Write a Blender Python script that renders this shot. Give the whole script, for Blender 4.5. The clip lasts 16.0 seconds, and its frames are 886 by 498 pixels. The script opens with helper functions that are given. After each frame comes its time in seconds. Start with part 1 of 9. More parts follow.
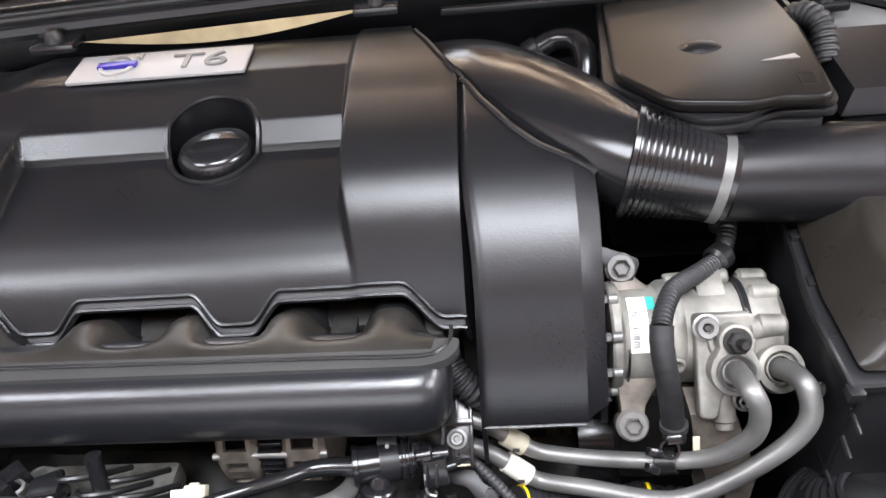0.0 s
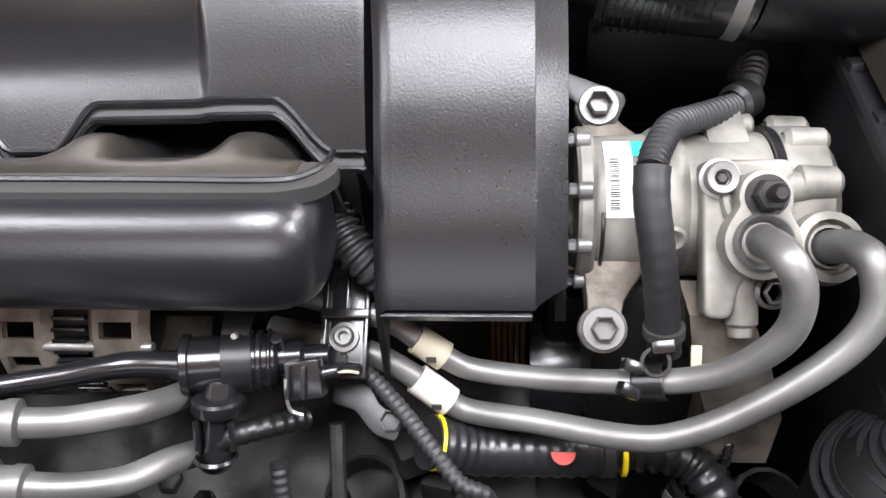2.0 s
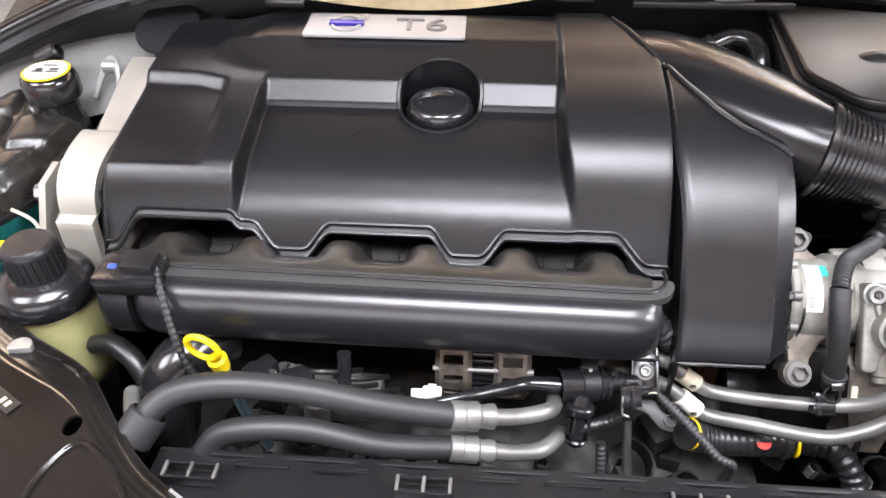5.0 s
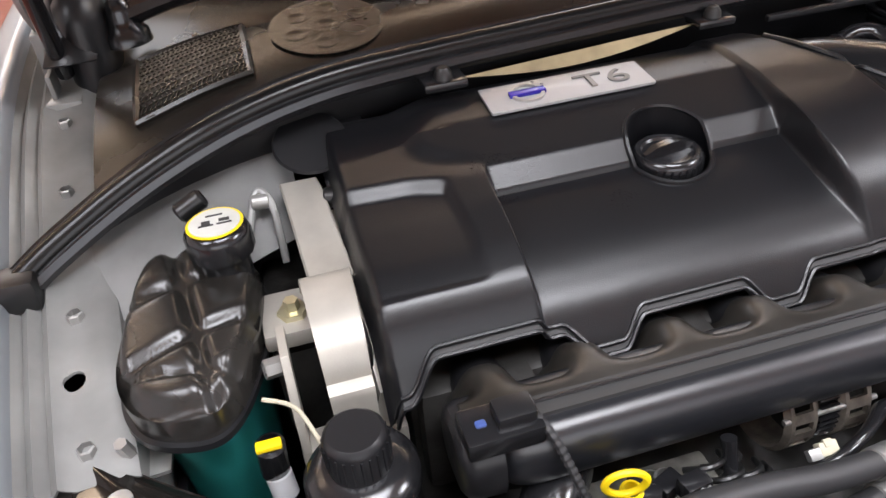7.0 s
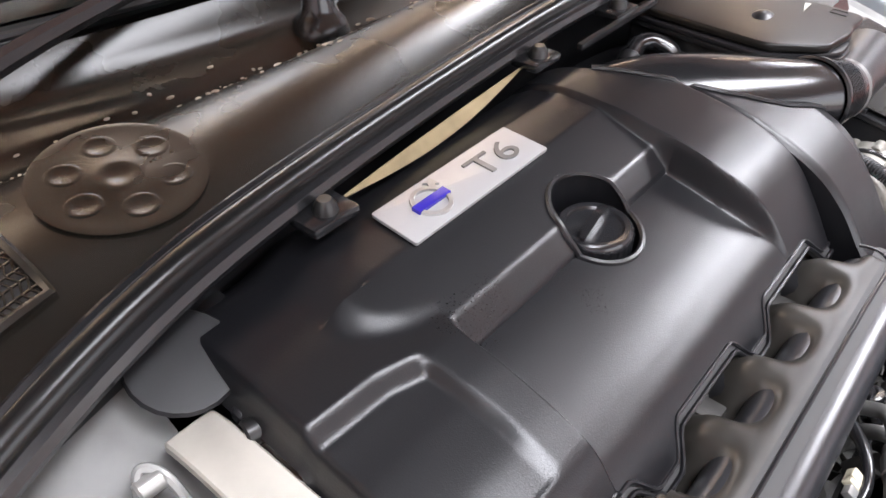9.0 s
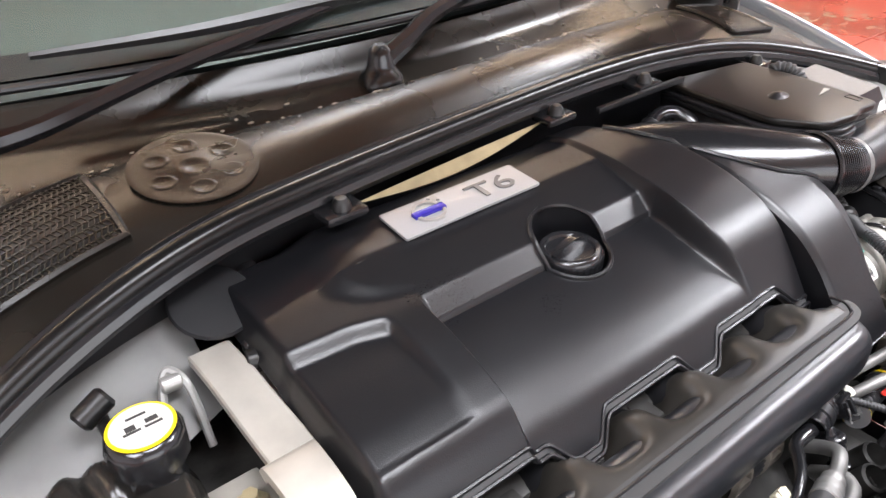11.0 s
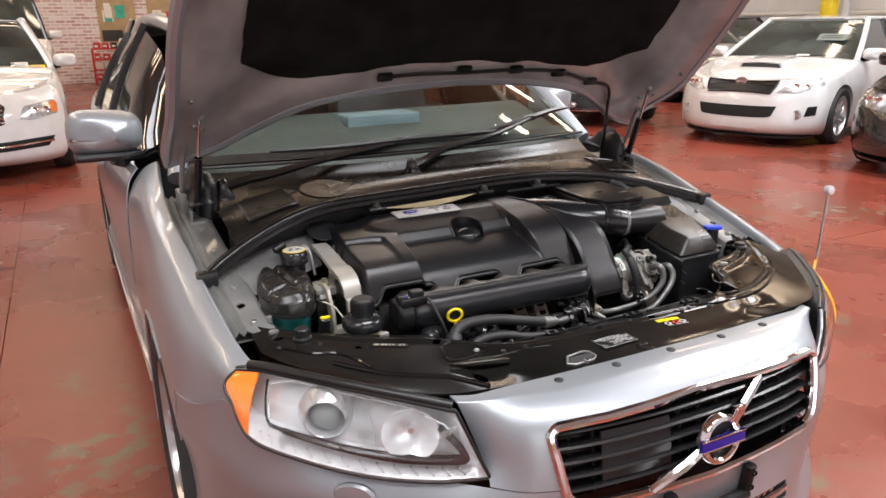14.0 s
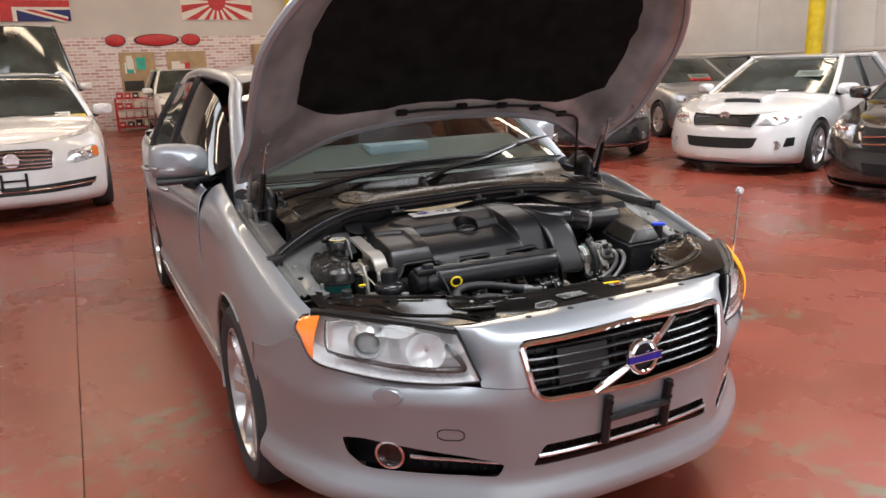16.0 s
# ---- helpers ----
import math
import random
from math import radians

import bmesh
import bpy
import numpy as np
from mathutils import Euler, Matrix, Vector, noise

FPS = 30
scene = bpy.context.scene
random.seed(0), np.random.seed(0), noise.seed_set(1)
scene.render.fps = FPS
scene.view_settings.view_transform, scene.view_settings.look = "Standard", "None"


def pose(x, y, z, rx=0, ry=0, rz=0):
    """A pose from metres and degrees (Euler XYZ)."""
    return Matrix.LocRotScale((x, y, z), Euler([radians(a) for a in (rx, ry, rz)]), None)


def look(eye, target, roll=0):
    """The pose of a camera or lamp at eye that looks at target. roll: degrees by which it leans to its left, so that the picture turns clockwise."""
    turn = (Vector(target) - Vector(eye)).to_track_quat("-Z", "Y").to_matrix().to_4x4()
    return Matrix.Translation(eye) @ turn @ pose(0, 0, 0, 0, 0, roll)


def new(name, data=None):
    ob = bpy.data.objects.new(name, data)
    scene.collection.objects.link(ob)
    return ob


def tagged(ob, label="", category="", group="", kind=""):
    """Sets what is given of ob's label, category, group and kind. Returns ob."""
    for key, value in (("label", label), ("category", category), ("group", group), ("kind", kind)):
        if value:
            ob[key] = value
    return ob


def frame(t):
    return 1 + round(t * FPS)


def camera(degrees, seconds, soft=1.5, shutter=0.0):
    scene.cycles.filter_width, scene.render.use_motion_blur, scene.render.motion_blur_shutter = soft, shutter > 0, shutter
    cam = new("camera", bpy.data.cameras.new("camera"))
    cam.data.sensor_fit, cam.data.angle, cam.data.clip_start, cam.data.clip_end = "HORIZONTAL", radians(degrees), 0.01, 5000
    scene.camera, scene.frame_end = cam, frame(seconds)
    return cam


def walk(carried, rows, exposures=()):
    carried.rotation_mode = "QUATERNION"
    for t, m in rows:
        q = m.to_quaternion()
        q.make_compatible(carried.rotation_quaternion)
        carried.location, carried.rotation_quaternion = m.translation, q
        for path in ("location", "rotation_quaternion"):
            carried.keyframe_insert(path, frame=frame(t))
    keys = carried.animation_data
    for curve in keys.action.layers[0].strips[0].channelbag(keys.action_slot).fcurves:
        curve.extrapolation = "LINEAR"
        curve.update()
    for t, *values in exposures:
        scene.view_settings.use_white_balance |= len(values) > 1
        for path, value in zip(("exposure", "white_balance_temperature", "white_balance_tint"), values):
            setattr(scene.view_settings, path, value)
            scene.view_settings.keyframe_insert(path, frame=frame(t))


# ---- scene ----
cam = camera(62.4, 16.0)
PATH = [
    (0, (0.149, 0.132, 1.25), (-0.007, 1.671, -0.018), -6.9),
    (0.5, (0.15, 0.144, 1.206), (0.007, 1.677, -0.07), -6.2),
    (1, (0.168, 0.187, 1.084), (0.012, 1.743, -0.162), -5.8),
    (1.5, (0.188, 0.2, 1.041), (0.01, 1.76, -0.197), -5.6),
    (2, (0.195, 0.213, 1.024), (0.035, 1.78, -0.208), -3.7),
    (2.5, (0.217, 0.22, 1.021), (0.045, 1.786, -0.211), -3.5),
    (3, (0.222, 0.224, 1.023), (0.057, 1.784, -0.218), -3.3),
    (3.5, (0.211, 0.221, 1.063), (0.043, 1.763, -0.2), -3.8),
    (4, (0.121, 0.176, 1.195), (-0.004, 1.681, -0.117), -3.3),
    (4.5, (0.016, 0.082, 1.257), (-0.078, 1.606, -0.036), -1.3),
    (5, (-0.056, 0.015, 1.295), (-0.192, 1.538, 0.006), -0.9),
    (5.2, (-0.12, 0.003, 1.303), (-0.264, 1.533, 0.023), -1.2),
    (7.3, (-0.561, 0.188, 1.285), (-0.024, 1.706, 0.098), -4.1),
    (7.5, (-0.585, 0.218, 1.301), (0.056, 1.675, 0.09), -2.9),
    (8, (-0.561, 0.341, 1.308), (0.232, 1.687, 0.06), -2.7),
    (8.5, (-0.588, 0.443, 1.31), (0.494, 1.552, 0.045), -0.6),
    (9, (-0.625, 0.498, 1.312), (0.557, 1.491, 0.04), -0.2),
    (9.5, (-0.635, 0.505, 1.315), (0.564, 1.483, 0.048), 0.3),
    (9.7, (-0.636, 0.498, 1.315), (0.566, 1.485, 0.057), 0.2),
    (11.8, (-0.685, 0.025, 1.372), (0.241, 1.54, 0.452), -1.4),
    (12, (-0.722, -0.06, 1.393), (0.216, 1.476, 0.521), -1.1),
    (12.5, (-0.754, -0.301, 1.399), (0.151, 1.311, 0.634), -0.7),
    (13, (-0.797, -0.509, 1.418), (0.056, 1.17, 0.745), -0.5),
    (13.5, (-0.941, -0.705, 1.405), (-0.087, 0.994, 0.784), -0.8),
    (14, (-1.022, -0.898, 1.432), (-0.159, 0.805, 0.836), -0.7),
    (14.5, (-1.066, -1.118, 1.436), (-0.204, 0.595, 0.867), -0.5),
    (15, (-1.145, -1.253, 1.451), (-0.294, 0.481, 0.932), -1.5),
    (15.5, (-1.278, -1.358, 1.445), (-0.427, 0.381, 0.943), -1.8),
    (16, (-1.3, -1.472, 1.45), (-0.443, 0.268, 0.962), -1.9),
]
walk(cam, [(t, look(eye, target, roll)) for t, eye, target, roll in PATH], exposures=[(0, -0.2, 6800, 16), (1.5, -0.06, 6900, 17), (3.5, -0.03, 7000, 18), (4.5, -0.05, 6900, 18), (5.2, 0.05, 6900, 18), (7.5, -0.76, 7000, 18), (8, -0.4, 6950, 18), (8.5, -0.14, 6900, 18), (9.5, -0.06, 6900, 18), (12, -0.50, 7000, 17), (12.5, -0.78, 7000, 17), (13.5, -1.06, 7200, 18), (14, -1.17, 7150, 17), (16, -1.36, 6950, 15)])

# ---- light ----
world = bpy.data.worlds.new("world")
scene.world = world
world.use_nodes = True
sky = world.node_tree.nodes.new("ShaderNodeTexSky")
sky.sky_type, sky.sun_disc, sky.sun_elevation, sky.sun_rotation = "NISHITA", False, radians(40), radians(200)
world.node_tree.links.new(sky.outputs[0], world.node_tree.nodes["Background"].inputs[0])
world.node_tree.nodes["Background"].inputs[1].default_value = 0.12


def lamp(name, at, target, size, power, colour):
    data = bpy.data.lights.new(name, "AREA")
    data.shape, data.size, data.size_y, data.energy, data.color = "RECTANGLE", size[0], size[1], power, colour
    ob = new(name, data)
    ob.matrix_basis = look(at, target)
    return ob


DAY, TUBE = (0.83, 0.915, 1.0), (1.0, 0.82, 0.60)
lamp("door_daylight", (-0.5, -8.8, 2.6), (-0.5, 0.0, 1.4), (9.0, 4.4), 520, DAY)
SKYLIGHTS = [(-4.3, -1.9), (0.4, -1.35), (7.4, -2.3), (6.6, 2.3), (-4.3, 9.5), (5.1, 9.5)]
for tx, ty in SKYLIGHTS:
    lamp("skylight_daylight", (tx, ty, 5.98), (tx, ty - 0.001, 0.0), (3.2, 2.6), (980 if tx == 0.4 else 1500 if tx > 1 else 660) if ty < 0 else 1050 if ty < 5 else 330, DAY)
TUBES = [(x, y) for x in (-5.0, -1.2, 2.6, 6.8, 10.6) for y in (7.0, 12.0, 14.4, 17.4)] + [(x, 4.0) for x in (-5.0, 6.8, 10.6)]
for tx, ty in TUBES:
    lamp("tube_light", (tx, ty, 5.72), (tx, ty, 0.0), (3.0, 0.25), 100, TUBE)


# ---- mesh helpers ----
def catmull(pts, n=8, closed=False):
    """Points of a smooth line through pts."""
    p = [Vector(q) for q in pts]
    out, m = [], len(p)
    for i in range(m if closed else m - 1):
        a, b, c, d = (p[(i + k) % m] if closed else p[min(max(i + k, 0), m - 1)] for k in (-1, 0, 1, 2))
        for j in range(n):
            t = j / n
            out.append(0.5 * (2 * b + (c - a) * t + (2 * a - 5 * b + 4 * c - d) * t * t + (3 * b - a - 3 * c + d) * t ** 3))
    if not closed:
        out.append(p[-1])
    return out


def spline(xs, ys):
    """A smooth function through the points (xs, ys)."""
    line = catmull([(x, y, 0) for x, y in zip(xs, ys)], 12)
    ax, ay = [q.x for q in line], [q.y for q in line]
    return lambda x: float(np.interp(x, ax, ay))


def smooth(a, b, x):
    t = min(max((x - a) / (b - a), 0.0), 1.0)
    return t * t * (3 - 2 * t)


def loft(rings, closed=True, caps=True):
    bm = bmesh.new()
    rows = [[bm.verts.new(p) for p in ring] for ring in rings]
    n = len(rows[0])
    for a, b in zip(rows, rows[1:]):
        for i in range(n if closed else n - 1):
            j = (i + 1) % n
            bm.faces.new((a[i], a[j], b[j], b[i]))
    if caps and closed:
        bm.faces.new(rows[0][::-1])
        bm.faces.new(rows[-1])
    bmesh.ops.recalc_face_normals(bm, faces=bm.faces)
    return bm


def tube(pts, r, seg=12, n=6, curved=True, ridges=None):
    """A round bar along a smooth line; r: a number or a function of the share of the way; ridges: (pitch, depth)."""
    line = catmull(pts, n) if curved else [Vector(p) for p in pts]
    if ridges:
        total = sum((b - a).length for a, b in zip(line, line[1:]))
        steps, dense, k = max(int(total / ridges[0]) * 4, 8), [], 0
        acc, d = [0.0], 0.0
        for a, b in zip(line, line[1:]):
            d += (b - a).length
            acc.append(d)
        for s in range(steps + 1):
            want = total * s / steps
            while k < len(line) - 2 and acc[k + 1] < want:
                k += 1
            f = (want - acc[k]) / max(acc[k + 1] - acc[k], 1e-9)
            dense.append(line[k].lerp(line[k + 1], min(f, 1)))
        line = dense
    rings, side = [], None
    for i, p in enumerate(line):
        way = (line[min(i + 1, len(line) - 1)] - line[max(i - 1, 0)]).normalized()
        if side is None:
            side = way.orthogonal().normalized()
        side = (side - way * side.dot(way)).normalized()
        up = way.cross(side)
        rr = r(i / (len(line) - 1)) if callable(r) else r
        if ridges:
            rr *= 1 - ridges[1] * (0, 0, 1, 1)[i % 4]
        rings.append([p + (side * math.cos(a) + up * math.sin(a)) * rr for a in np.linspace(0, 2 * math.pi, seg, endpoint=False)])
    return loft(rings)


def lathe(profile, m=None, seg=28):
    """A turned body: profile of (radius, height) along z."""
    rings = [[Vector((max(r, 1e-4) * math.cos(a), max(r, 1e-4) * math.sin(a), h)) for a in np.linspace(0, 2 * math.pi, seg, endpoint=False)] for r, h in profile]
    if len(profile) > 3 and profile[0][0] > 0.003 and profile[-1][0] > 0.003:
        bm = loft(rings + rings[:1], caps=False)
        bmesh.ops.remove_doubles(bm, verts=bm.verts, dist=1e-6)
        bmesh.ops.recalc_face_normals(bm, faces=bm.faces)
    else:
        bm = loft(rings)
    if m:
        bmesh.ops.transform(bm, matrix=m, verts=bm.verts)
        bmesh.ops.recalc_face_normals(bm, faces=bm.faces)
    return bm


def axis(p, q):
    """The pose at p whose z points to q."""
    return Matrix.Translation(p) @ (Vector(q) - Vector(p)).to_track_quat("Z", "Y").to_matrix().to_4x4()


def rod(p, q, r, r2=None, seg=20, edge=0.0):
    h = (Vector(q) - Vector(p)).length
    r2 = r if r2 is None else r2
    e = min(edge, h / 3, r / 2)
    prof = [(r - e, 0), (r, e), (r2, h - e), (r2 - e, h)] if e else [(r, 0), (r2, h)]
    return lathe(prof, axis(p, q), seg)


def bevel(bm, w, seg=2, angle=30):
    edges = [e for e in bm.edges if len(e.link_faces) == 2 and e.calc_face_angle() > radians(angle)]
    bmesh.ops.bevel(bm, geom=edges, offset=w, segments=seg, profile=0.6, affect="EDGES", clamp_overlap=True)
    return bm


def box(lo, hi, w=0.003, m=None, seg=2):
    bm = bmesh.new()
    bmesh.ops.create_cube(bm, size=1)
    for v in bm.verts:
        v.co = Vector([lo[i] + (v.co[i] + 0.5) * (hi[i] - lo[i]) for i in range(3)])
    if w:
        bevel(bm, w, seg)
    if m:
        bmesh.ops.transform(bm, matrix=m, verts=bm.verts)
    return bm


def prism(outline, z0, z1, w=0.0, m=None, seg=2):
    """An outline in x and y, drawn up from z0 to z1."""
    bm = bmesh.new()
    low = [bm.verts.new((x, y, z0)) for x, y in outline]
    top = [bm.verts.new((x, y, z1)) for x, y in outline]
    bm.faces.new(low[::-1])
    bm.faces.new(top)
    for i in range(len(low)):
        j = (i + 1) % len(low)
        bm.faces.new((low[i], low[j], top[j], top[i]))
    bmesh.ops.recalc_face_normals(bm, faces=bm.faces)
    if w:
        bevel(bm, w, seg)
    if m:
        bmesh.ops.transform(bm, matrix=m, verts=bm.verts)
        bmesh.ops.recalc_face_normals(bm, faces=bm.faces)
    return bm


def sheet(f, us, vs, thick=0.0, keep=None):
    """A surface f(u, v) with a thickness away from its outer side; keep(u, v): which cells stay."""
    bm = bmesh.new()
    g = [[Vector(f(u, v)) for v in vs] for u in us]
    nu, nv = len(us), len(vs)
    cells = [(i, j) for i in range(nu - 1) for j in range(nv - 1)
             if keep is None or keep((us[i] + us[i + 1]) / 2, (vs[j] + vs[j + 1]) / 2)]
    vert = {}

    def at(i, j):
        if (i, j) not in vert:
            vert[i, j] = bm.verts.new(g[i][j])
        return vert[i, j]
    for i, j in cells:
        bm.faces.new((at(i, j), at(i + 1, j), at(i + 1, j + 1), at(i, j + 1)))
    if thick:
        bm.normal_update()
        faces = list(bm.faces)
        edge = [e for e in bm.edges if len(e.link_faces) == 1]
        back = {v: bm.verts.new(v.co - v.normal * thick) for v in list(bm.verts)}
        rim = [(e.verts[0], e.verts[1]) for e in edge]
        for fc in faces:
            bm.faces.new([back[v] for v in fc.verts][::-1])
        for a, b in rim:
            bm.faces.new((a, b, back[b], back[a]))
        bmesh.ops.recalc_face_normals(bm, faces=bm.faces)
    return bm


def join(*bms):
    out = bmesh.new()
    for b in bms:
        me = bpy.data.meshes.new("tmp")
        b.to_mesh(me)
        b.free()
        out.from_mesh(me)
        bpy.data.meshes.remove(me)
    return out


def moved(bm, m):
    bmesh.ops.transform(bm, matrix=m, verts=bm.verts)
    return bm


def mirrored(bm):
    for v in bm.verts:
        v.co.x = -v.co.x
    bmesh.ops.reverse_faces(bm, faces=bm.faces)
    return bm


def mesh_of(name, bm, material, sharp=38):
    for e in bm.edges:
        e.smooth = not (len(e.link_faces) == 2 and e.calc_face_angle(0) > radians(sharp))
    for f in bm.faces:
        f.smooth = True
    me = bpy.data.meshes.new(name)
    bm.to_mesh(me)
    bm.free()
    me.materials.append(material)
    return me


def thing(name, label, category, at=(0, 0, 0), group=""):
    ob = new(name)
    ob.location = at
    ob.empty_display_size = 0.05
    return tagged(ob, label, category, group)


def part(name, bm, material, parent, label="", sharp=38):
    ob = new(name, mesh_of(name, bm, material, sharp))
    ob.parent = parent
    if parent.type == "EMPTY":
        ob.matrix_parent_inverse = Matrix.Translation(-parent.location)
    return tagged(ob, label) if label else ob


def solo(name, bm, material, label="", category="", kind="", sharp=38, group=""):
    return tagged(new(name, mesh_of(name, bm, material, sharp)), label, category, group, kind)


def cut(bm, *cutters):
    """bm less the cutters."""
    me = bpy.data.meshes.new("cut")
    bm.to_mesh(me)
    bm.free()
    ob = new("cut", me)
    tools = []
    for c in cutters:
        cm = bpy.data.meshes.new("tool")
        c.to_mesh(cm)
        c.free()
        t = new("tool", cm)
        tools.append(t)
        mod = ob.modifiers.new("cut", "BOOLEAN")
        mod.operation, mod.object, mod.solver = "DIFFERENCE", t, "EXACT"
    got = bpy.data.meshes.new_from_object(ob.evaluated_get(bpy.context.evaluated_depsgraph_get()))
    out = bmesh.new()
    out.from_mesh(got)
    for o in (ob, *tools):
        d = o.data
        bpy.data.objects.remove(o)
        bpy.data.meshes.remove(d)
    bpy.data.meshes.remove(got)
    return out


def rounded(pts, r, n=4):
    """An outline with rounded corners."""
    out, m = [], len(pts)
    for i in range(m):
        a, b, c = (Vector((*pts[(i + k) % m], 0)) for k in (-1, 0, 1))
        ra = min(r, (a - b).length * 0.45, (c - b).length * 0.45)
        p, q = b + (a - b).normalized() * ra, b + (c - b).normalized() * ra
        for j in range(n + 1):
            t = j / n
            s = p * (1 - t) ** 2 + b * 2 * t * (1 - t) + q * t * t
            out.append((s.x, s.y))
    return out


def words(text, size, depth, m):
    """Lettering as a mesh."""
    cu = bpy.data.curves.new("text", "FONT")
    cu.body, cu.size, cu.extrude, cu.align_x, cu.align_y = text, size, depth, "CENTER", "CENTER"
    ob = new("text", cu)
    me = bpy.data.meshes.new_from_object(ob.evaluated_get(bpy.context.evaluated_depsgraph_get()))
    bm = bmesh.new()
    bm.from_mesh(me)
    bpy.data.objects.remove(ob)
    bpy.data.curves.remove(cu)
    bpy.data.meshes.remove(me)
    return moved(bm, m)


# ---- materials ----
def mat(name, col, rough=0.5, metal=0.0, var=0.15, scale=7.0, grain=0.0, gscale=500.0, coat=0.0, rvar=0.1, dust=0.0, spec=0.5, glow=0.0, speck=0.0):
    """A surface with stains at one scale and grain at another."""
    m = bpy.data.materials.new(name)
    m.use_nodes = True
    nt = m.node_tree
    b = nt.nodes["Principled BSDF"]
    tc = nt.nodes.new("ShaderNodeTexCoord")
    big, fine = nt.nodes.new("ShaderNodeTexNoise"), nt.nodes.new("ShaderNodeTexNoise")
    for node, s, d in ((big, scale, 6), (fine, gscale, 2)):
        node.inputs["Scale"].default_value, node.inputs["Detail"].default_value = s, d
        nt.links.new(tc.outputs["Object"], node.inputs["Vector"])
    mix = nt.nodes.new("ShaderNodeMix")
    mix.data_type = "RGBA"
    mix.inputs["A"].default_value = (*(c * (1 - var) for c in col), 1)
    mix.inputs["B"].default_value = (*(min(c * (1 + var) + dust, 1) for c in col), 1)
    ramp = nt.nodes.new("ShaderNodeMapRange")
    ramp.inputs["From Min"].default_value, ramp.inputs["From Max"].default_value = 0.32, 0.68
    nt.links.new(big.outputs["Fac"], ramp.inputs["Value"])
    nt.links.new(ramp.outputs[0], mix.inputs["Factor"])
    nt.links.new(mix.outputs["Result"], b.inputs["Base Color"])
    rr = nt.nodes.new("ShaderNodeMapRange")
    rr.inputs["To Min"].default_value, rr.inputs["To Max"].default_value = max(rough - rvar * rough, 0.02), min(rough + rvar * rough, 1)
    nt.links.new(big.outputs["Fac"], rr.inputs["Value"])
    if speck:
        sp = nt.nodes.new("ShaderNodeMapRange")
        sp.inputs["From Min"].default_value, sp.inputs["From Max"].default_value = 0.35, 0.65
        sp.inputs["To Min"].default_value, sp.inputs["To Max"].default_value = 1 - speck, 1 + speck
        mulr = nt.nodes.new("ShaderNodeMath")
        mulr.operation = "MULTIPLY"
        nt.links.new(fine.outputs["Fac"], sp.inputs["Value"])
        nt.links.new(rr.outputs[0], mulr.inputs[0])
        nt.links.new(sp.outputs[0], mulr.inputs[1])
        nt.links.new(mulr.outputs[0], b.inputs["Roughness"])
    else:
        nt.links.new(rr.outputs[0], b.inputs["Roughness"])
    b.inputs["Metallic"].default_value = metal
    b.inputs["Coat Weight"].default_value, b.inputs["Coat Roughness"].default_value = coat, 0.035
    b.inputs["Specular IOR Level"].default_value = spec
    if grain:
        bump = nt.nodes.new("ShaderNodeBump")
        bump.inputs["Strength"].default_value, bump.inputs["Distance"].default_value = grain, 0.14 / gscale
        nt.links.new(fine.outputs["Fac"], bump.inputs["Height"])
        nt.links.new(bump.outputs[0], b.inputs["Normal"])
    if glow:
        b.inputs["Emission Color"].default_value, b.inputs["Emission Strength"].default_value = (*col, 1), glow
    return m


def glass(name, col, rough=0.0, ior=1.45):
    m = bpy.data.materials.new(name)
    m.use_nodes = True
    b = m.node_tree.nodes["Principled BSDF"]
    b.inputs["Base Color"].default_value = (*col, 1)
    b.inputs["Transmission Weight"].default_value, b.inputs["Roughness"].default_value, b.inputs["IOR"].default_value = 1.0, rough, ior
    return m


COVER = mat("grained_black_plastic", (0.005, 0.005, 0.006), 0.32, var=0.05, grain=0.8, gscale=740, spec=0.48, speck=0.12)
PLENUM = mat("blue_black_moulding", (0.010, 0.0105, 0.0125), 0.31, var=0.08, grain=0.6, gscale=650, spec=0.75, speck=0.06)
PLASTIC = mat("black_plastic", (0.007, 0.007, 0.008), 0.36, grain=0.2, gscale=600, dust=0.004, spec=0.36)
GLOSSY = mat("shiny_black_plastic", (0.010, 0.010, 0.011), 0.20, var=0.2, spec=0.6)
RUBBER = mat("black_rubber", (0.007, 0.007, 0.007), 0.36, grain=0.06, gscale=300, dust=0.003)
HOSE = mat("grey_black_hose", (0.014, 0.014, 0.015), 0.50, grain=0.3, gscale=500, dust=0.007)
TAPE = mat("black_cloth_tape", (0.011, 0.011, 0.012), 0.32, grain=0.25, gscale=500, dust=0.006)
BLACKPAINT = mat("satin_black_paint", (0.008, 0.0071, 0.0062), 0.11, var=0.3, scale=5, spec=0.38, dust=0.002)
SILVER = mat("silver_metallic_paint", (0.338, 0.367, 0.393), 0.40, 0.56, var=0.03, scale=2.0, grain=0.25, gscale=1500, coat=0.6)
BAYSILVER = mat("silver_body_primer", (0.23, 0.23, 0.222), 0.50, 0.40, var=0.24, scale=9, coat=0.15)
CAST = mat("cast_aluminium", (0.205, 0.195, 0.172), 0.52, 0.35, var=0.45, scale=34, grain=0.5, gscale=900, dust=0.02)
MOUNT = mat("pale_cast_mount", (0.40, 0.375, 0.33), 0.48, 0.45, var=0.15, scale=16, grain=0.2, gscale=600)
PIPE = mat("grey_aluminium_pipe", (0.178, 0.175, 0.168), 0.43, 0.58, var=0.34, scale=22, grain=0.12, gscale=400)
STEEL = mat("zinc_steel", (0.36, 0.355, 0.34), 0.38, 0.65, var=0.18, scale=40)
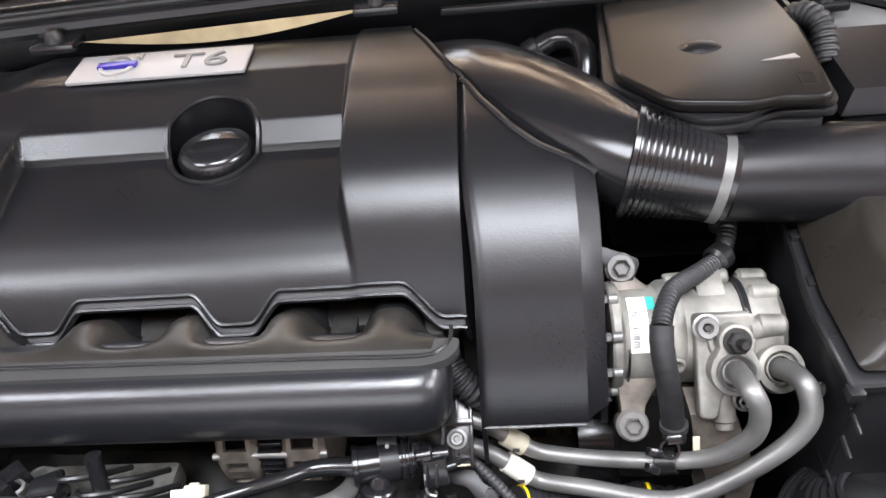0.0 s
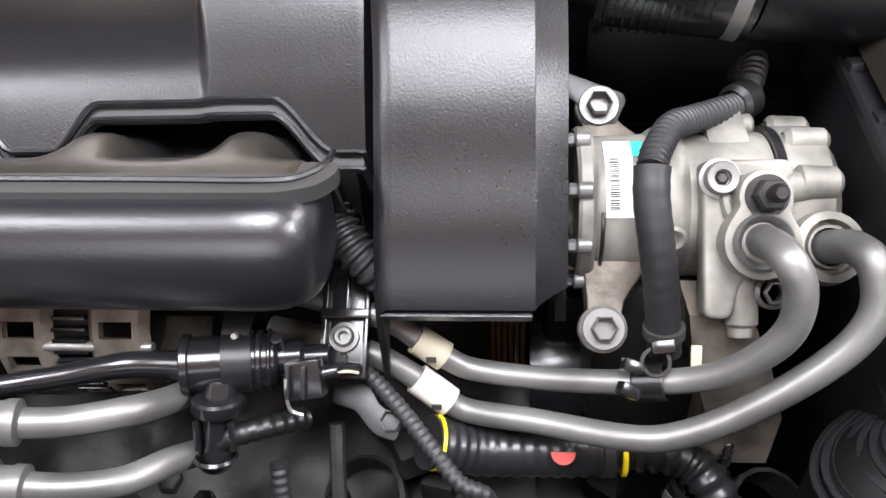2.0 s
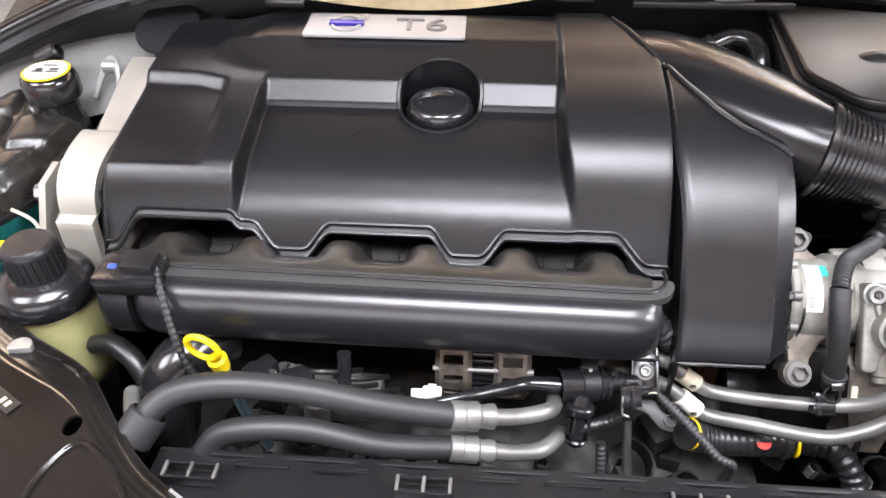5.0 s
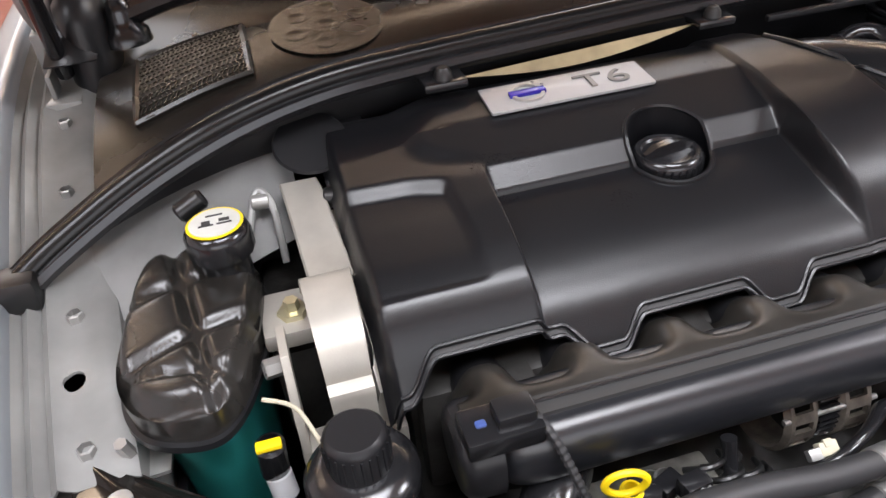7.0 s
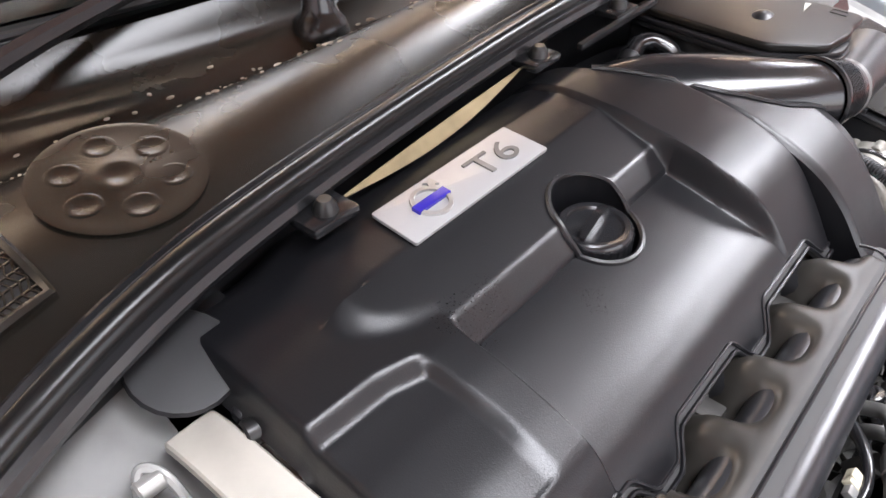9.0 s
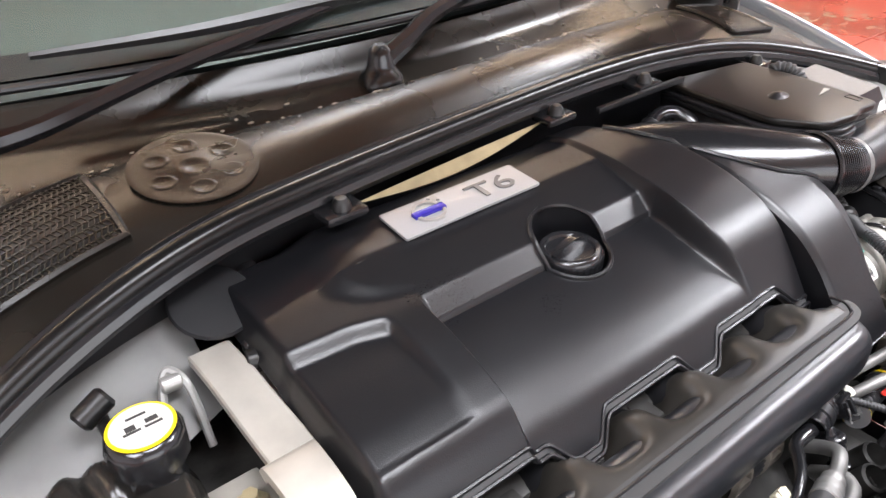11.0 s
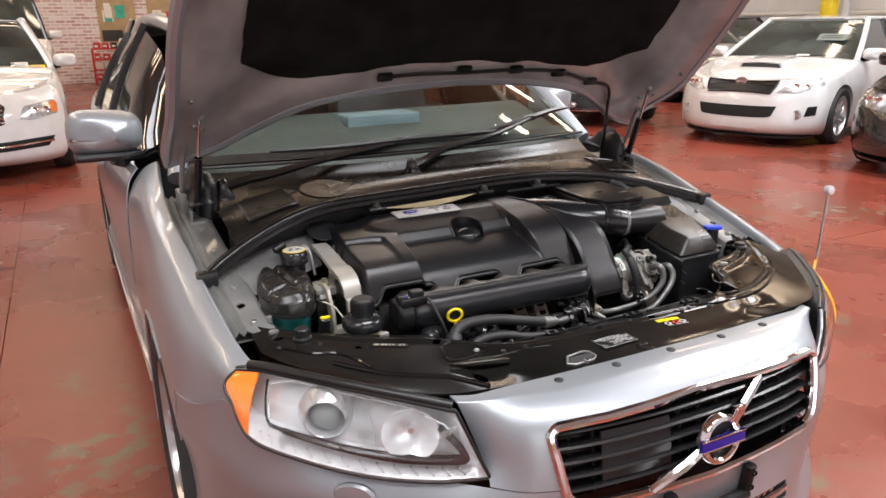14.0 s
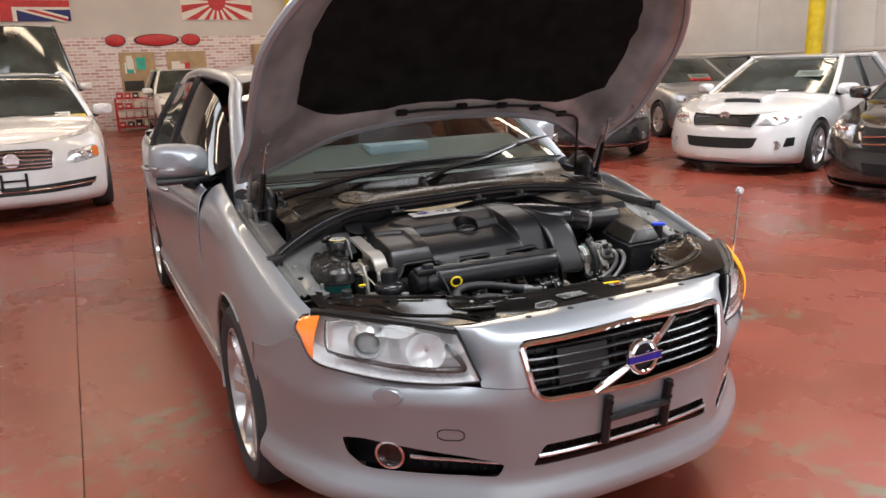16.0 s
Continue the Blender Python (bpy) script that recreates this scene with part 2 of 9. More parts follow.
CHROME = mat("chrome", (0.78, 0.78, 0.79), 0.07, 1.0, var=0.03)
DARKMETAL = mat("dark_oily_shaded_metal", (0.020, 0.0185, 0.0165), 0.55, 0.4, var=0.5, scale=22, grain=0.5, gscale=160, dust=0.02)
ALTERN = mat("weathered_alloy", (0.18, 0.155, 0.13), 0.55, 0.5, var=0.50, scale=45, grain=0.8, gscale=220)
BROWN = mat("dusty_plastic_deck", (0.012, 0.0102, 0.008), 0.36, var=0.35, scale=18, grain=0.3, gscale=900, dust=0.012)
BADGE = mat("satin_silver_plate", (0.40, 0.40, 0.405), 0.42, 0.55, var=0.05, grain=0.05)
BLUE = mat("blue_enamel", (0.02, 0.015, 0.22), 0.2, var=0.1)
YELLOW = mat("yellow_plastic", (0.80, 0.58, 0.01), 0.38, var=0.08)
WHITE = mat("white_paper_label", (0.78, 0.77, 0.72), 0.6, var=0.06, scale=30)
CREAM = mat("cream_tag", (0.44, 0.40, 0.30), 0.6, var=0.12, scale=60)
# near-black for print; in gaps and openings it stands for their shade
INKGAP = mat("ink_and_gap_black", (0.03, 0.03, 0.03), 0.6)
GREYPRINT = mat("pale_print", (0.42, 0.42, 0.41), 0.5)
TEAL = mat("teal_coolant_plastic", (0.01, 0.16, 0.15), 0.30, var=0.2)
AMBERTANK = mat("yellowed_translucent_tank", (0.27, 0.26, 0.12), 0.35, var=0.3, scale=16)
RED = mat("red_tape", (0.55, 0.03, 0.02), 0.45)
GREENTAG = mat("green_tag", (0.02, 0.42, 0.33), 0.5)
BELT = mat("brown_ribbed_belt", (0.14, 0.085, 0.045), 0.6, var=0.25, scale=30)
COWL = mat("dusty_cowl_plastic", (0.0095, 0.0078, 0.0058), 0.27, spec=0.33, var=0.35, scale=6, grain=0.05, gscale=500, dust=0.004, rvar=0.25)
FELT = mat("black_felt", (0.012, 0.012, 0.012), 0.95, var=0.35, scale=12, grain=1.0, gscale=250, spec=0.1)
SKIN = mat("grey_bonnet_underside", (0.32, 0.307, 0.298), 0.40, 0.28, var=0.3, scale=6, coat=0.4)
MATTE = mat("matte_black_plastic", (0.008, 0.008, 0.009), 0.40, grain=0.4, gscale=900, spec=0.4)
SEALRUBBER = mat("glossy_door_seal", (0.006, 0.006, 0.006), 0.24, var=0.1, spec=0.35)
TANKBLACK = mat("smoked_tank_plastic", (0.015, 0.0135, 0.012), 0.27, var=0.25, scale=10, dust=0.004, spec=0.55)
GLASS = glass("windscreen_glass", (0.72, 0.82, 0.78))
LENS = glass("clear_lens", (0.97, 0.98, 0.98))
CARSCREEN = mat("grey_green_car_glass", (0.040, 0.050, 0.047), 0.07, var=0.65, scale=1.6, spec=0.8)
TINT = mat("dark_window", (0.012, 0.014, 0.015), 0.05, spec=0.7)
AMBER = mat("amber_reflector", (0.75, 0.16, 0.015), 0.25, var=0.1, coat=1.0)
AMBERLIT = mat("lit_amber_indicator", (1.0, 0.40, 0.02), 0.3, glow=0.9)
LAMPSHELL = mat("headlamp_silver_shell", (0.70, 0.71, 0.72), 0.24, 0.45, var=0.12, scale=18)
SATIN = mat("satin_lamp_ring", (0.62, 0.63, 0.64), 0.24, 0.8, var=0.1, scale=20)
TYRE = mat("tyre_rubber", (0.020, 0.020, 0.021), 0.75, grain=0.4, gscale=120, dust=0.01)
RIM = mat("silver_alloy_rim", (0.56, 0.56, 0.56), 0.28, 0.8, var=0.06, coat=0.6)
SEAT = mat("grey_trim", (0.16, 0.16, 0.17), 0.8, grain=0.4, gscale=200)
TEALGREY = mat("grey_green_dashboard", (0.020, 0.027, 0.025), 0.6, grain=0.3, gscale=400)
WPAINT = mat("white_car_paint", (0.66, 0.67, 0.67), 0.25, var=0.04, coat=1.0)
BPAINT = mat("black_car_paint", (0.012, 0.012, 0.014), 0.15, coat=1.0, spec=0.6)
GPAINT = mat("grey_silver_paint", (0.34, 0.36, 0.38), 0.3, 0.7, coat=1.0)
DPAINT = mat("dark_blue_paint", (0.03, 0.035, 0.05), 0.2, 0.3, coat=1.0)
WALL = mat("white_painted_wall", (0.70, 0.725, 0.75), 0.7, var=0.07, scale=1.3, grain=0.2, gscale=60)
GREYWALL = mat("grey_upper_wall", (0.62, 0.61, 0.60), 0.75, var=0.08, scale=0.8)
CARLAMP = mat("car_lamp_housing", (0.20, 0.20, 0.21), 0.22, 0.5, var=0.3, scale=14, coat=1.0)
PALELAMP = mat("pale_car_lamp", (0.42, 0.43, 0.43), 0.2, 0.4, var=0.5, scale=22, coat=1.0)
SLAT = mat("dark_satin_slat", (0.012, 0.012, 0.013), 0.25, spec=0.6)
CEILING = mat("tan_ceiling", (0.44, 0.33, 0.215), 0.8, var=0.1, scale=0.7)
YELLOWCOL = mat("yellow_column_paint", (0.80, 0.62, 0.03), 0.45)
LIGHTGLOW = mat("tube_glow", (1.0, 0.95, 0.86), 0.5, var=0.0, glow=9.0)
SHOPRED = mat("red_sign", (0.55, 0.03, 0.035), 0.45)
WOOD = mat("tan_door", (0.42, 0.30, 0.17), 0.55, scale=4)
CARD = mat("card_behind_glass", (0.20, 0.24, 0.22), 0.12, var=0.1, scale=20)
FLAGBLUE = mat("flag_blue", (0.02, 0.035, 0.16), 0.7)


def floor_paint():
    m = mat("red_floor_paint", (0.215, 0.041, 0.024), 0.28, var=0.22, scale=1.3, grain=0.06, gscale=35, rvar=0.5, dust=0.004, spec=0.40)
    nt = m.node_tree
    b = nt.nodes["Principled BSDF"]
    tc = next(n for n in nt.nodes if n.type == "TEX_COORD")
    wear, scr = nt.nodes.new("ShaderNodeTexNoise"), nt.nodes.new("ShaderNodeTexNoise")
    wear.inputs["Scale"].default_value, wear.inputs["Detail"].default_value, wear.inputs["Roughness"].default_value = 0.55, 9, 0.68
    scr.inputs["Scale"].default_value, scr.inputs["Detail"].default_value = 9, 8
    low = b.inputs["Base Color"].links[0].from_socket
    for n in (wear, scr):
        nt.links.new(tc.outputs["Object"], n.inputs["Vector"])
    a = nt.nodes.new("ShaderNodeMapRange")
    a.inputs["From Min"].default_value, a.inputs["From Max"].default_value = 0.51, 0.62
    worn = wear.outputs["Fac"]
    for x, y, r in ((0.95, 0.25, 0.42), (1.05, -0.25, 0.38), (-1.02, 1.55, 0.40), (-1.25, 0.55, 0.35), (1.45, -0.55, 0.35)):
        far, ease, add = nt.nodes.new("ShaderNodeVectorMath"), nt.nodes.new("ShaderNodeMapRange"), nt.nodes.new("ShaderNodeMath")
        far.operation, add.operation = "DISTANCE", "ADD"
        far.inputs[1].default_value = (x, y, 0)
        nt.links.new(tc.outputs["Object"], far.inputs[0])
        nt.links.new(far.outputs["Value"], ease.inputs["Value"])
        ease.inputs["From Max"].default_value, ease.inputs["To Min"].default_value, ease.inputs["To Max"].default_value = r, 0.17, 0.0
        nt.links.new(worn, add.inputs[0])
        nt.links.new(ease.outputs[0], add.inputs[1])
        worn = add.outputs[0]
    nt.links.new(worn, a.inputs["Value"])
    c = nt.nodes.new("ShaderNodeMapRange")
    c.inputs["From Min"].default_value, c.inputs["From Max"].default_value = 0.48, 0.62
    nt.links.new(scr.outputs["Fac"], c.inputs["Value"])
    mul = nt.nodes.new("ShaderNodeMath")
    mul.operation = "MULTIPLY"
    nt.links.new(a.outputs[0], mul.inputs[0])
    nt.links.new(c.outputs[0], mul.inputs[1])
    mix = nt.nodes.new("ShaderNodeMix")
    mix.data_type = "RGBA"
    mix.inputs["B"].default_value = (0.16, 0.13, 0.085, 1)
    nt.links.new(mul.outputs[0], mix.inputs["Factor"])
    nt.links.new(low, mix.inputs["A"])
    nt.links.new(mix.outputs["Result"], b.inputs["Base Color"])
    return m


def brick_paint():
    m = mat("painted_brick", (0.6, 0.5, 0.5), 0.8)
    nt = m.node_tree
    b = nt.nodes["Principled BSDF"]
    tc = next(n for n in nt.nodes if n.type == "TEX_COORD")
    turn = nt.nodes.new("ShaderNodeMapping")
    turn.inputs["Rotation"].default_value = (radians(90), 0, 0)
    br = nt.nodes.new("ShaderNodeTexBrick")
    br.inputs["Scale"].default_value = 1.0
    br.inputs["Brick Width"].default_value, br.inputs["Row Height"].default_value, br.inputs["Mortar Size"].default_value = 0.235, 0.082, 0.014
    br.inputs["Color1"].default_value, br.inputs["Color2"].default_value = (0.76, 0.72, 0.72, 1), (0.50, 0.30, 0.33, 1)
    br.inputs["Mortar"].default_value = (0.80, 0.78, 0.78, 1)
    nt.links.new(tc.outputs["Object"], turn.inputs["Vector"])
    nt.links.new(turn.outputs[0], br.inputs["Vector"])
    nt.links.new(br.outputs["Color"], b.inputs["Base Color"])
    return m


FLOOR, BRICK = floor_paint(), brick_paint()

# ---- the hall ----
X0, X1, Y0, Y1, ZC = -8.5, 13.6, -9.0, 20.6, 6.0
solo("floor", box((X0 - 0.3, Y0 - 0.3, -0.25), (X1 + 0.3, Y1 + 0.3, -0.012), 0), PLASTIC, kind="structure")
floor_ob = bpy.data.objects["floor"]
solo("ceiling", cut(box((X0 - 0.3, Y0 - 0.3, ZC), (X1 + 0.3, Y1 + 0.3, ZC + 0.2), 0), *[box((tx - 1.65, ty - 1.35, ZC - 0.1), (tx + 1.65, ty + 1.35, ZC + 0.3), 0) for tx, ty in SKYLIGHTS]), CEILING, kind="structure")
solo("wall_back", box((X0 - 0.3, Y1, 2.45), (X1 + 0.3, Y1 + 0.3, ZC), 0), GREYWALL, kind="structure")
solo("wall_back_brick", box((X0 - 0.3, Y1 - 0.02, -0.012), (X1 + 0.3, Y1 + 0.3, 2.448), 0), BRICK, kind="structure")
solo("wall_left", box((X0 - 0.3, Y0, -0.012), (X0, Y1 - 0.021, ZC), 0), WALL, kind="structure")
solo("wall_right", cut(box((X1, Y0, -0.012), (X1 + 0.3, Y1 - 0.021, ZC), 0), box((X1 - 0.1, -4.0, 3.6), (X1 + 0.4, 2.0, 5.2), 0)), WALL, kind="structure")
solo("wall_front", cut(box((X0 - 0.3, Y0 - 0.3, -0.012), (X1 + 0.3, Y0 - 0.001, ZC), 0), box((-5.1, Y0 - 0.4, 0.0), (4.1, Y0 + 0.1, 4.9), 0)), WALL, kind="structure")
for tx, ty in TUBES:
    f = thing("ceiling_light", "white fluorescent tube fitting under the ceiling", "ceiling light", (tx, ty, ZC), "ceiling tubes")
    part("body", box((tx - 1.55, ty - 0.12, ZC - 0.10), (tx + 1.55, ty + 0.12, ZC - 0.0005), 0.01), CEILING, f)
    for d in (-0.06, 0.06):
        part("tube", rod((tx - 1.5, ty + d, ZC - 0.125), (tx + 1.5, ty + d, ZC - 0.125), 0.019, seg=10), LIGHTGLOW, f)

# ---- the silver saloon ----
car = thing("car", "silver metallic saloon car with raised bonnet on red floor", "car", (0, 2.4, 0))

PLAN = catmull([(0, -0.01, 0), (0.15, -0.005, 0), (0.30, 0.015, 0), (0.42, 0.058, 0), (0.52, 0.118, 0), (0.62, 0.192, 0), (0.72, 0.285, 0),
                (0.80, 0.390, 0), (0.852, 0.505, 0), (0.879, 0.60, 0), (0.896, 0.70, 0)], 12)
PX, PY = [p.x for p in PLAN], [p.y for p in PLAN]
side_off = spline([0.22, 0.24, 0.265, 0.30, 0.335, 0.37, 0.46, 0.53, 0.565, 0.585, 0.605, 0.625, 0.642, 0.66], [-0.070, -0.012, 0.012, 0.012, -0.010, -0.018, -0.014, -0.002, 0.010, 0.012, 0.004, -0.012, -0.026, -0.045])
mid_off = spline([0.22, 0.24, 0.265, 0.30, 0.335, 0.37, 0.46, 0.53, 0.60, 0.66, 0.72, 0.745, 0.760, 0.769, 0.775], [-0.070, -0.012, 0.012, 0.014, -0.002, -0.004, 0.006, 0.014, 0.020, 0.014, 0.000, -0.012, -0.034, -0.063, -0.092])


def front_skin(x, z, extra=0.0):
    """The bumper's outer skin at x and z."""
    ax = min(abs(x), 0.895)
    y = float(np.interp(ax, PX, PY))
    e = 0.004
    dy = (float(np.interp(min(ax + e, 0.896), PX, PY)) - float(np.interp(max(ax - e, 0), PX, PY))) / (min(ax + e, 0.896) - max(ax - e, 0))
    n = Vector((dy, -1, 0)).normalized()
    k = smooth(0.36, 0.50, ax)
    off = side_off(z) * k + mid_off(z) * (1 - k) * (1 - 0.25 * smooth(0.05, 0.35, ax) * smooth(0.74, 0.77, z)) + extra
    flush = smooth(0.66, 0.78, ax) * smooth(0.56, 0.60, z)
    off = off * (1 - flush) + extra * flush
    sx = ax + n.x * off
    return Vector((math.copysign(sx, x) if x else 0.0, y + n.y * off, z))


side_top = spline([0.0, 0.43, 0.55, 0.65, 0.74, 0.785, 0.810, 0.826, 0.85, 0.88, 0.91], [0.63, 0.628, 0.630, 0.636, 0.650, 0.668, 0.712, 0.728, 0.70, 0.655, 0.63])
zs_low = [0.0, 0.02, 0.05, 0.09, 0.15, 0.21, 0.27, 0.33, 0.42, 0.52, 0.62, 0.72, 0.80, 0.87, 0.93, 0.97, 1.0]
xs_low = [s * x for s in (-1,) for x in np.linspace(0.895, 0.02, 56)] + [0.0] + list(np.linspace(0.02, 0.895, 56))
low = sheet(lambda x, v: front_skin(x, 0.22 + v * (side_top(abs(x)) - 0.22)), xs_low, zs_low)


def half_panel(z):
    return 0.442 + max(z - 0.638, 0) * 0.40


def panel(w, v):
    z = 0.63 + v * 0.145
    if v <= 1:
        return front_skin(w * half_panel(z), z)
    p = front_skin(w * half_panel(0.775), 0.775)
    return p + Vector((0, (0.008 + max(0.148 - p.y - 0.008, 0.02)) * (v - 1) / 0.4, 0.0015))


high = sheet(panel, list(np.linspace(-1, 1, 81)), [0, 0.1, 0.25, 0.4, 0.55, 0.7, 0.79, 0.85, 0.90, 0.93, 0.96, 0.98, 1.0, 1.04, 1.2, 1.4])
skin = join(low, high)
bmesh.ops.remove_doubles(skin, verts=skin.verts, dist=0.0008)
bmesh.ops.recalc_face_normals(skin, faces=skin.faces)
skin.normal_update()
if sum(f.normal.y for f in skin.faces) > 0:
    bmesh.ops.reverse_faces(skin, faces=skin.faces)
bmesh.ops.solidify(skin, geom=list(skin.faces), thickness=0.004)
TURN = Matrix.Rotation(radians(90), 4, "X")        # outline in x and z, drawn along -y


def slot(outline, y0, y1, r=0.02):
    return prism(rounded(outline, r), -y1, -y0, m=TURN)


GRILLE = [(-0.318, 0.612), (-0.29, 0.592), (0.0, 0.582), (0.29, 0.592), (0.318, 0.612), (0.345, 0.730), (0.335, 0.742), (0.0, 0.752), (-0.335, 0.742), (-0.345, 0.730)]
LOWER = [(-0.315, 0.388), (0.315, 0.388), (0.285, 0.452), (-0.285, 0.452)]
FOG = [(-0.735, 0.40), (-0.70, 0.362), (-0.40, 0.362), (-0.385, 0.40), (-0.42, 0.412), (-0.70, 0.455), (-0.745, 0.448)]
FOGR = [(-x, z) for x, z in FOG][::-1]
skin = cut(skin, slot(GRILLE, -0.2, 0.3, 0.03), slot(LOWER, -0.2, 0.3, 0.012), slot(FOG, -0.1, 0.6, 0.012), slot(FOGR, -0.1, 0.6, 0.012))
bumper = part("front_bumper", skin, SILVER, car, sharp=50)


def follow(outline, off, n=10, closed=True):
    """An outline in x and z laid on the front skin."""
    pts = []
    m = len(outline)
    for i in range(m if closed else m - 1):
        a, b = outline[i], outline[(i + 1) % m]
        for k in range(n):
            x, z = a[0] + (b[0] - a[0]) * k / n, a[1] + (b[1] - a[1]) * k / n
            pts.append(front_skin(x, z, off))
    return pts


def ribbon(line, r, closed=True, seg=8):
    pts = line + [line[0], line[1]] if closed else line
    return tube(pts, r, seg, 1, curved=False)


# grille
grille = part("grille", sheet(lambda x, z: front_skin(x, z, -0.055), np.linspace(-0.36, 0.36, 25), np.linspace(0.57, 0.762, 6), 0.003), PLASTIC, car)
part("chrome_frame", ribbon(follow(rounded(GRILLE, 0.03), 0.001, 3), 0.0095), CHROME, grille, "chrome grille surround")
for k in range(5):
    z = 0.612 + k * 0.0275
    part("slat", loft([[front_skin(x, z, -0.012), front_skin(x, z + 0.0035, -0.015), front_skin(x, z + 0.0045, -0.040), front_skin(x, z - 0.001, -0.040)] for x in np.linspace(-0.335, 0.335, 25)]), SLAT, grille)
for x in np.linspace(-0.30, 0.30, 13):
    part("bar", tube([front_skin(x, z, -0.034) for z in np.linspace(0.59, 0.745, 5)], 0.003, 5, 1, False), PLASTIC, grille)
part("sensor_cover", sheet(lambda x, z: front_skin(x, z, -0.020), np.linspace(-0.24, -0.085, 12), np.linspace(0.618, 0.712, 4), 0.008), MATTE, grille)
c = front_skin(0.0, 0.662, 0.016)
tilt = Matrix.Translation(c) @ Matrix.Rotation(radians(84), 4, "X")
part("diagonal_bar", tube([front_skin(-0.150, 0.590, 0.004), front_skin(-0.075, 0.628, 0.010), front_skin(0.0, 0.662, 0.008), front_skin(0.075, 0.697, 0.004), front_skin(0.150, 0.735, -0.006)], 0.0105, 8, 3), CHROME, grille, "diagonal chrome bar")
emblem = part("emblem", lathe([(0.036, -0.006), (0.036, 0.008), (0.040, 0.012), (0.048, 0.010), (0.052, 0.002), (0.052, -0.006)], tilt, 40), CHROME, grille, "round chrome emblem with arrow and blue band")
part("dark_disc", lathe([(0.0, -0.004), (0.037, -0.004), (0.037, 0.0), (0.0, 0.0)], tilt, 32), PLASTIC, emblem)
part("blue_band", box((-0.056, -0.0115, 0.006), (0.056, 0.0115, 0.0145), 0.002, tilt), BLUE, emblem)
for z in (-0.0105, 0.0105):
    part("band_edge", box((-0.057, z - 0.0014, 0.010), (0.057, z + 0.0014, 0.0158), 0.0005, tilt), CHROME, emblem)
part("arrow", prism([(0.024, 0.034), (0.036, 0.022), (0.052, 0.040), (0.058, 0.034), (0.060, 0.060), (0.034, 0.058), (0.040, 0.052)], -0.004, 0.010, 0.001, tilt), CHROME, emblem)
# number plate bracket
bracket = part("plate_bracket", tube([front_skin(-0.105, 0.502, 0.016), front_skin(0.105, 0.502, 0.016)], 0.011, 8, 1, False), PLASTIC, car, "black plastic number plate bracket, empty")
for s in (-1, 1):
    part("upright", tube([front_skin(s * 0.105, z, 0.010) for z in (0.425, 0.47, 0.52, 0.567)], 0.013, 8, 2), PLASTIC, bracket)
    for z in (0.52, 0.555):
        p = front_skin(s * 0.105, z, 0.020)
        part("screw", rod(p, p + Vector((0, -0.006, 0)), 0.006, seg=10, edge=0.001), GLOSSY, bracket)
# lower intake
intake = part("lower_intake", sheet(lambda x, z: front_skin(x, z, -0.05), np.linspace(-0.33, 0.33, 21), np.linspace(0.37, 0.47, 4), 0.003), PLASTIC, car)
for i in range(44):
    x = -0.31 + i * 0.0144
    part("mesh_bar", tube([front_skin(x - 0.012 * (-1) ** i, 0.385, -0.03), front_skin(x + 0.012 * (-1) ** i, 0.456, -0.03)], 0.0022, 4, 1, False), PLASTIC, intake)
part("chrome_strip", tube([front_skin(x, 0.420, -0.004) for x in np.linspace(-0.30, 0.30, 21)], 0.008, 8, 1, False), CHROME, intake, "chrome strip")
for s, name in ((-1, "fog_lamp"), (1, "fog_lamp")):
    back = sheet(lambda x, z: front_skin(s * x, z, -0.06), np.linspace(0.36, 0.77, 17), np.linspace(0.345, 0.475, 4), 0.003)
    fog = part("fog_recess", back, PLASTIC, car)
    p, q = front_skin(s * 0.655, 0.412, -0.048), front_skin(s * 0.655, 0.412, 0.004)
    part("chrome_ring", lathe([(0.030, 0.0), (0.033, 0.044), (0.036, 0.052), (0.043, 0.050), (0.044, 0.036), (0.040, 0.0)], axis(p, q), 32), CHROME, fog)
    part("reflector", lathe([(0.001, 0.004), (0.018, 0.010), (0.031, 0.036)], axis(p, q), 24), GLOSSY, fog)
    part("bulb_shield", rod(p, p.lerp(q, 0.55), 0.013, 0.011, 16, 0.002), TINT, fog)
    part("lens", lathe([(0.0, 0.034), (0.020, 0.040), (0.032, 0.038), (0.032, 0.035), (0.0, 0.031)], axis(p, q), 24), LENS, fog)
    part("chrome_strip", tube([front_skin(s * x, 0.412 - (0.60 - x) * 0.04, -0.006) for x in np.linspace(0.385, 0.61, 12)], lambda t: 0.004 + 0.004 * t, 8, 1, False), CHROME, fog)
    part("honeycomb", sheet(lambda x, z: front_skin(s * x, z, -0.035 + 0.006 * math.sin(x * 260)), np.linspace(0.40, 0.60, 60), np.linspace(0.366, 0.398, 3), 0.002), PLASTIC, fog)
    cap = [(s * (0.515 + 0.03 * a), 0.487 + 0.017 * b) for a, b in ((-1, -0.5), (-0.6, -1), (0.6, -1), (1, -0.5), (1, 0.5), (0.6, 1), (-0.6, 1), (-1, 0.5))]
    part("towing_cover", ribbon(follow(cap, 0.0008, 4), 0.0016, seg=5), PLASTIC, car)
    w0, w1 = front_skin(s * 0.645, 0.598, -0.004), front_skin(s * 0.645, 0.598, 0.010)
    flat = Matrix.Diagonal((1.0, 0.62, 1, 1))
    part("washer_cover", lathe([(0.0, 0.0), (0.040, 0.0), (0.042, 0.006), (0.036, 0.012), (0.0, 0.014)], axis(w0, w1) @ flat, 28), SILVER, car)
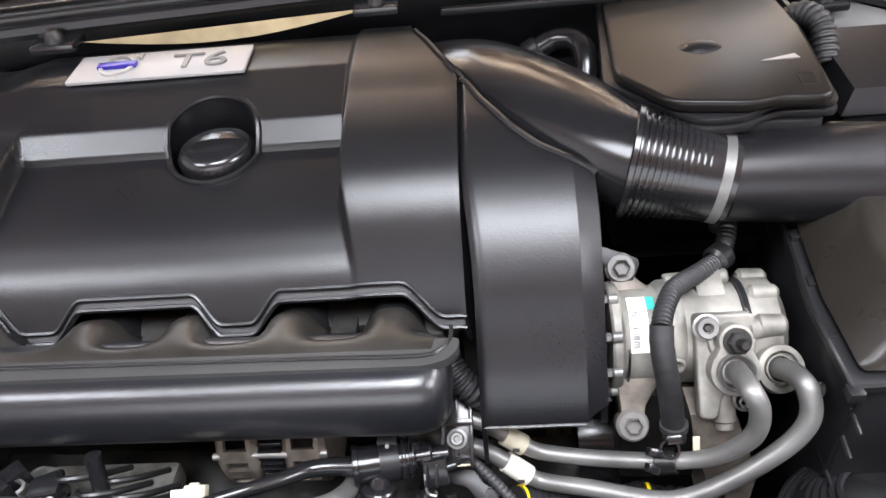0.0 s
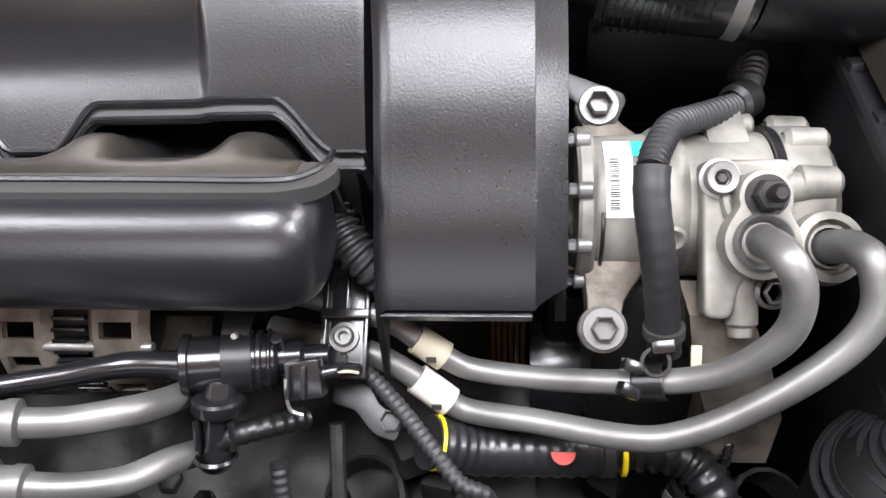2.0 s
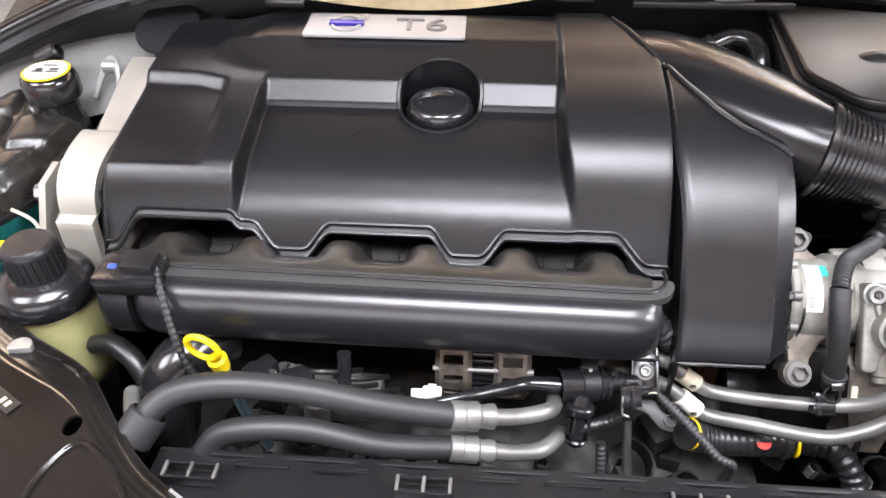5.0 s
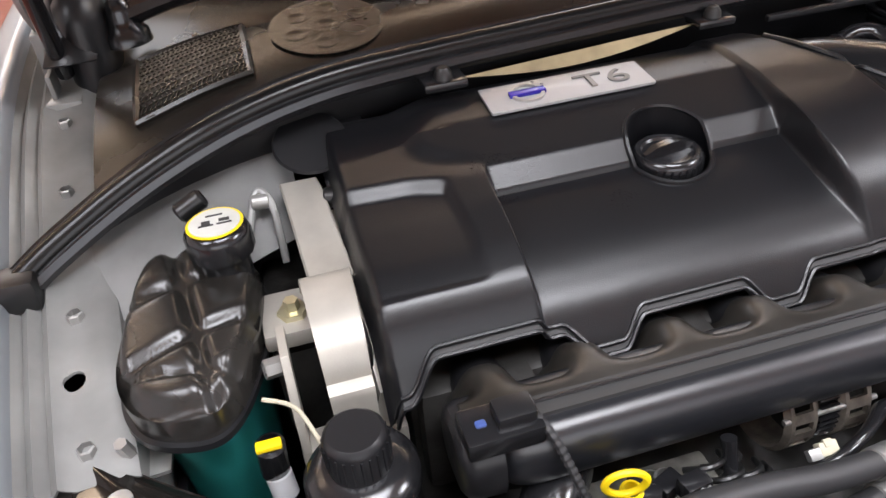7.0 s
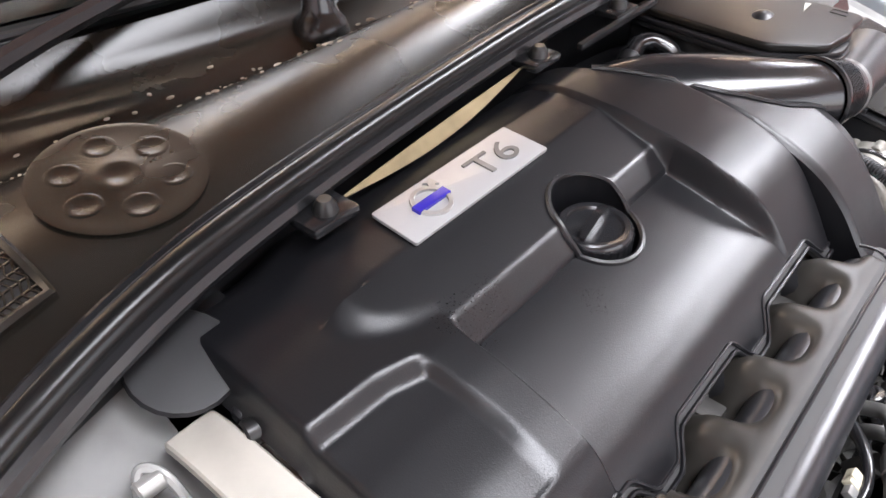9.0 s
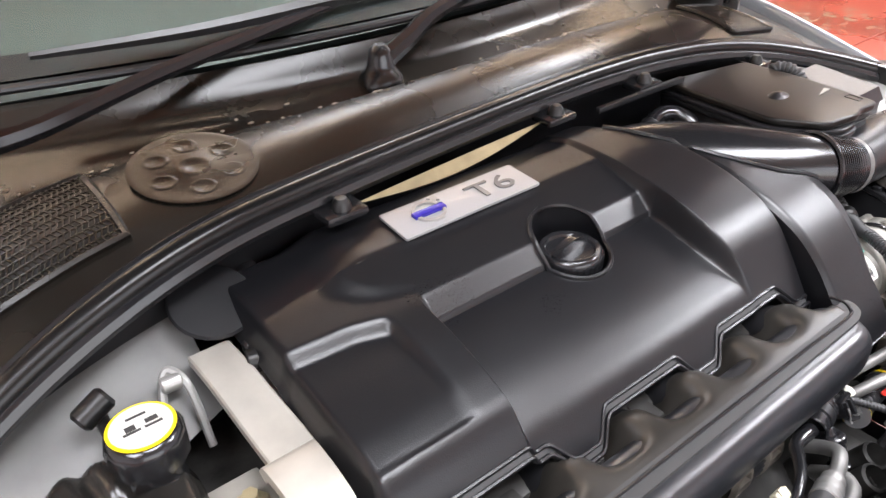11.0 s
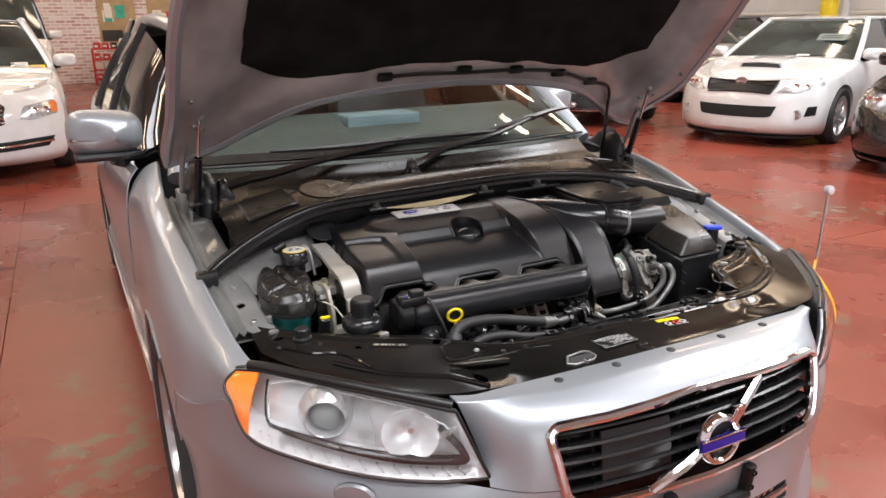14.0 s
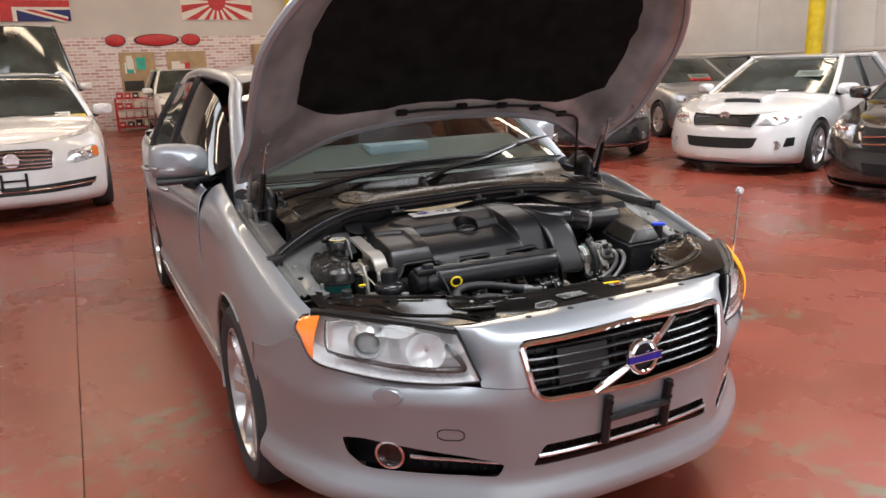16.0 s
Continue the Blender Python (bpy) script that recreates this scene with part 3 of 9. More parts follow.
for x in (-0.275, -0.128, 0.022, 0.170, 0.308):
    p = panel(x / half_panel(0.775), 1.24)
    part("clip", lathe([(0.0, 0.0), (0.0095, 0.0), (0.0095, 0.0015), (0.007, 0.003), (0.0, 0.003)], Matrix.Translation(p), 14), HOSE, bumper)

# wings
wing_w = spline([0.40, 0.50, 0.60, 0.70, 0.85, 1.0, 1.2, 1.4, 1.66], [0.808, 0.852, 0.880, 0.895, 0.905, 0.908, 0.905, 0.900, 0.896])
wing_top = spline([0.40, 0.52, 0.80, 1.10, 1.40, 1.66], [0.765, 0.797, 0.872, 0.945, 0.985, 1.0])
wing_in = spline([0.40, 0.52, 0.80, 1.10, 1.40, 1.66], [0.735, 0.772, 0.797, 0.812, 0.800, 0.775])


def wing(y, v):
    w, t, i = wing_w(y), wing_top(y), wing_in(y)
    keys = [(i - 0.004, t - 0.022), (i, t - 0.004), (i + 0.012, t), (i + 0.05, t - 0.020), (i + (w - i) * 0.75, t - 0.075), (w - 0.008, t - 0.16), (w, 0.62), (w, 0.52), (w - 0.006, 0.40), (w - 0.02, 0.24)]
    k = min(int(v), len(keys) - 2)
    a, b, c, d = (Vector((*keys[min(max(k + j, 0), len(keys) - 1)], 0)) for j in (-1, 0, 1, 2))
    f = v - k
    p = 0.5 * (2 * b + (c - a) * f + (2 * a - 5 * b + 4 * c - d) * f * f + (3 * b - a - 3 * c + d) * f ** 3)
    return Vector((-p.x, y, p.y))


def arch(yc):
    return lathe([(0.362, 0), (0.362, 0.5)], axis((-1.1, yc, 0.335), (0, yc, 0.335)), 64)


def wing_part(sign):
    bm = sheet(wing, np.linspace(0.42, 1.655, 76), np.linspace(0, 9, 46), 0.0)
    bmesh.ops.recalc_face_normals(bm, faces=bm.faces)
    bm.normal_update()
    if sum(f.normal.z for f in bm.faces) < 0:
        bmesh.ops.reverse_faces(bm, faces=bm.faces)
    bmesh.ops.solidify(bm, geom=list(bm.faces), thickness=0.004)
    bm = cut(bm, arch(1.03), prism([(-1.2, 0.3), (-0.3, 0.3), (-0.3, 0.735), (-1.2, 0.70)], 0.0, 0.640), prism([(-1.2, 0.3), (-0.3, 0.3), (-0.3, 0.47), (-0.785, 0.455), (-0.822, 0.432), (-1.2, 0.405)], 0.60, 0.82))
    return bm if sign < 0 else mirrored(bm)


for s in (-1, 1):
    part("front_wing", wing_part(s), SILVER, car, sharp=50)
    lip = [(s * (wing_w(1.03 + 0.362 * math.cos(a)) - 0.003), 1.03 + 0.362 * math.cos(a), 0.335 + 0.362 * math.sin(a)) for a in np.linspace(radians(-18), radians(118), 30)]
    part("arch_lip", tube(lip, 0.006, 6, 1, False), SILVER, car)

# flanks
belt = spline([1.6, 2.2, 3.0, 3.8, 4.4, 4.85], [0.985, 0.985, 1.0, 1.02, 1.03, 1.02])
flank_w = spline([1.6, 2.4, 3.2, 3.9, 4.4, 4.75, 4.85], [0.898, 0.905, 0.907, 0.903, 0.88, 0.82, 0.75])


def flank(y, v):
    w, t = flank_w(y), belt(y)
    keys = [(w - 0.055, t), (w - 0.022, t - 0.05), (w - 0.004, t - 0.16), (w, 0.66), (w - 0.006, 0.50), (w - 0.018, 0.38), (w - 0.004, 0.33), (w - 0.02, 0.20)]
    k = min(int(v), len(keys) - 2)
    a, b, c, d = (Vector((*keys[min(max(k + j, 0), len(keys) - 1)], 0)) for j in (-1, 0, 1, 2))
    f = v - k
    p = 0.5 * (2 * b + (c - a) * f + (2 * a - 5 * b + 4 * c - d) * f * f + (3 * b - a - 3 * c + d) * f ** 3)
    return Vector((-p.x, y, p.y))


def flank_part(y0, y1, v0, v1, s, holes=()):
    bm = sheet(flank, np.linspace(y0, y1, 34), np.linspace(v0, v1, 30))
    bmesh.ops.recalc_face_normals(bm, faces=bm.faces)
    bm.normal_update()
    if sum(f.normal.x for f in bm.faces) > 0:
        bmesh.ops.reverse_faces(bm, faces=bm.faces)
    bmesh.ops.solidify(bm, geom=list(bm.faces), thickness=0.004)
    if holes:
        bm = cut(bm, *[h() for h in holes])
    return bm if s < 0 else mirrored(bm)


YR = 3.865
for s in (-1, 1):
    for y0, y1, nm, holes in ((1.660, 2.735, "front_door", ()), (2.741, 3.64, "rear_door", (lambda: arch(YR),)), (3.646, 4.85, "rear_wing", (lambda: arch(YR),))):
        d = part(nm, flank_part(y0, y1, 0, 5.4 if nm != "rear_wing" else 7, s, holes), SILVER, car, sharp=50)
        if nm != "rear_wing":
            yh = y1 - 0.16
            part("handle", tube([(s * (flank_w(yh) + 0.002), yh - 0.09, 0.875), (s * (flank_w(yh) + 0.030), yh - 0.06, 0.880), (s * (flank_w(yh) + 0.030), yh + 0.06, 0.885), (s * (flank_w(yh) + 0.002), yh + 0.09, 0.885)], 0.011, 8), SILVER, d)
    part("sill", flank_part(1.40, 3.50, 5.42, 7, s), SILVER, car, sharp=50)
    part("sill_strip", tube([(s * (flank_w(y) + 0.001), y, 0.335) for y in np.linspace(1.42, 3.49, 20)], 0.007, 6, 1, False), CHROME, car)
    part("window_trim", tube([(s * (flank_w(y) - 0.052), y, belt(y) + 0.004) for y in np.linspace(1.75, 4.1, 24)], 0.006, 6, 1, False), CHROME, car)

# cabin
roof_z = spline([1.95, 2.2, 2.6, 3.1, 3.6, 3.95], [1.432, 1.462, 1.488, 1.485, 1.45, 1.395])
roof_w = spline([1.95, 2.2, 2.6, 3.1, 3.6, 3.95], [0.575, 0.59, 0.605, 0.605, 0.585, 0.555])
roof = sheet(lambda y, u: (u * roof_w(y), y + 0.16 * u * u * (1 - smooth(1.95, 2.6, y)), roof_z(y) - 0.045 * abs(u) ** 2.6), np.linspace(1.98, 3.95, 30), np.linspace(-1, 1, 25), 0.004)
part("roof", roof, SILVER, car)


def screen_low(u):
    return Vector((u * 0.735, 1.175 + 0.205 * u * u, 1.035 - 0.022 * u * u))


def screen_top(u):
    return Vector((u * 0.572, 1.98 + 0.17 * u * u, 1.438 - 0.040 * u * u))


def screen(u, v):
    p = screen_low(u).lerp(screen_top(u), v)
    return p + Vector((0, -0.022, 0.030)) * math.sin(math.pi * v)


windscreen = part("windscreen", sheet(screen, np.linspace(-0.985, 0.985, 31), np.linspace(0.02, 0.985, 17), 0.005), GLASS, car, "clear slightly green windscreen")
windscreen.visible_shadow = False
for s in (-1, 1):
    part("front_pillar", tube([screen(s, -0.03) + Vector((s * 0.012, 0.03, -0.01)), screen(s, 0.3) + Vector((s * 0.02, 0.02, 0)), screen(s, 0.7) + Vector((s * 0.02, 0.02, 0)), screen(s, 1.0) + Vector((s * 0.018, 0.01, 0.0)), (s * 0.618, 2.6, 1.445), (s * 0.618, 3.1, 1.44), (s * 0.60, 3.6, 1.405), (s * 0.64, 4.05, 1.26), (s * 0.72, 4.45, 1.05)], 0.030, 10), SILVER, car)

    def side(y, v, o=0.0):
        top = Vector((0.645, y, float(np.interp(y, [1.75, 2.2, 2.6, 3.1, 3.6, 4.1], [1.04, 1.355, 1.43, 1.425, 1.385, 1.20]))))
        low = Vector((flank_w(y) - 0.05, y, belt(y) - 0.01))
        p = low.lerp(top, v)
        return Vector((s * (p.x + 0.02 * math.sin(math.pi * v) + o), p.y, p.z))
    for y0, y1 in ((1.80, 2.70), (2.78, 3.56), (3.62, 4.02)):
        part("side_window", sheet(side, np.linspace(y0, y1, 12), np.linspace(0.02, 0.94, 8), 0.004), TINT, car)
    for y in (2.74, 3.59):
        part("door_post", tube([side(y, v, 0.003) for v in (0.0, 0.5, 1.0)], 0.022, 8, 3), GLOSSY, car)
rear = sheet(lambda u, v: (u * (0.56 + 0.16 * v), 3.95 + 0.52 * v, 1.395 - 0.33 * v - 0.03 * u * u), np.linspace(-1, 1, 13), np.linspace(0, 1, 8), 0.005)
part("rear_window", rear, TINT, car)
part("boot_lid", sheet(lambda u, v: (u * 0.80, 4.42 + 0.40 * v, 1.075 - 0.03 * v - 0.03 * u * u), np.linspace(-1, 1, 13), np.linspace(0, 1, 6), 0.004), SILVER, car)
part("tail_panel", box((-0.78, 4.80, 0.35), (0.78, 4.86, 1.03), 0.02), SILVER, car)
part("underbody", box((-0.72, 1.5, 0.19), (0.72, 4.75, 0.26), 0.01), PLASTIC, car)
part("dashboard", sheet(lambda u, v: (u * 0.70, 1.27 + 0.45 * v + 0.14 * u * u, 1.00 + 0.13 * v ** 0.8 - 0.03 * smooth(0.88, 1.0, v) - 0.015 * u * u), np.linspace(-1, 1, 17), np.linspace(0, 1, 9), 0.01), TEALGREY, car, "grey-green dashboard")
part("dash_top_pad", box((-0.16, 1.52, 1.07), (0.12, 1.64, 1.118), 0.012), mat("blue_grey_screen_pad", (0.10, 0.138, 0.158), 0.45, grain=0.3, gscale=400), car)
part("bulkhead", box((-0.70, 1.32, 0.30), (0.70, 1.36, 0.975), 0.005), PLASTIC, car)
for x in (-0.36, 0.36):
    seat = part("seat", box((x - 0.24, 2.45, 0.45), (x + 0.24, 2.62, 1.12), 0.05), SEAT, car, "grey front seat")
    part("headrest", box((x - 0.13, 2.50, 1.13), (x + 0.13, 2.60, 1.31), 0.04), SEAT, seat)
    part("cushion", box((x - 0.25, 1.95, 0.40), (x + 0.25, 2.46, 0.56), 0.05), SEAT, seat)
wheel_s = lathe([(0.168, -0.014), (0.182, -0.010), (0.186, 0.0), (0.182, 0.010), (0.168, 0.014), (0.164, 0.0), (0.168, -0.014)], Matrix.Translation((0.36, 1.86, 0.93)) @ Matrix.Rotation(radians(62), 4, "X"), 36)
sw = part("steering_wheel", wheel_s, GLOSSY, car, "black steering wheel")
part("hub", box((0.29, 1.83, 0.86), (0.43, 1.87, 0.98), 0.02), GLOSSY, sw)
part("rear_bench", box((-0.62, 3.25, 0.45), (0.62, 3.45, 1.10), 0.05), SEAT, car)

# door mirrors
for s in (-1, 1):
    c = Vector((s * 0.915, 1.86, 1.082))
    rings = []
    for a in np.linspace(0, 1, 12):
        k = math.sin(math.acos(1 - a)) if a < 1 else 1
        y = -0.085 * (1 - a)
        w, h = 0.120 * (0.25 + 0.75 * k), 0.084 * (0.25 + 0.75 * k)
        ring = []
        for b in np.linspace(0, 2 * math.pi, 28, endpoint=False):
            ex, ez = math.copysign(abs(math.cos(b)) ** 0.62, math.cos(b)), math.copysign(abs(math.sin(b)) ** 0.62, math.sin(b))
            ring.append(c + Vector((ex * w, y + 0.02 * ex * s, ez * h * (0.92 + 0.10 * ex * s))))
        rings.append(ring)
    rings += [[c + (p - c) * 0.94 + Vector((0, 0.012, 0)) for p in rings[-1]]]
    m = part("door_mirror", loft(rings), SILVER, car, "silver door mirror with black foot")
    part("mirror_glass", moved(box((-0.098, -0.003, -0.060), (0.098, 0.003, 0.060), 0.002), Matrix.Translation(c + Vector((0, 0.016, 0)))), CHROME, m)
    part("lower_shell", box((min(s * 0.80, s * 1.02), 1.785, 0.992), (max(s * 0.80, s * 1.02), 1.872, 1.022), 0.012), GLOSSY, m, "black mirror underside")
    part("mirror_foot", tube([(s * 0.90, 1.83, 0.998), (s * 0.86, 1.85, 0.985), (s * 0.82, 1.87, 0.98), (s * 0.76, 1.88, 1.0)], lambda t: 0.026 + 0.012 * t, 10), GLOSSY, m)
    part("indicator", tube([c + Vector((s * 0.112, -0.03, -0.012)), c + Vector((s * 0.095, -0.075, -0.016)), c + Vector((s * 0.03, -0.088, -0.02))], 0.006, 6), LENS, m)


# wheels
def make_wheel(name, parent, centre, s, r=0.328, w=0.225, rim_r=0.238, spokes=7, rim=None):
    """A wheel whose outer face looks to the side s."""
    m = Matrix.Translation(centre) @ Matrix.Rotation(radians(90 * s), 4, "Y")
    h = w / 2
    hub = part(name, lathe([(rim_r - 0.012, -h + 0.02), (rim_r, -h + 0.012), (rim_r, h - 0.03), (rim_r + 0.004, h - 0.012), (rim_r - 0.006, h - 0.010), (rim_r - 0.016, h - 0.03), (rim_r - 0.02, -h + 0.02)], m, 48), rim or RIM, parent)
    part("tyre", lathe([(rim_r, -h + 0.012), (rim_r + 0.02, -h + 0.002), (r - 0.03, -h), (r - 0.008, -h + 0.018), (r, -h + 0.05), (r, -0.033), (r - 0.007, -0.031), (r - 0.007, -0.024), (r, -0.022), (r, 0.022), (r - 0.007, 0.024), (r - 0.007, 0.031), (r, 0.033), (r, h - 0.05), (r - 0.008, h - 0.018), (r - 0.03, h), (rim_r + 0.02, h - 0.002), (rim_r, h - 0.012)], m, 56), TYRE, hub)
    part("brake_disc", lathe([(0.06, -0.012), (0.15, -0.012), (0.15, 0.012), (0.06, 0.012)], m, 32), STEEL, hub)
    for i in range(spokes):
        a = 2 * math.pi * i / spokes
        f = Matrix.Rotation(a, 4, "Z")
        sp = loft([[(x0, y0 * k, z0) for k, z0 in ((-1, z - t), (-0.8, z), (0.8, z), (1, z - t))] for x0, y0, z, t in ((0.045, 0.022, h - 0.035, 0.03), (0.11, 0.024, h - 0.030, 0.03), (0.18, 0.028, h - 0.022, 0.028), (rim_r - 0.008, 0.036, h - 0.022, 0.025))])
        part("spoke", moved(sp, m @ f), rim or RIM, hub)
    part("hub_cap", lathe([(0.0, h - 0.07), (0.062, h - 0.07), (0.062, h - 0.034), (0.034, h - 0.030), (0.030, h - 0.026), (0.0, h - 0.024)], m, 24), rim or RIM, hub)
    for i in range(5):
        a = 2 * math.pi * (i + 0.5) / 5
        part("wheel_bolt", rod(m @ Vector((0.046 * math.cos(a), 0.046 * math.sin(a), h - 0.05)), m @ Vector((0.046 * math.cos(a), 0.046 * math.sin(a), h - 0.028)), 0.008, seg=6), STEEL, hub)
    return hub


for s in (-1, 1):
    for y in (1.03, YR):
        make_wheel("wheel", car, (s * 0.790, y, 0.329), s)
        liner = [[(s * x, y + rr * math.cos(a), 0.335 + rr * math.sin(a)) for x, rr in ((0.60, 0.37), (0.862, 0.37))] for a in np.linspace(radians(-5), radians(185), 24)]
        part("wheel_arch_liner", loft(liner, closed=False, caps=False), PLASTIC, car)

# headlamps
LB = catmull([(0.435, 0.082, 0.641), (0.53, 0.120, 0.640), (0.64, 0.190, 0.647), (0.745, 0.288, 0.662), (0.803, 0.362, 0.680), (0.819, 0.417, 0.734)], 8)
LT = catmull([(0.487, 0.113, 0.774), (0.56, 0.170, 0.786), (0.64, 0.250, 0.792), (0.715, 0.342, 0.793), (0.762, 0.400, 0.792), (0.797, 0.446, 0.783)], 8)


def lens_at(s, u, v, depth=0.0):
    k = u * (len(LB) - 1)
    i = min(int(k), len(LB) - 2)
    a, b = LB[i].lerp(LB[i + 1], k - i), LT[i].lerp(LT[i + 1], k - i)
    p = a.lerp(b, v) + Vector((0.010, -0.022, 0.004)) * math.sin(math.pi * min(max(v, 0), 1)) * (0.35 + 0.65 * math.sin(math.pi * u))
    end = smooth(0.70, 1.0, u) * math.sin(math.pi * min(max(v, 0), 1))
    p += Vector((0.012, 0.020, 0.0)) * end + Vector((-0.45, 0.85, 0)) * depth
    return Vector((s * p.x, p.y, p.z))


for s in (-1, 1):
    def outer(u, v):
        return lens_at(s, u, v)

    def bowl(u, v):
        e = min(u, 1 - u, v, 1 - v)
        return lens_at(s, u, v, 0.006 + 0.060 * smooth(0, 0.16, e))
    us, vs = np.linspace(0, 1, 33), np.linspace(0, 1, 13)
    h = part("headlamp", sheet(bowl, us, vs, 0.003), LAMPSHELL, car, "clear headlamp with projector and amber corner")
    part("housing", sheet(lambda u, v: lens_at(s, u, v, 0.012 + 0.062 * smooth(0, 0.16, min(u, 1 - u, v, 1 - v))), us, vs, 0.004), PLASTIC, h, "black lamp housing")
    ln = part("lens", sheet(outer, us, vs, 0.003), LENS, h)
    ln.visible_shadow = False
    rim_line = [lens_at(s, u, 0) for u in us] + [lens_at(s, 1, v) for v in vs[1:]] + [lens_at(s, u, 1) for u in us[::-1][1:]] + [lens_at(s, 0, v) for v in vs[::-1][1:]]
    part("seal", ribbon(rim_line, 0.0035, seg=6), RUBBER, h)
    part("corner_reflector", sheet(lambda u, v: lens_at(s, u, v, 0.004 + 0.006 * math.sin(math.pi * v) if s < 0 else -0.0035), np.linspace(0.80 if s < 0 else 0.40, 0.998, 24), np.linspace(0.02, 0.97, 10), 0.003), AMBER if s < 0 else AMBERLIT, h, "amber side reflector" if s < 0 else "lit amber side indicator")
    c0, c1 = lens_at(s, 0.49, 0.53, 0.060), lens_at(s, 0.49, 0.53, 0.016)
    part("projector_ring", lathe([(0.032, 0.0), (0.034, 0.026), (0.037, 0.031), (0.041, 0.027), (0.052, 0.010), (0.056, 0.0)], axis(c0, c1), 40), SATIN, h)
    part("projector_lens", lathe([(0.0, 0.026), (0.012, 0.025), (0.022, 0.021), (0.030, 0.014), (0.033, 0.004), (0.0, 0.0)], axis(c0, c1), 28), mat("projector_glass", (0.20, 0.22, 0.22), 0.10, spec=0.9), h)
    d0, d1 = lens_at(s, 0.23, 0.53, 0.062), lens_at(s, 0.23, 0.53, 0.020)
    part("main_beam_bowl", lathe([(0.002, 0.004), (0.018, 0.006), (0.036, 0.016), (0.052, 0.036), (0.054, 0.036), (0.042, 0.016), (0.020, 0.0)], axis(d0, d1), 36), LAMPSHELL, h)
    part("bulb_cap", rod(d0, d0.lerp(d1, 0.5), 0.008, 0.006, 12), SATIN, h)
    for k in range(6):
        part("crystal_rib", tube([lens_at(s, 0.355 + 0.009 * k, 0.30, 0.042), lens_at(s, 0.352 + 0.009 * k, 0.80, 0.046)], 0.0022, 6, 1, False), LENS, h)
    frame_uv = [(0.06, 0.20), (0.30, 0.17), (0.70, 0.24), (0.73, 0.80), (0.60, 0.90), (0.20, 0.86), (0.10, 0.70)]
    line = []
    for i in range(len(frame_uv)):
        a, b = frame_uv[i], frame_uv[(i + 1) % len(frame_uv)]
        line += [lens_at(s, a[0] + (b[0] - a[0]) * k / 8, a[1] + (b[1] - a[1]) * k / 8, 0.026) for k in range(8)]
    part("inner_bezel", ribbon(line, 0.0024, seg=6), SATIN, h)
    low = [lens_at(s, u, v, 0.024) for u, v in ((0.745, 0.84), (0.735, 0.60), (0.715, 0.36), (0.67, 0.27), (0.5, 0.24), (0.30, 0.21), (0.12, 0.20), (0.075, 0.25), (0.085, 0.45), (0.12, 0.68))]
    part("dark_trim", tube(low, lambda t: 0.0026 + 0.0048 * smooth(0.25, 0.55, t), 8, 4), GLOSSY, h)
    part("inner_shelf", sheet(lambda u, w: lens_at(s, u, 0.20 + 0.02 * w, 0.024 + 0.016 * w), np.linspace(0.07, 0.64, 20), np.linspace(0, 1, 4), 0.002), GLOSSY, h)
    for k in range(14):
        u = 0.10 + k * 0.048
        part("flute", tube([lens_at(s, u, 0.05, 0.012), lens_at(s, u + 0.012, 0.17, 0.012)], 0.0024, 5, 1, False), LENS, h)

# corner pole
pole = part("corner_pole", rod((0.742, 0.335, 0.64), (0.752, 0.330, 0.985), 0.0055, 0.004, 10), CHROME, car, "thin chrome corner pole with round tip")
part("pole_tip", lathe([(0.0, -0.012), (0.012, -0.008), (0.014, 0.0), (0.012, 0.008), (0.0, 0.012)], Matrix.Translation((0.752, 0.330, 0.990)) @ Matrix.Rotation(radians(80), 4, "X"), 16), LAMPSHELL, pole)

# bonnet
A = radians(48)
HU, HN = Vector((0, -math.cos(A), math.sin(A))), Vector((0, math.sin(A), math.cos(A)))
H0 = Vector((0, 1.014, 1.228))
hood_rear = spline([0, 0.25, 0.45, 0.58, 0.68, 0.80], [0.030, 0.015, -0.030, -0.105, -0.175, -0.225])
hood_half = spline([-0.25, 0.0, 0.3, 0.45, 0.60, 0.75, 0.88], [0.800, 0.800, 0.796, 0.772, 0.70, 0.58, 0.46])


def hood(u, v, off=0.0):
    """A place on the bonnet: u across, v from the hinges to the front edge; off: behind the inner skin."""
    x = u * 0.80
    s = hood_rear(abs(x)) * (1 - v) + (0.90 - 0.10 * u * u) * v
    half = hood_half(max(s, -0.25))
    x = u * half
    crown = 0.055 * (1 - u * u) * smooth(-0.05, 0.25, v) - 0.080 * smooth(0.62, 1.05, abs(u)) * smooth(0.02, 0.30, v)
    return H0 + Vector((x, 0, 0)) + HU * s + HN * (crown + off)


UH, VH = np.linspace(-1, 1, 49), np.linspace(0, 1, 33)


def inner(u, v):
    """The pressed inner frame: a raised rim with a sunken field."""
    a = abs(u)
    field = smooth(0.86, 0.78, a) * smooth(0.06, 0.13, v) * smooth(0.97, 0.9, v)
    pock = smooth(0.05, 0.0, abs(math.hypot((a - 0.88) * 1.0, (v - 0.14) * 1.6) - 0.06)) * 0.004
    rib = 0.006 * math.exp(-((a - 0.93) / 0.02) ** 2) * smooth(0.02, 0.1, v)
    return hood(u, v, 0.010 + 0.014 * field + pock - rib)


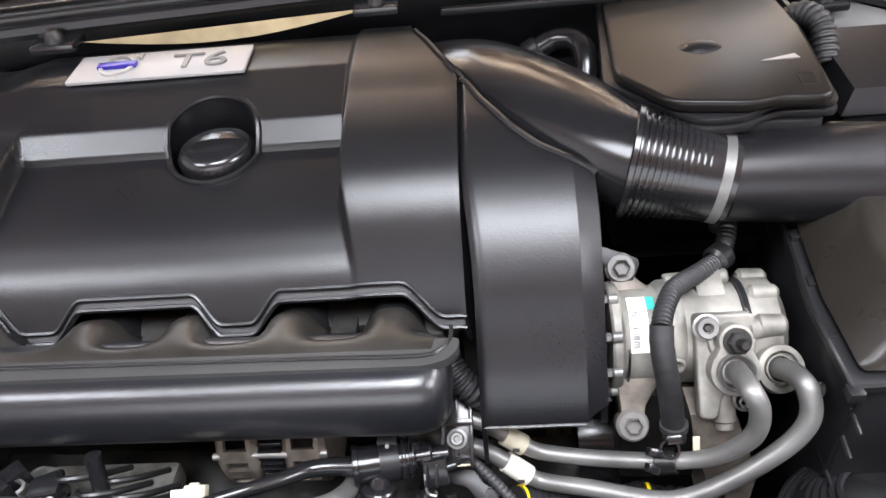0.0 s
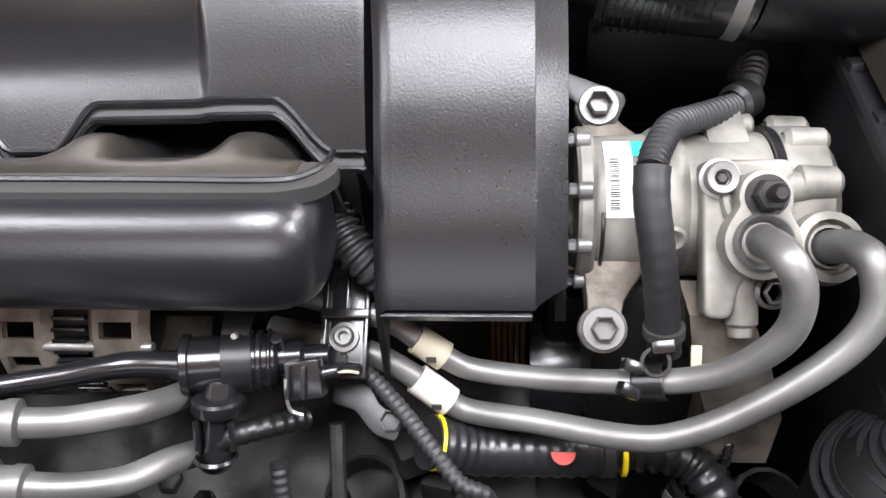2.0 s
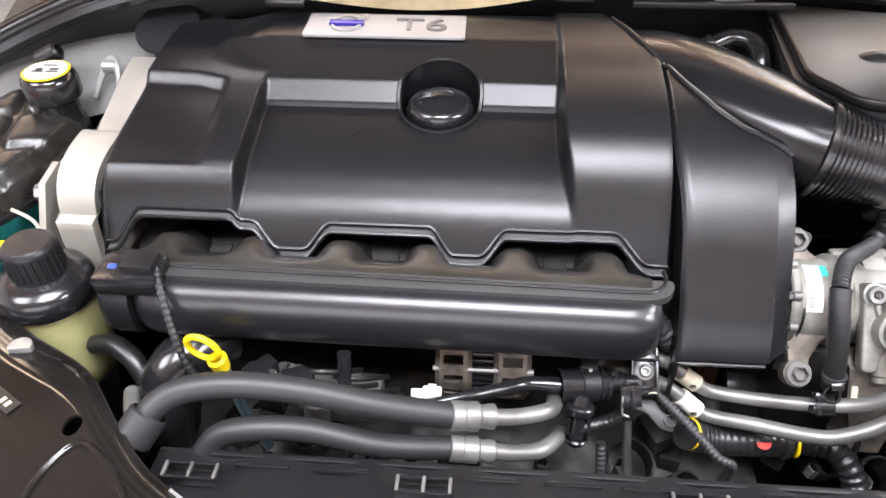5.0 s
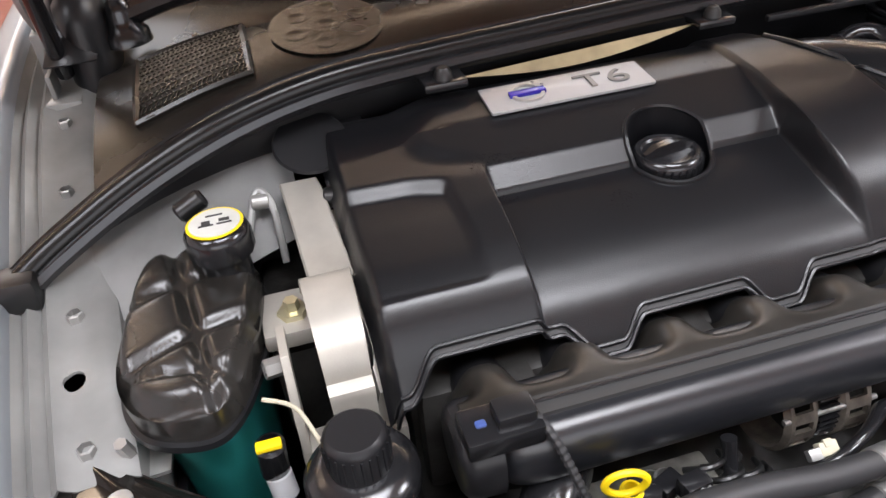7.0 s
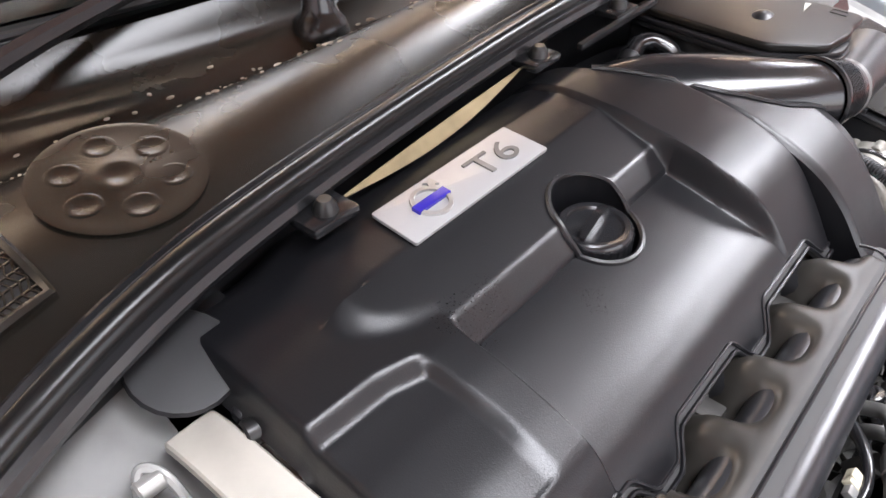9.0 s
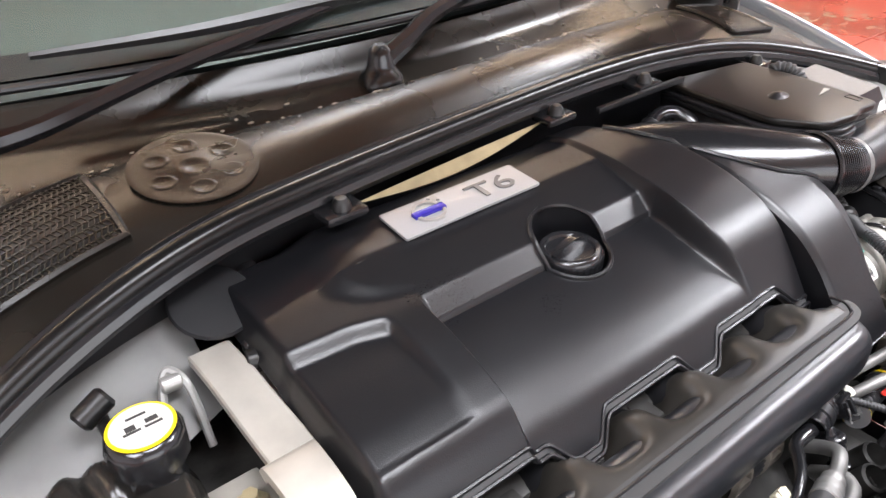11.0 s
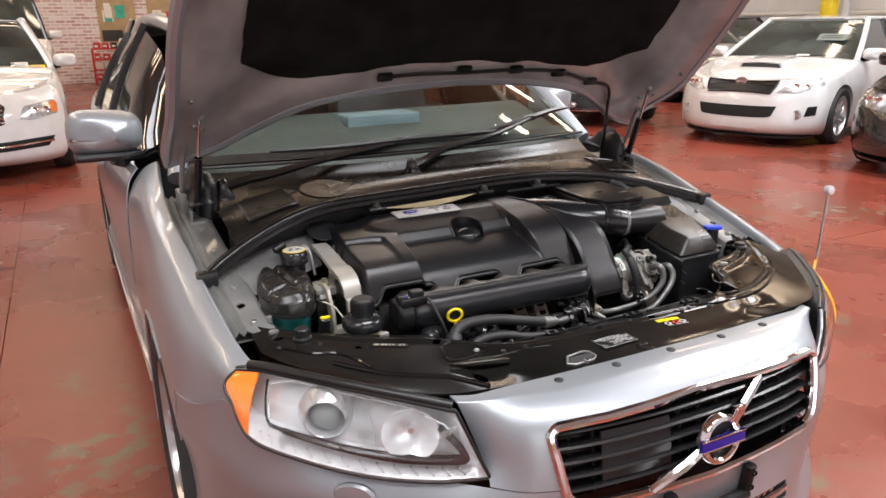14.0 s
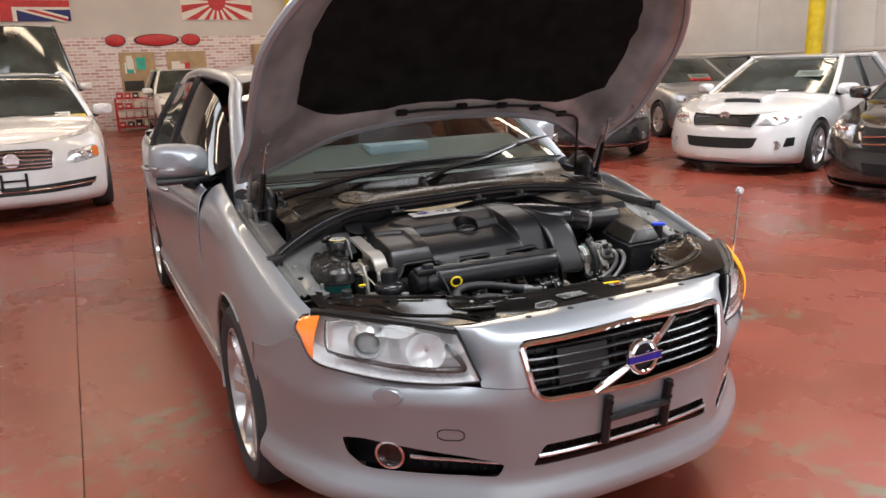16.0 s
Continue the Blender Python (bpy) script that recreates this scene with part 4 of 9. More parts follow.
bonnet = part("bonnet", sheet(lambda u, v: hood(u, v, 0.040), UH, VH, 0.003), SILVER, car, "raised silver bonnet seen from underneath")
part("inner_skin", sheet(inner, np.linspace(-0.985, 0.985, 97), np.linspace(0.012, 0.985, 57), 0.003), SKIN, bonnet)
edge = [hood(u, 0, 0.022) for u in UH] + [hood(1, v, 0.022) for v in VH[1:]] + [hood(u, 1, 0.022) for u in UH[::-1][1:]] + [hood(-1, v, 0.022) for v in VH[::-1][1:-1]]
part("folded_edge", ribbon(edge, 0.017, seg=8), SILVER, bonnet)
random.seed(5)
pad_lo = spline([0, 0.2, 0.4, 0.55, 0.68, 0.80], [0.055, 0.055, 0.055, 0.085, 0.16, 0.30])


def pad(u, w):
    wig = 0.006 * noise.noise((u * 14, w * 3, 2.0))
    v = pad_lo(abs(u)) + wig + w * (0.90 - pad_lo(abs(u)))
    e = min(1 - abs(u / 0.79), w, 1 - w)
    return hood(u * (1 + 0.02 * noise.noise((w * 9, 1.0, 3.0))), v, 0.018 - 0.020 * smooth(0, 0.08, e) + 0.004 * noise.noise((u * 7, w * 7, 0.3)))


part("insulation", sheet(pad, np.linspace(-0.79, 0.79, 61), np.linspace(0, 1, 33), 0.006), FELT, bonnet, "black felt insulation under the bonnet")
hose_line = [hood(u, v, -0.004) for u, v in ((-0.30, 0.062), (-0.18, 0.060), (0.0, 0.052), (0.22, 0.060), (0.42, 0.066), (0.60, 0.060), (0.70, 0.085), (0.74, 0.06), (0.76, 0.03))] + [Vector((0.62, 1.10, 1.06)), Vector((0.66, 1.16, 0.99))]
part("washer_hose", tube(hose_line, 0.0055, 8), RUBBER, bonnet)
for u in (-0.30, 0.0, 0.22, 0.42, 0.60):
    part("hose_clip", moved(box((-0.022, -0.012, -0.007), (0.022, 0.012, 0.007), 0.005), Matrix.Translation(hood(u, 0.060, -0.002)) @ Matrix.Rotation(-A, 4, "X")), RUBBER, bonnet)
for s in (-1, 1):
    for u, v, r in ((0.93, 0.17, 0.008), (0.90, 0.13, 0.006), (0.95, 0.30, 0.006)):
        p = hood(s * u, v, 0.004)
        part("bolt", rod(p + HN * 0.006, p - HN * 0.006, r, seg=6, edge=0.001), STEEL, bonnet)
    low, top = Vector((s * 0.745, 1.125, 0.945)), Vector((s * 0.728, 1.012, 1.215))
    strut = part("gas_strut", rod(low, low.lerp(top, 0.58), 0.0105, seg=14, edge=0.002), GLOSSY, car, "black gas strut holding the bonnet")
    part("rod", rod(low.lerp(top, 0.56), top, 0.0045, seg=10), CHROME, strut)
    part("ball_joint", lathe([(0.0, -0.014), (0.010, -0.010), (0.013, 0.0), (0.010, 0.010), (0.0, 0.014)], Matrix.Translation(top), 14), STEEL, strut)
    part("foot_bracket", join(box((s * 0.752 - 0.022, 1.085, 0.905), (s * 0.752 + 0.022, 1.150, 0.925), 0.004), box((s * 0.762 - 0.003, 1.10, 0.92), (s * 0.762 + 0.003, 1.14, 0.955), 0.002)), BAYSILVER, strut)
    part("hinge", join(tube([(s * 0.765, 1.20, 0.965), (s * 0.77, 1.16, 1.02), (s * 0.765, 1.12, 1.10), hood(s * 0.95, 0.08, 0.0)], 0.008, 8), box((s * 0.77 - 0.01, 1.16, 0.93), (s * 0.77 + 0.01, 1.25, 0.99), 0.005)), BAYSILVER, car)

# ---- engine bay: shell ----
for s in (-1, 1):
    def gutter(y, k):
        zt, xi = wing_top(y), wing_in(y)
        pts = [(xi - 0.001, zt - 0.020), (xi - 0.012, zt - 0.030), (xi - 0.020, zt - 0.020), (xi - 0.030, zt - 0.030), (xi - 0.038, zt - 0.020), (xi - 0.050, zt - 0.028),
               (xi - 0.085, zt - 0.024), (xi - 0.098, zt - 0.030), (xi - 0.108, zt - 0.070), (xi - 0.115, zt - 0.16), (xi - 0.120, 0.45)]
        return Vector((s * pts[int(k)][0], y, pts[int(k)][1]))
    bm = sheet(gutter, np.linspace(0.59, 1.30, 36), range(11), 0.003)
    bm = cut(bm, rod((s * 0.733, 0.692, 0.75), (s * 0.733, 0.692, 0.95), 0.010, seg=20), rod((s * 0.725, 0.885, 0.75), (s * 0.725, 0.885, 0.95), 0.006, seg=14))
    g = part("inner_wing", bm, BAYSILVER, car, "bare silver inner wing flange with pressed beads")
    for y in (0.62, 0.76, 0.93, 1.05):
        part("bolt", rod((s * (wing_in(y) - 0.062), y, wing_top(y) - 0.028), (s * (wing_in(y) - 0.062), y, wing_top(y) - 0.016), 0.008, seg=6, edge=0.0015), STEEL, g)
    part("front_plate", moved(prism([(s * a, b) for a, b in ((0.785, 0.590), (0.66, 0.60), (0.655, 0.665), (0.69, 0.70), (0.785, 0.70))], 0.772, 0.776), Matrix()), BAYSILVER, g)
    part("tower_top", sheet(lambda u, v: (s * (0.715 - 0.215 * u), 0.735 + 0.075 * u + 0.115 * v, 0.815 + 0.030 * u + (0.055 + 0.025 * u) * v + 0.012 * math.sin(math.pi * u) * math.sin(math.pi * v)), np.linspace(0, 1, 12), np.linspace(0, 1, 10), 0.003), mat("dusty_silver_panel", (0.15, 0.15, 0.145), 0.55, 0.3, var=0.25, scale=12), car, "silver suspension tower panel")
part("bay_tray", box((-0.66, 0.25, 0.22), (0.66, 1.05, 0.24), 0), PLASTIC, car)
part("bay_back", box((-0.69, 0.985, 0.24), (0.69, 1.0, 0.93), 0.002), PLASTIC, car)
part("bay_front", box((-0.64, 0.30, 0.24), (0.64, 0.315, 0.70), 0.002), PLASTIC, car)
part("side_apron", box((-0.675, 0.35, 0.24), (-0.66, 1.0, 0.72), 0.002), PLASTIC, car)
part("side_apron", box((0.66, 0.35, 0.24), (0.675, 1.0, 0.72), 0.002), PLASTIC, car)

SEALP = [(-0.785, 0.800, 0.862), (-0.74, 0.825, 0.885), (-0.65, 0.855, 0.925), (-0.55, 0.872, 0.960), (-0.45, 0.890, 0.976), (-0.33, 0.910, 0.977), (-0.18, 0.928, 0.976), (0.0, 0.940, 0.978), (0.15, 0.945, 0.978),
         (0.30, 0.948, 0.970), (0.45, 0.940, 0.954), (0.58, 0.915, 0.930), (0.70, 0.868, 0.898), (0.80, 0.812, 0.866)]
seal_line = catmull(SEALP, 6)
SY, SZ = spline([p[0] for p in SEALP], [p[1] for p in SEALP]), spline([p[0] for p in SEALP], [p[2] for p in SEALP])
seal = part("bonnet_seal", tube(SEALP, 0.0135, 12, 6), SEALRUBBER, car, "black rubber bonnet seal strip")
part("seal_lip", tube([(x, y + 0.008, z + 0.010) for x, y, z in SEALP], 0.0055, 8, 6), GLOSSY, seal)
part("seal_base", tube([(x, y - 0.012, z - 0.012) for x, y, z in SEALP], 0.0095, 8, 6), GLOSSY, seal)
for s, p in ((-1, SEALP[0]), (1, SEALP[-1])):
    part("seal_end", box((p[0] - 0.024, p[1] - 0.022, p[2] - 0.020), (p[0] + 0.024, p[1] + 0.016, p[2] + 0.016), 0.007), RUBBER, seal)
part("cross_panel", sheet(lambda x, v: (x, SY(x) + 0.016 - 0.016 * v + 0.05 * v * v, SZ(x) - 0.014 - 0.13 * v), np.linspace(-0.72, 0.74, 40), np.linspace(0, 1, 8), 0.004), PLASTIC, car)
for x in (-0.32, 0.03, 0.22, 0.5):
    y, z = SY(x) - 0.030, SZ(x) - 0.022
    cl = part("seal_clip", box((x - 0.025, y - 0.018, z - 0.006), (x + 0.025, y + 0.018, z + 0.004), 0.004), GLOSSY, car)
    part("clip_head", lathe([(0.0, 0.012), (0.006, 0.012), (0.010, 0.006), (0.011, 0.0), (0.0, 0.0)], Matrix.Translation((x, y - 0.003, z + 0.004)), 16), RUBBER, cl)
part("heat_foil", sheet(lambda u, v: (-0.30 + 0.32 * u, SY(-0.30 + 0.32 * u) - 0.022 - 0.008 * math.sin(math.pi * u) * v, SZ(-0.30 + 0.32 * u) - 0.028 - 0.014 * math.sin(math.pi * u) * v), np.linspace(0, 1, 24), np.linspace(0, 1, 5), 0.002), mat("tan_foil", (0.30, 0.24, 0.14), 0.4, 0.5, var=0.2, scale=25), car, "tan heat shield foil strip")


# cowl
def cowl(x, v):
    a = Vector((x, SY(x) + 0.012, SZ(x) + 0.004))
    b = screen_low(x / 0.735) + Vector((0, -0.004, -0.012))
    p = a.lerp(b, v)
    p.z += 0.010 * math.sin(math.pi * min(v / 0.45, 1)) - 0.030 * smooth(0.42, 0.60, v) * smooth(1.02, 0.85, v)
    return p


cowl_ob = part("scuttle_panel", sheet(cowl, np.linspace(-0.70, 0.70, 71), np.linspace(0, 1, 29), 0.004), COWL, car, "dusty brown-black plastic scuttle panel")
part("screen_edge", tube([screen_low(u) + Vector((0, -0.004, 0.004)) for u in np.linspace(-1, 1, 30)], 0.005, 8, 1, False), PLASTIC, cowl_ob)
part("screen_frit", sheet(lambda u, v: screen(u, 0.01 + 0.06 * v) + Vector((0, 0.004, -0.006)), np.linspace(-0.98, 0.98, 30), np.linspace(0, 1, 3), 0.001), PLASTIC, cowl_ob)


def on_cowl(x, y):
    b = screen_low(x / 0.735)
    v = (y - SY(x) - 0.012) / (b.y - 0.004 - SY(x) - 0.012)
    return cowl(x, min(max(v, 0), 1))


dc = on_cowl(-0.425, 0.990)
disc_pose = Matrix.Translation(dc + Vector((0, 0, 0.0))) @ Matrix.Rotation(radians(9), 4, "X") @ Matrix.Diagonal((1, 1, 0.14, 1))
disc = part("access_cap", lathe([(0.0, -0.004), (0.066, -0.004), (0.0665, 0.003), (0.063, 0.0055), (0.060, 0.004), (0.020, 0.004), (0.018, 0.007), (0.009, 0.007), (0.008, 0.004), (0.0, 0.004)], disc_pose, 44), COWL, cowl_ob, "round plastic cap with six dimples")
for i in range(6):
    a = radians(20 + 60 * i)
    part("dimple", lathe([(0.0, 0.0042), (0.009, 0.0042), (0.010, 0.0066), (0.013, 0.0066), (0.014, 0.004)], disc_pose @ Matrix.Translation((0.040 * math.cos(a), 0.040 * math.sin(a), 0)), 20), COWL, disc)
for sx, x0, x1, y0, y1 in ((-1, -0.648, -0.520, 0.925, 1.065), (1, 0.530, 0.650, 0.965, 1.085)):
    fr = []
    for (ax, ay), (bx, by) in (((x0, y0), (x1, y0)), ((x1, y0), (x1, y1)), ((x1, y1), (x0, y1)), ((x0, y1), (x0, y0))):
        fr += [on_cowl(ax + (bx - ax) * k / 6, ay + (by - ay) * k / 6) + Vector((0, 0, 0.003)) for k in range(6)]
    grate = part("air_grate", ribbon(fr, 0.0045, seg=6), COWL, cowl_ob, "black honeycomb air inlet grate")
    part("grate_well", sheet(lambda x, y: on_cowl(x, y) + Vector((0, 0, 0.0012)), np.linspace(x0, x1, 9), np.linspace(y0, y1, 9), 0.001), INKGAP, grate)
    bars = []
    for i in range(1, 22):
        x = x0 + (x1 - x0) * i / 22
        bars.append(tube([on_cowl(x + 0.002 * (-1) ** k, y0 + (y1 - y0) * k / 14) + Vector((0, 0, 0.004)) for k in range(15)], 0.0011, 4, 1, False))
    for k in range(1, 14):
        y = y0 + (y1 - y0) * k / 14
        bars.append(tube([on_cowl(x, y) + Vector((0, 0, 0.004)) for x in np.linspace(x0, x1, 8)], 0.0011, 4, 1, False))
    tagged(part("mesh", join(*bars), COWL, grate), kind="stuff")
    part("end_dome", lathe([(0.0, 0.045), (0.020, 0.042), (0.036, 0.030), (0.042, 0.012), (0.043, -0.05), (0.0, -0.05)], Matrix.Translation((sx * 0.712, 1.165, 0.985)) @ Matrix.Diagonal((0.8, 1.3, 1.3, 1)), 24), PLASTIC, cowl_ob)
    part("side_cap", sheet(lambda u, v: (sx * (0.70 + 0.06 * u), 1.10 + 0.20 * v, 0.965 + 0.035 * v + 0.075 * math.sin(math.pi * u) * math.sin(math.pi * v)), np.linspace(0, 1, 10), np.linspace(0, 1, 10), 0.003), PLASTIC, cowl_ob)


def wiper(pivot, arm, blade):
    w = part("wiper", tube([pivot] + arm, lambda t: 0.0150 - 0.007 * t, 8, 5), GLOSSY, car, "black windscreen wiper lying at the screen's foot")
    part("pivot_nut", lathe([(0.0, 0.026), (0.008, 0.026), (0.014, 0.020), (0.017, 0.010), (0.019, 0.0), (0.022, -0.008), (0.030, -0.016), (0.032, -0.03)], Matrix.Translation(pivot), 20), GLOSSY, w)
    part("blade", tube(blade, lambda t: 0.005 + 0.006 * math.sin(math.pi * t), 6, 5), RUBBER, w)
    mid = blade[len(blade) // 2]
    part("blade_clip", moved(box((-0.024, -0.008, -0.008), (0.024, 0.008, 0.010), 0.004), Matrix.Translation(mid)), GLOSSY, w)


wiper((-0.665, 1.155, 0.995), [(-0.60, 1.155, 1.010), (-0.525, 1.145, 1.022), (-0.38, 1.178, 1.040), (-0.22, 1.204, 1.056), (-0.086, 1.222, 1.072)],
      [(-0.50, 1.262, 1.066), (-0.30, 1.224, 1.068), (-0.086, 1.218, 1.074), (0.134, 1.222, 1.074), (0.30, 1.240, 1.072)])
wiper((-0.106, 1.112, 1.008), [(-0.04, 1.135, 1.024), (0.039, 1.165, 1.044), (0.217, 1.208, 1.062), (0.35, 1.250, 1.085), (0.42, 1.272, 1.10)],
      [(0.16, 1.222, 1.068), (0.30, 1.250, 1.085), (0.42, 1.276, 1.100), (0.55, 1.318, 1.115), (0.64, 1.345, 1.118)])
droplets = []
random.seed(11)
for i in range(260):
    x = random.uniform(-0.62, 0.60)
    v = min(max(random.gauss(0.56, 0.07), 0.40), 0.95)
    r = random.uniform(0.0012, 0.0034)
    droplets.append(lathe([(r, -0.0006), (r * 0.8, r * 0.35), (r * 0.3, r * 0.55)], Matrix.Translation(cowl(x, v)) @ Matrix.Diagonal((random.uniform(0.8, 2.0), 1, 1, 1)), 6))
tagged(part("dried_spatter", join(*droplets), mat("dried_drop", (0.30, 0.27, 0.22), 0.18, var=0.3, scale=30), cowl_ob), kind="stuff")

# ---- engine ----
def creased(ys, zs, r=0.003):
    """Straight runs through the points, with small rounded creases."""
    return lambda y: sum(float(np.interp(y + r * k, ys, zs)) for k in (-1, -0.5, 0, 0.5, 1)) / 5


prof_strip = spline([0.565, 0.575, 0.585, 0.60, 0.625, 0.65, 0.68, 0.71, 0.75, 0.80, 0.86, 0.90, 0.925, 0.945], [0.797, 0.812, 0.8275, 0.8505, 0.884, 0.904, 0.917, 0.926, 0.933, 0.938, 0.940, 0.932, 0.916, 0.885])
prof_dish = spline([0.565, 0.575, 0.60, 0.625, 0.65, 0.68, 0.71, 0.74, 0.77], [0.801, 0.815, 0.8455, 0.861, 0.8715, 0.8805, 0.888, 0.894, 0.899])
prof_rise = creased([0.60, 0.7295, 0.7490, 0.816, 0.862, 0.90, 0.925, 0.945], [0.80, 0.8975, 0.9160, 0.9365, 0.9385, 0.930, 0.915, 0.885], 0.0022)
prof_left = creased([0.565, 0.575, 0.588, 0.600, 0.610, 0.620, 0.65, 0.70, 0.74, 0.80, 0.85, 0.89, 0.91, 0.945], [0.800, 0.814, 0.842, 0.863, 0.876, 0.8845, 0.8950, 0.908, 0.916, 0.9225, 0.925, 0.923, 0.913, 0.883], 0.006)


def lip_y(x):
    up = max(smooth(-0.452, -0.418, x) * smooth(-0.275, -0.305, x), smooth(-0.250, -0.222, x) * smooth(-0.095, -0.122, x), smooth(-0.070, -0.042, x) * smooth(0.100, 0.062, x))
    return 0.575 + 0.017 * up


def cover_z(x, y):
    front = smooth(0.70, 0.59, y)
    xl, xr = -0.3135 - 0.003 * front, 0.0055 + 0.014 * front ** 2
    left, strip = smooth(xl, xl - 0.0085, x), smooth(xr, xr + 0.0085, x)
    deck = prof_rise(y) if y > 0.7295 else prof_dish(y)
    # the deck behind the step ends in a rounded nose over the raised corner
    nose = math.hypot(min(x + 0.290, 0.0) / 0.105, (y - 0.812) / 0.064)
    up = smooth(1.0, 0.72, nose) if y < 0.812 else smooth(1.0, 0.40, abs(min(x + 0.290, 0.0)) / 0.105)
    corner = prof_left(y)
    corner += max(deck - corner, 0.0) * up * smooth(0.745, 0.757, y)
    # pocket in the raised corner: a steep wall behind, running out level in front
    wall = 0.3515 + 0.004 * smooth(0.66, 0.74, y)
    slant = 0.7565 - 0.22 * max(0.0, x + 0.395) - 0.05 * (x + 0.395)
    pk = smooth(-wall, -wall - 0.012 - 0.10 * max(0.0, 0.70 - y), x) * smooth(slant, slant - 0.018, y) * smooth(0.619, 0.624, y)
    corner -= pk * (0.0020 + 0.0085 * smooth(0.62, 0.735, y))
    z = deck * (1 - left) * (1 - strip) + corner * left + (prof_strip(y) + 0.003 * smooth(0.75, 0.80, y)) * strip
    z -= 0.035 * smooth(-0.456, -0.470, x) + 0.030 * smooth(0.1165, 0.124, x) * smooth(0.86, 0.75, y)
    return z


def steps(*runs):
    """Grid lines: (from, to, spacing) runs."""
    return sorted({round(float(q), 5) for a, b, d in runs for q in np.linspace(a, b, max(2, int(round(abs(b - a) / d)) + 1))})


cxs = steps((-0.470, -0.452, 0.003), (-0.452, -0.372, 0.004), (-0.372, -0.346, 0.002), (-0.346, -0.326, 0.004), (-0.326, -0.311, 0.0012), (-0.311, 0.003, 0.006), (0.004, 0.030, 0.0012), (0.030, 0.108, 0.006), (0.110, 0.124, 0.0025))
cvs = [(y - 0.575) / (0.942 - 0.575) for y in steps((0.575, 0.626, 0.003), (0.626, 0.725, 0.005), (0.725, 0.760, 0.0016), (0.760, 0.810, 0.004), (0.811, 0.822, 0.0015), (0.822, 0.942, 0.006))]


def cover_at(x, v):
    y = 0.575 + 0.367 * v
    y += (lip_y(x) - 0.575) * smooth(0.17, 0.0, v)
    end = float(np.interp(y, [0.77, 0.831, 0.864, 0.942], [0.124, 0.091, 0.075, 0.060]))
    xx = x if x < 0.034 else 0.034 + (x - 0.034) * (end - 0.034) / 0.090
    return Vector((xx, y, cover_z(x, y) - 0.012 * smooth(0.116, 0.124, x) * smooth(0.75, 0.78, y)))


OC = Vector((-0.121, 0.737, 0.0))
cv = sheet(cover_at, cxs, cvs, 0.0035)
cv = cut(cv, rod((OC.x, OC.y, 0.80), (OC.x, OC.y, 1.0), 0.0445, seg=56))
cover = thing("engine_cover", "black grained plastic engine cover with oil cap well", "engine cover", (-0.17, 0.75, 0.80))
cov = part("shell", cv, COVER, cover, sharp=50)
lipline = [Vector((x, lip_y(x) - 0.001, cover_z(x, lip_y(x)) - 0.001)) for x in np.linspace(-0.464, 0.120, 150)]
part("front_lip", tube(lipline, 0.0021, 6, 1, False), COVER, cover)
part("lower_lip", tube([p + Vector((0, -0.0062, -0.0072)) for p in lipline], 0.0022, 6, 1, False), COVER, cover)
# web coloured near-black, as the shaded line between the two lips
part("lip_web", loft([[p + Vector((0, 0.001, -0.0025)), p + Vector((0, -0.0045, -0.0085)), p + Vector((0, -0.002, -0.013)), p + Vector((0, 0.006, -0.007))] for p in lipline]), INKGAP, cover)
ring = [Vector((OC.x + 0.0455 * math.cos(a), OC.y + 0.0455 * math.sin(a), cover_z(OC.x + 0.0455 * math.cos(a), OC.y + 0.0455 * math.sin(a)) + 0.001)) for a in np.linspace(0, 2 * math.pi, 48, endpoint=False)]
part("well_rim", ribbon(ring, 0.0030, seg=6), COVER, cover)
part("well", loft([[p + Vector((0, 0, -0.001)) for p in ring], [Vector((p.x, p.y, 0.855)) for p in ring]], caps=False), COVER, cover)
part("well_floor", lathe([(0.0, 0.0), (0.045, 0.0), (0.045, 0.003), (0.0, 0.003)], Matrix.Translation((OC.x, OC.y, 0.853)), 36), PLASTIC, cover)
part("fixing", rod((-0.448, 0.800, 0.885), (-0.475, 0.807, 0.884), 0.011, seg=14, edge=0.002), RUBBER, cover)

cap = thing("oil_filler_cap", "black ribbed plastic oil filler cap with raised grip", "oil cap", (OC.x, OC.y, 0.856))
cm = Matrix.Translation((OC.x, OC.y, 0.866)) @ Matrix.Rotation(radians(8), 4, "Z")
part("cap_body", lathe([(0.0, 0.0), (0.037, 0.0), (0.037, 0.026), (0.0355, 0.030), (0.033, 0.032), (0.028, 0.031), (0.026, 0.0285), (0.0, 0.0285)], cm, 44), GLOSSY, cap)
part("grip", loft([[(x, y * w, z) for y, z in ((-0.007, 0.0), (-0.0045, h), (0.0045, h), (0.007, 0.0))] for x, w, h in ((-0.030, 0.6, 0.034), (-0.018, 1, 0.040), (0.0, 1, 0.042), (0.018, 1, 0.040), (0.030, 0.6, 0.034))]), GLOSSY, cap)
bpy.data.objects["grip"].matrix_basis = cm
for i in range(30):
    a = 2 * math.pi * i / 30
    part("rib", rod(cm @ Vector((0.0368 * math.cos(a), 0.0368 * math.sin(a), 0.002)), cm @ Vector((0.0368 * math.cos(a), 0.0368 * math.sin(a), 0.026)), 0.0014, seg=5), GLOSSY, cap)

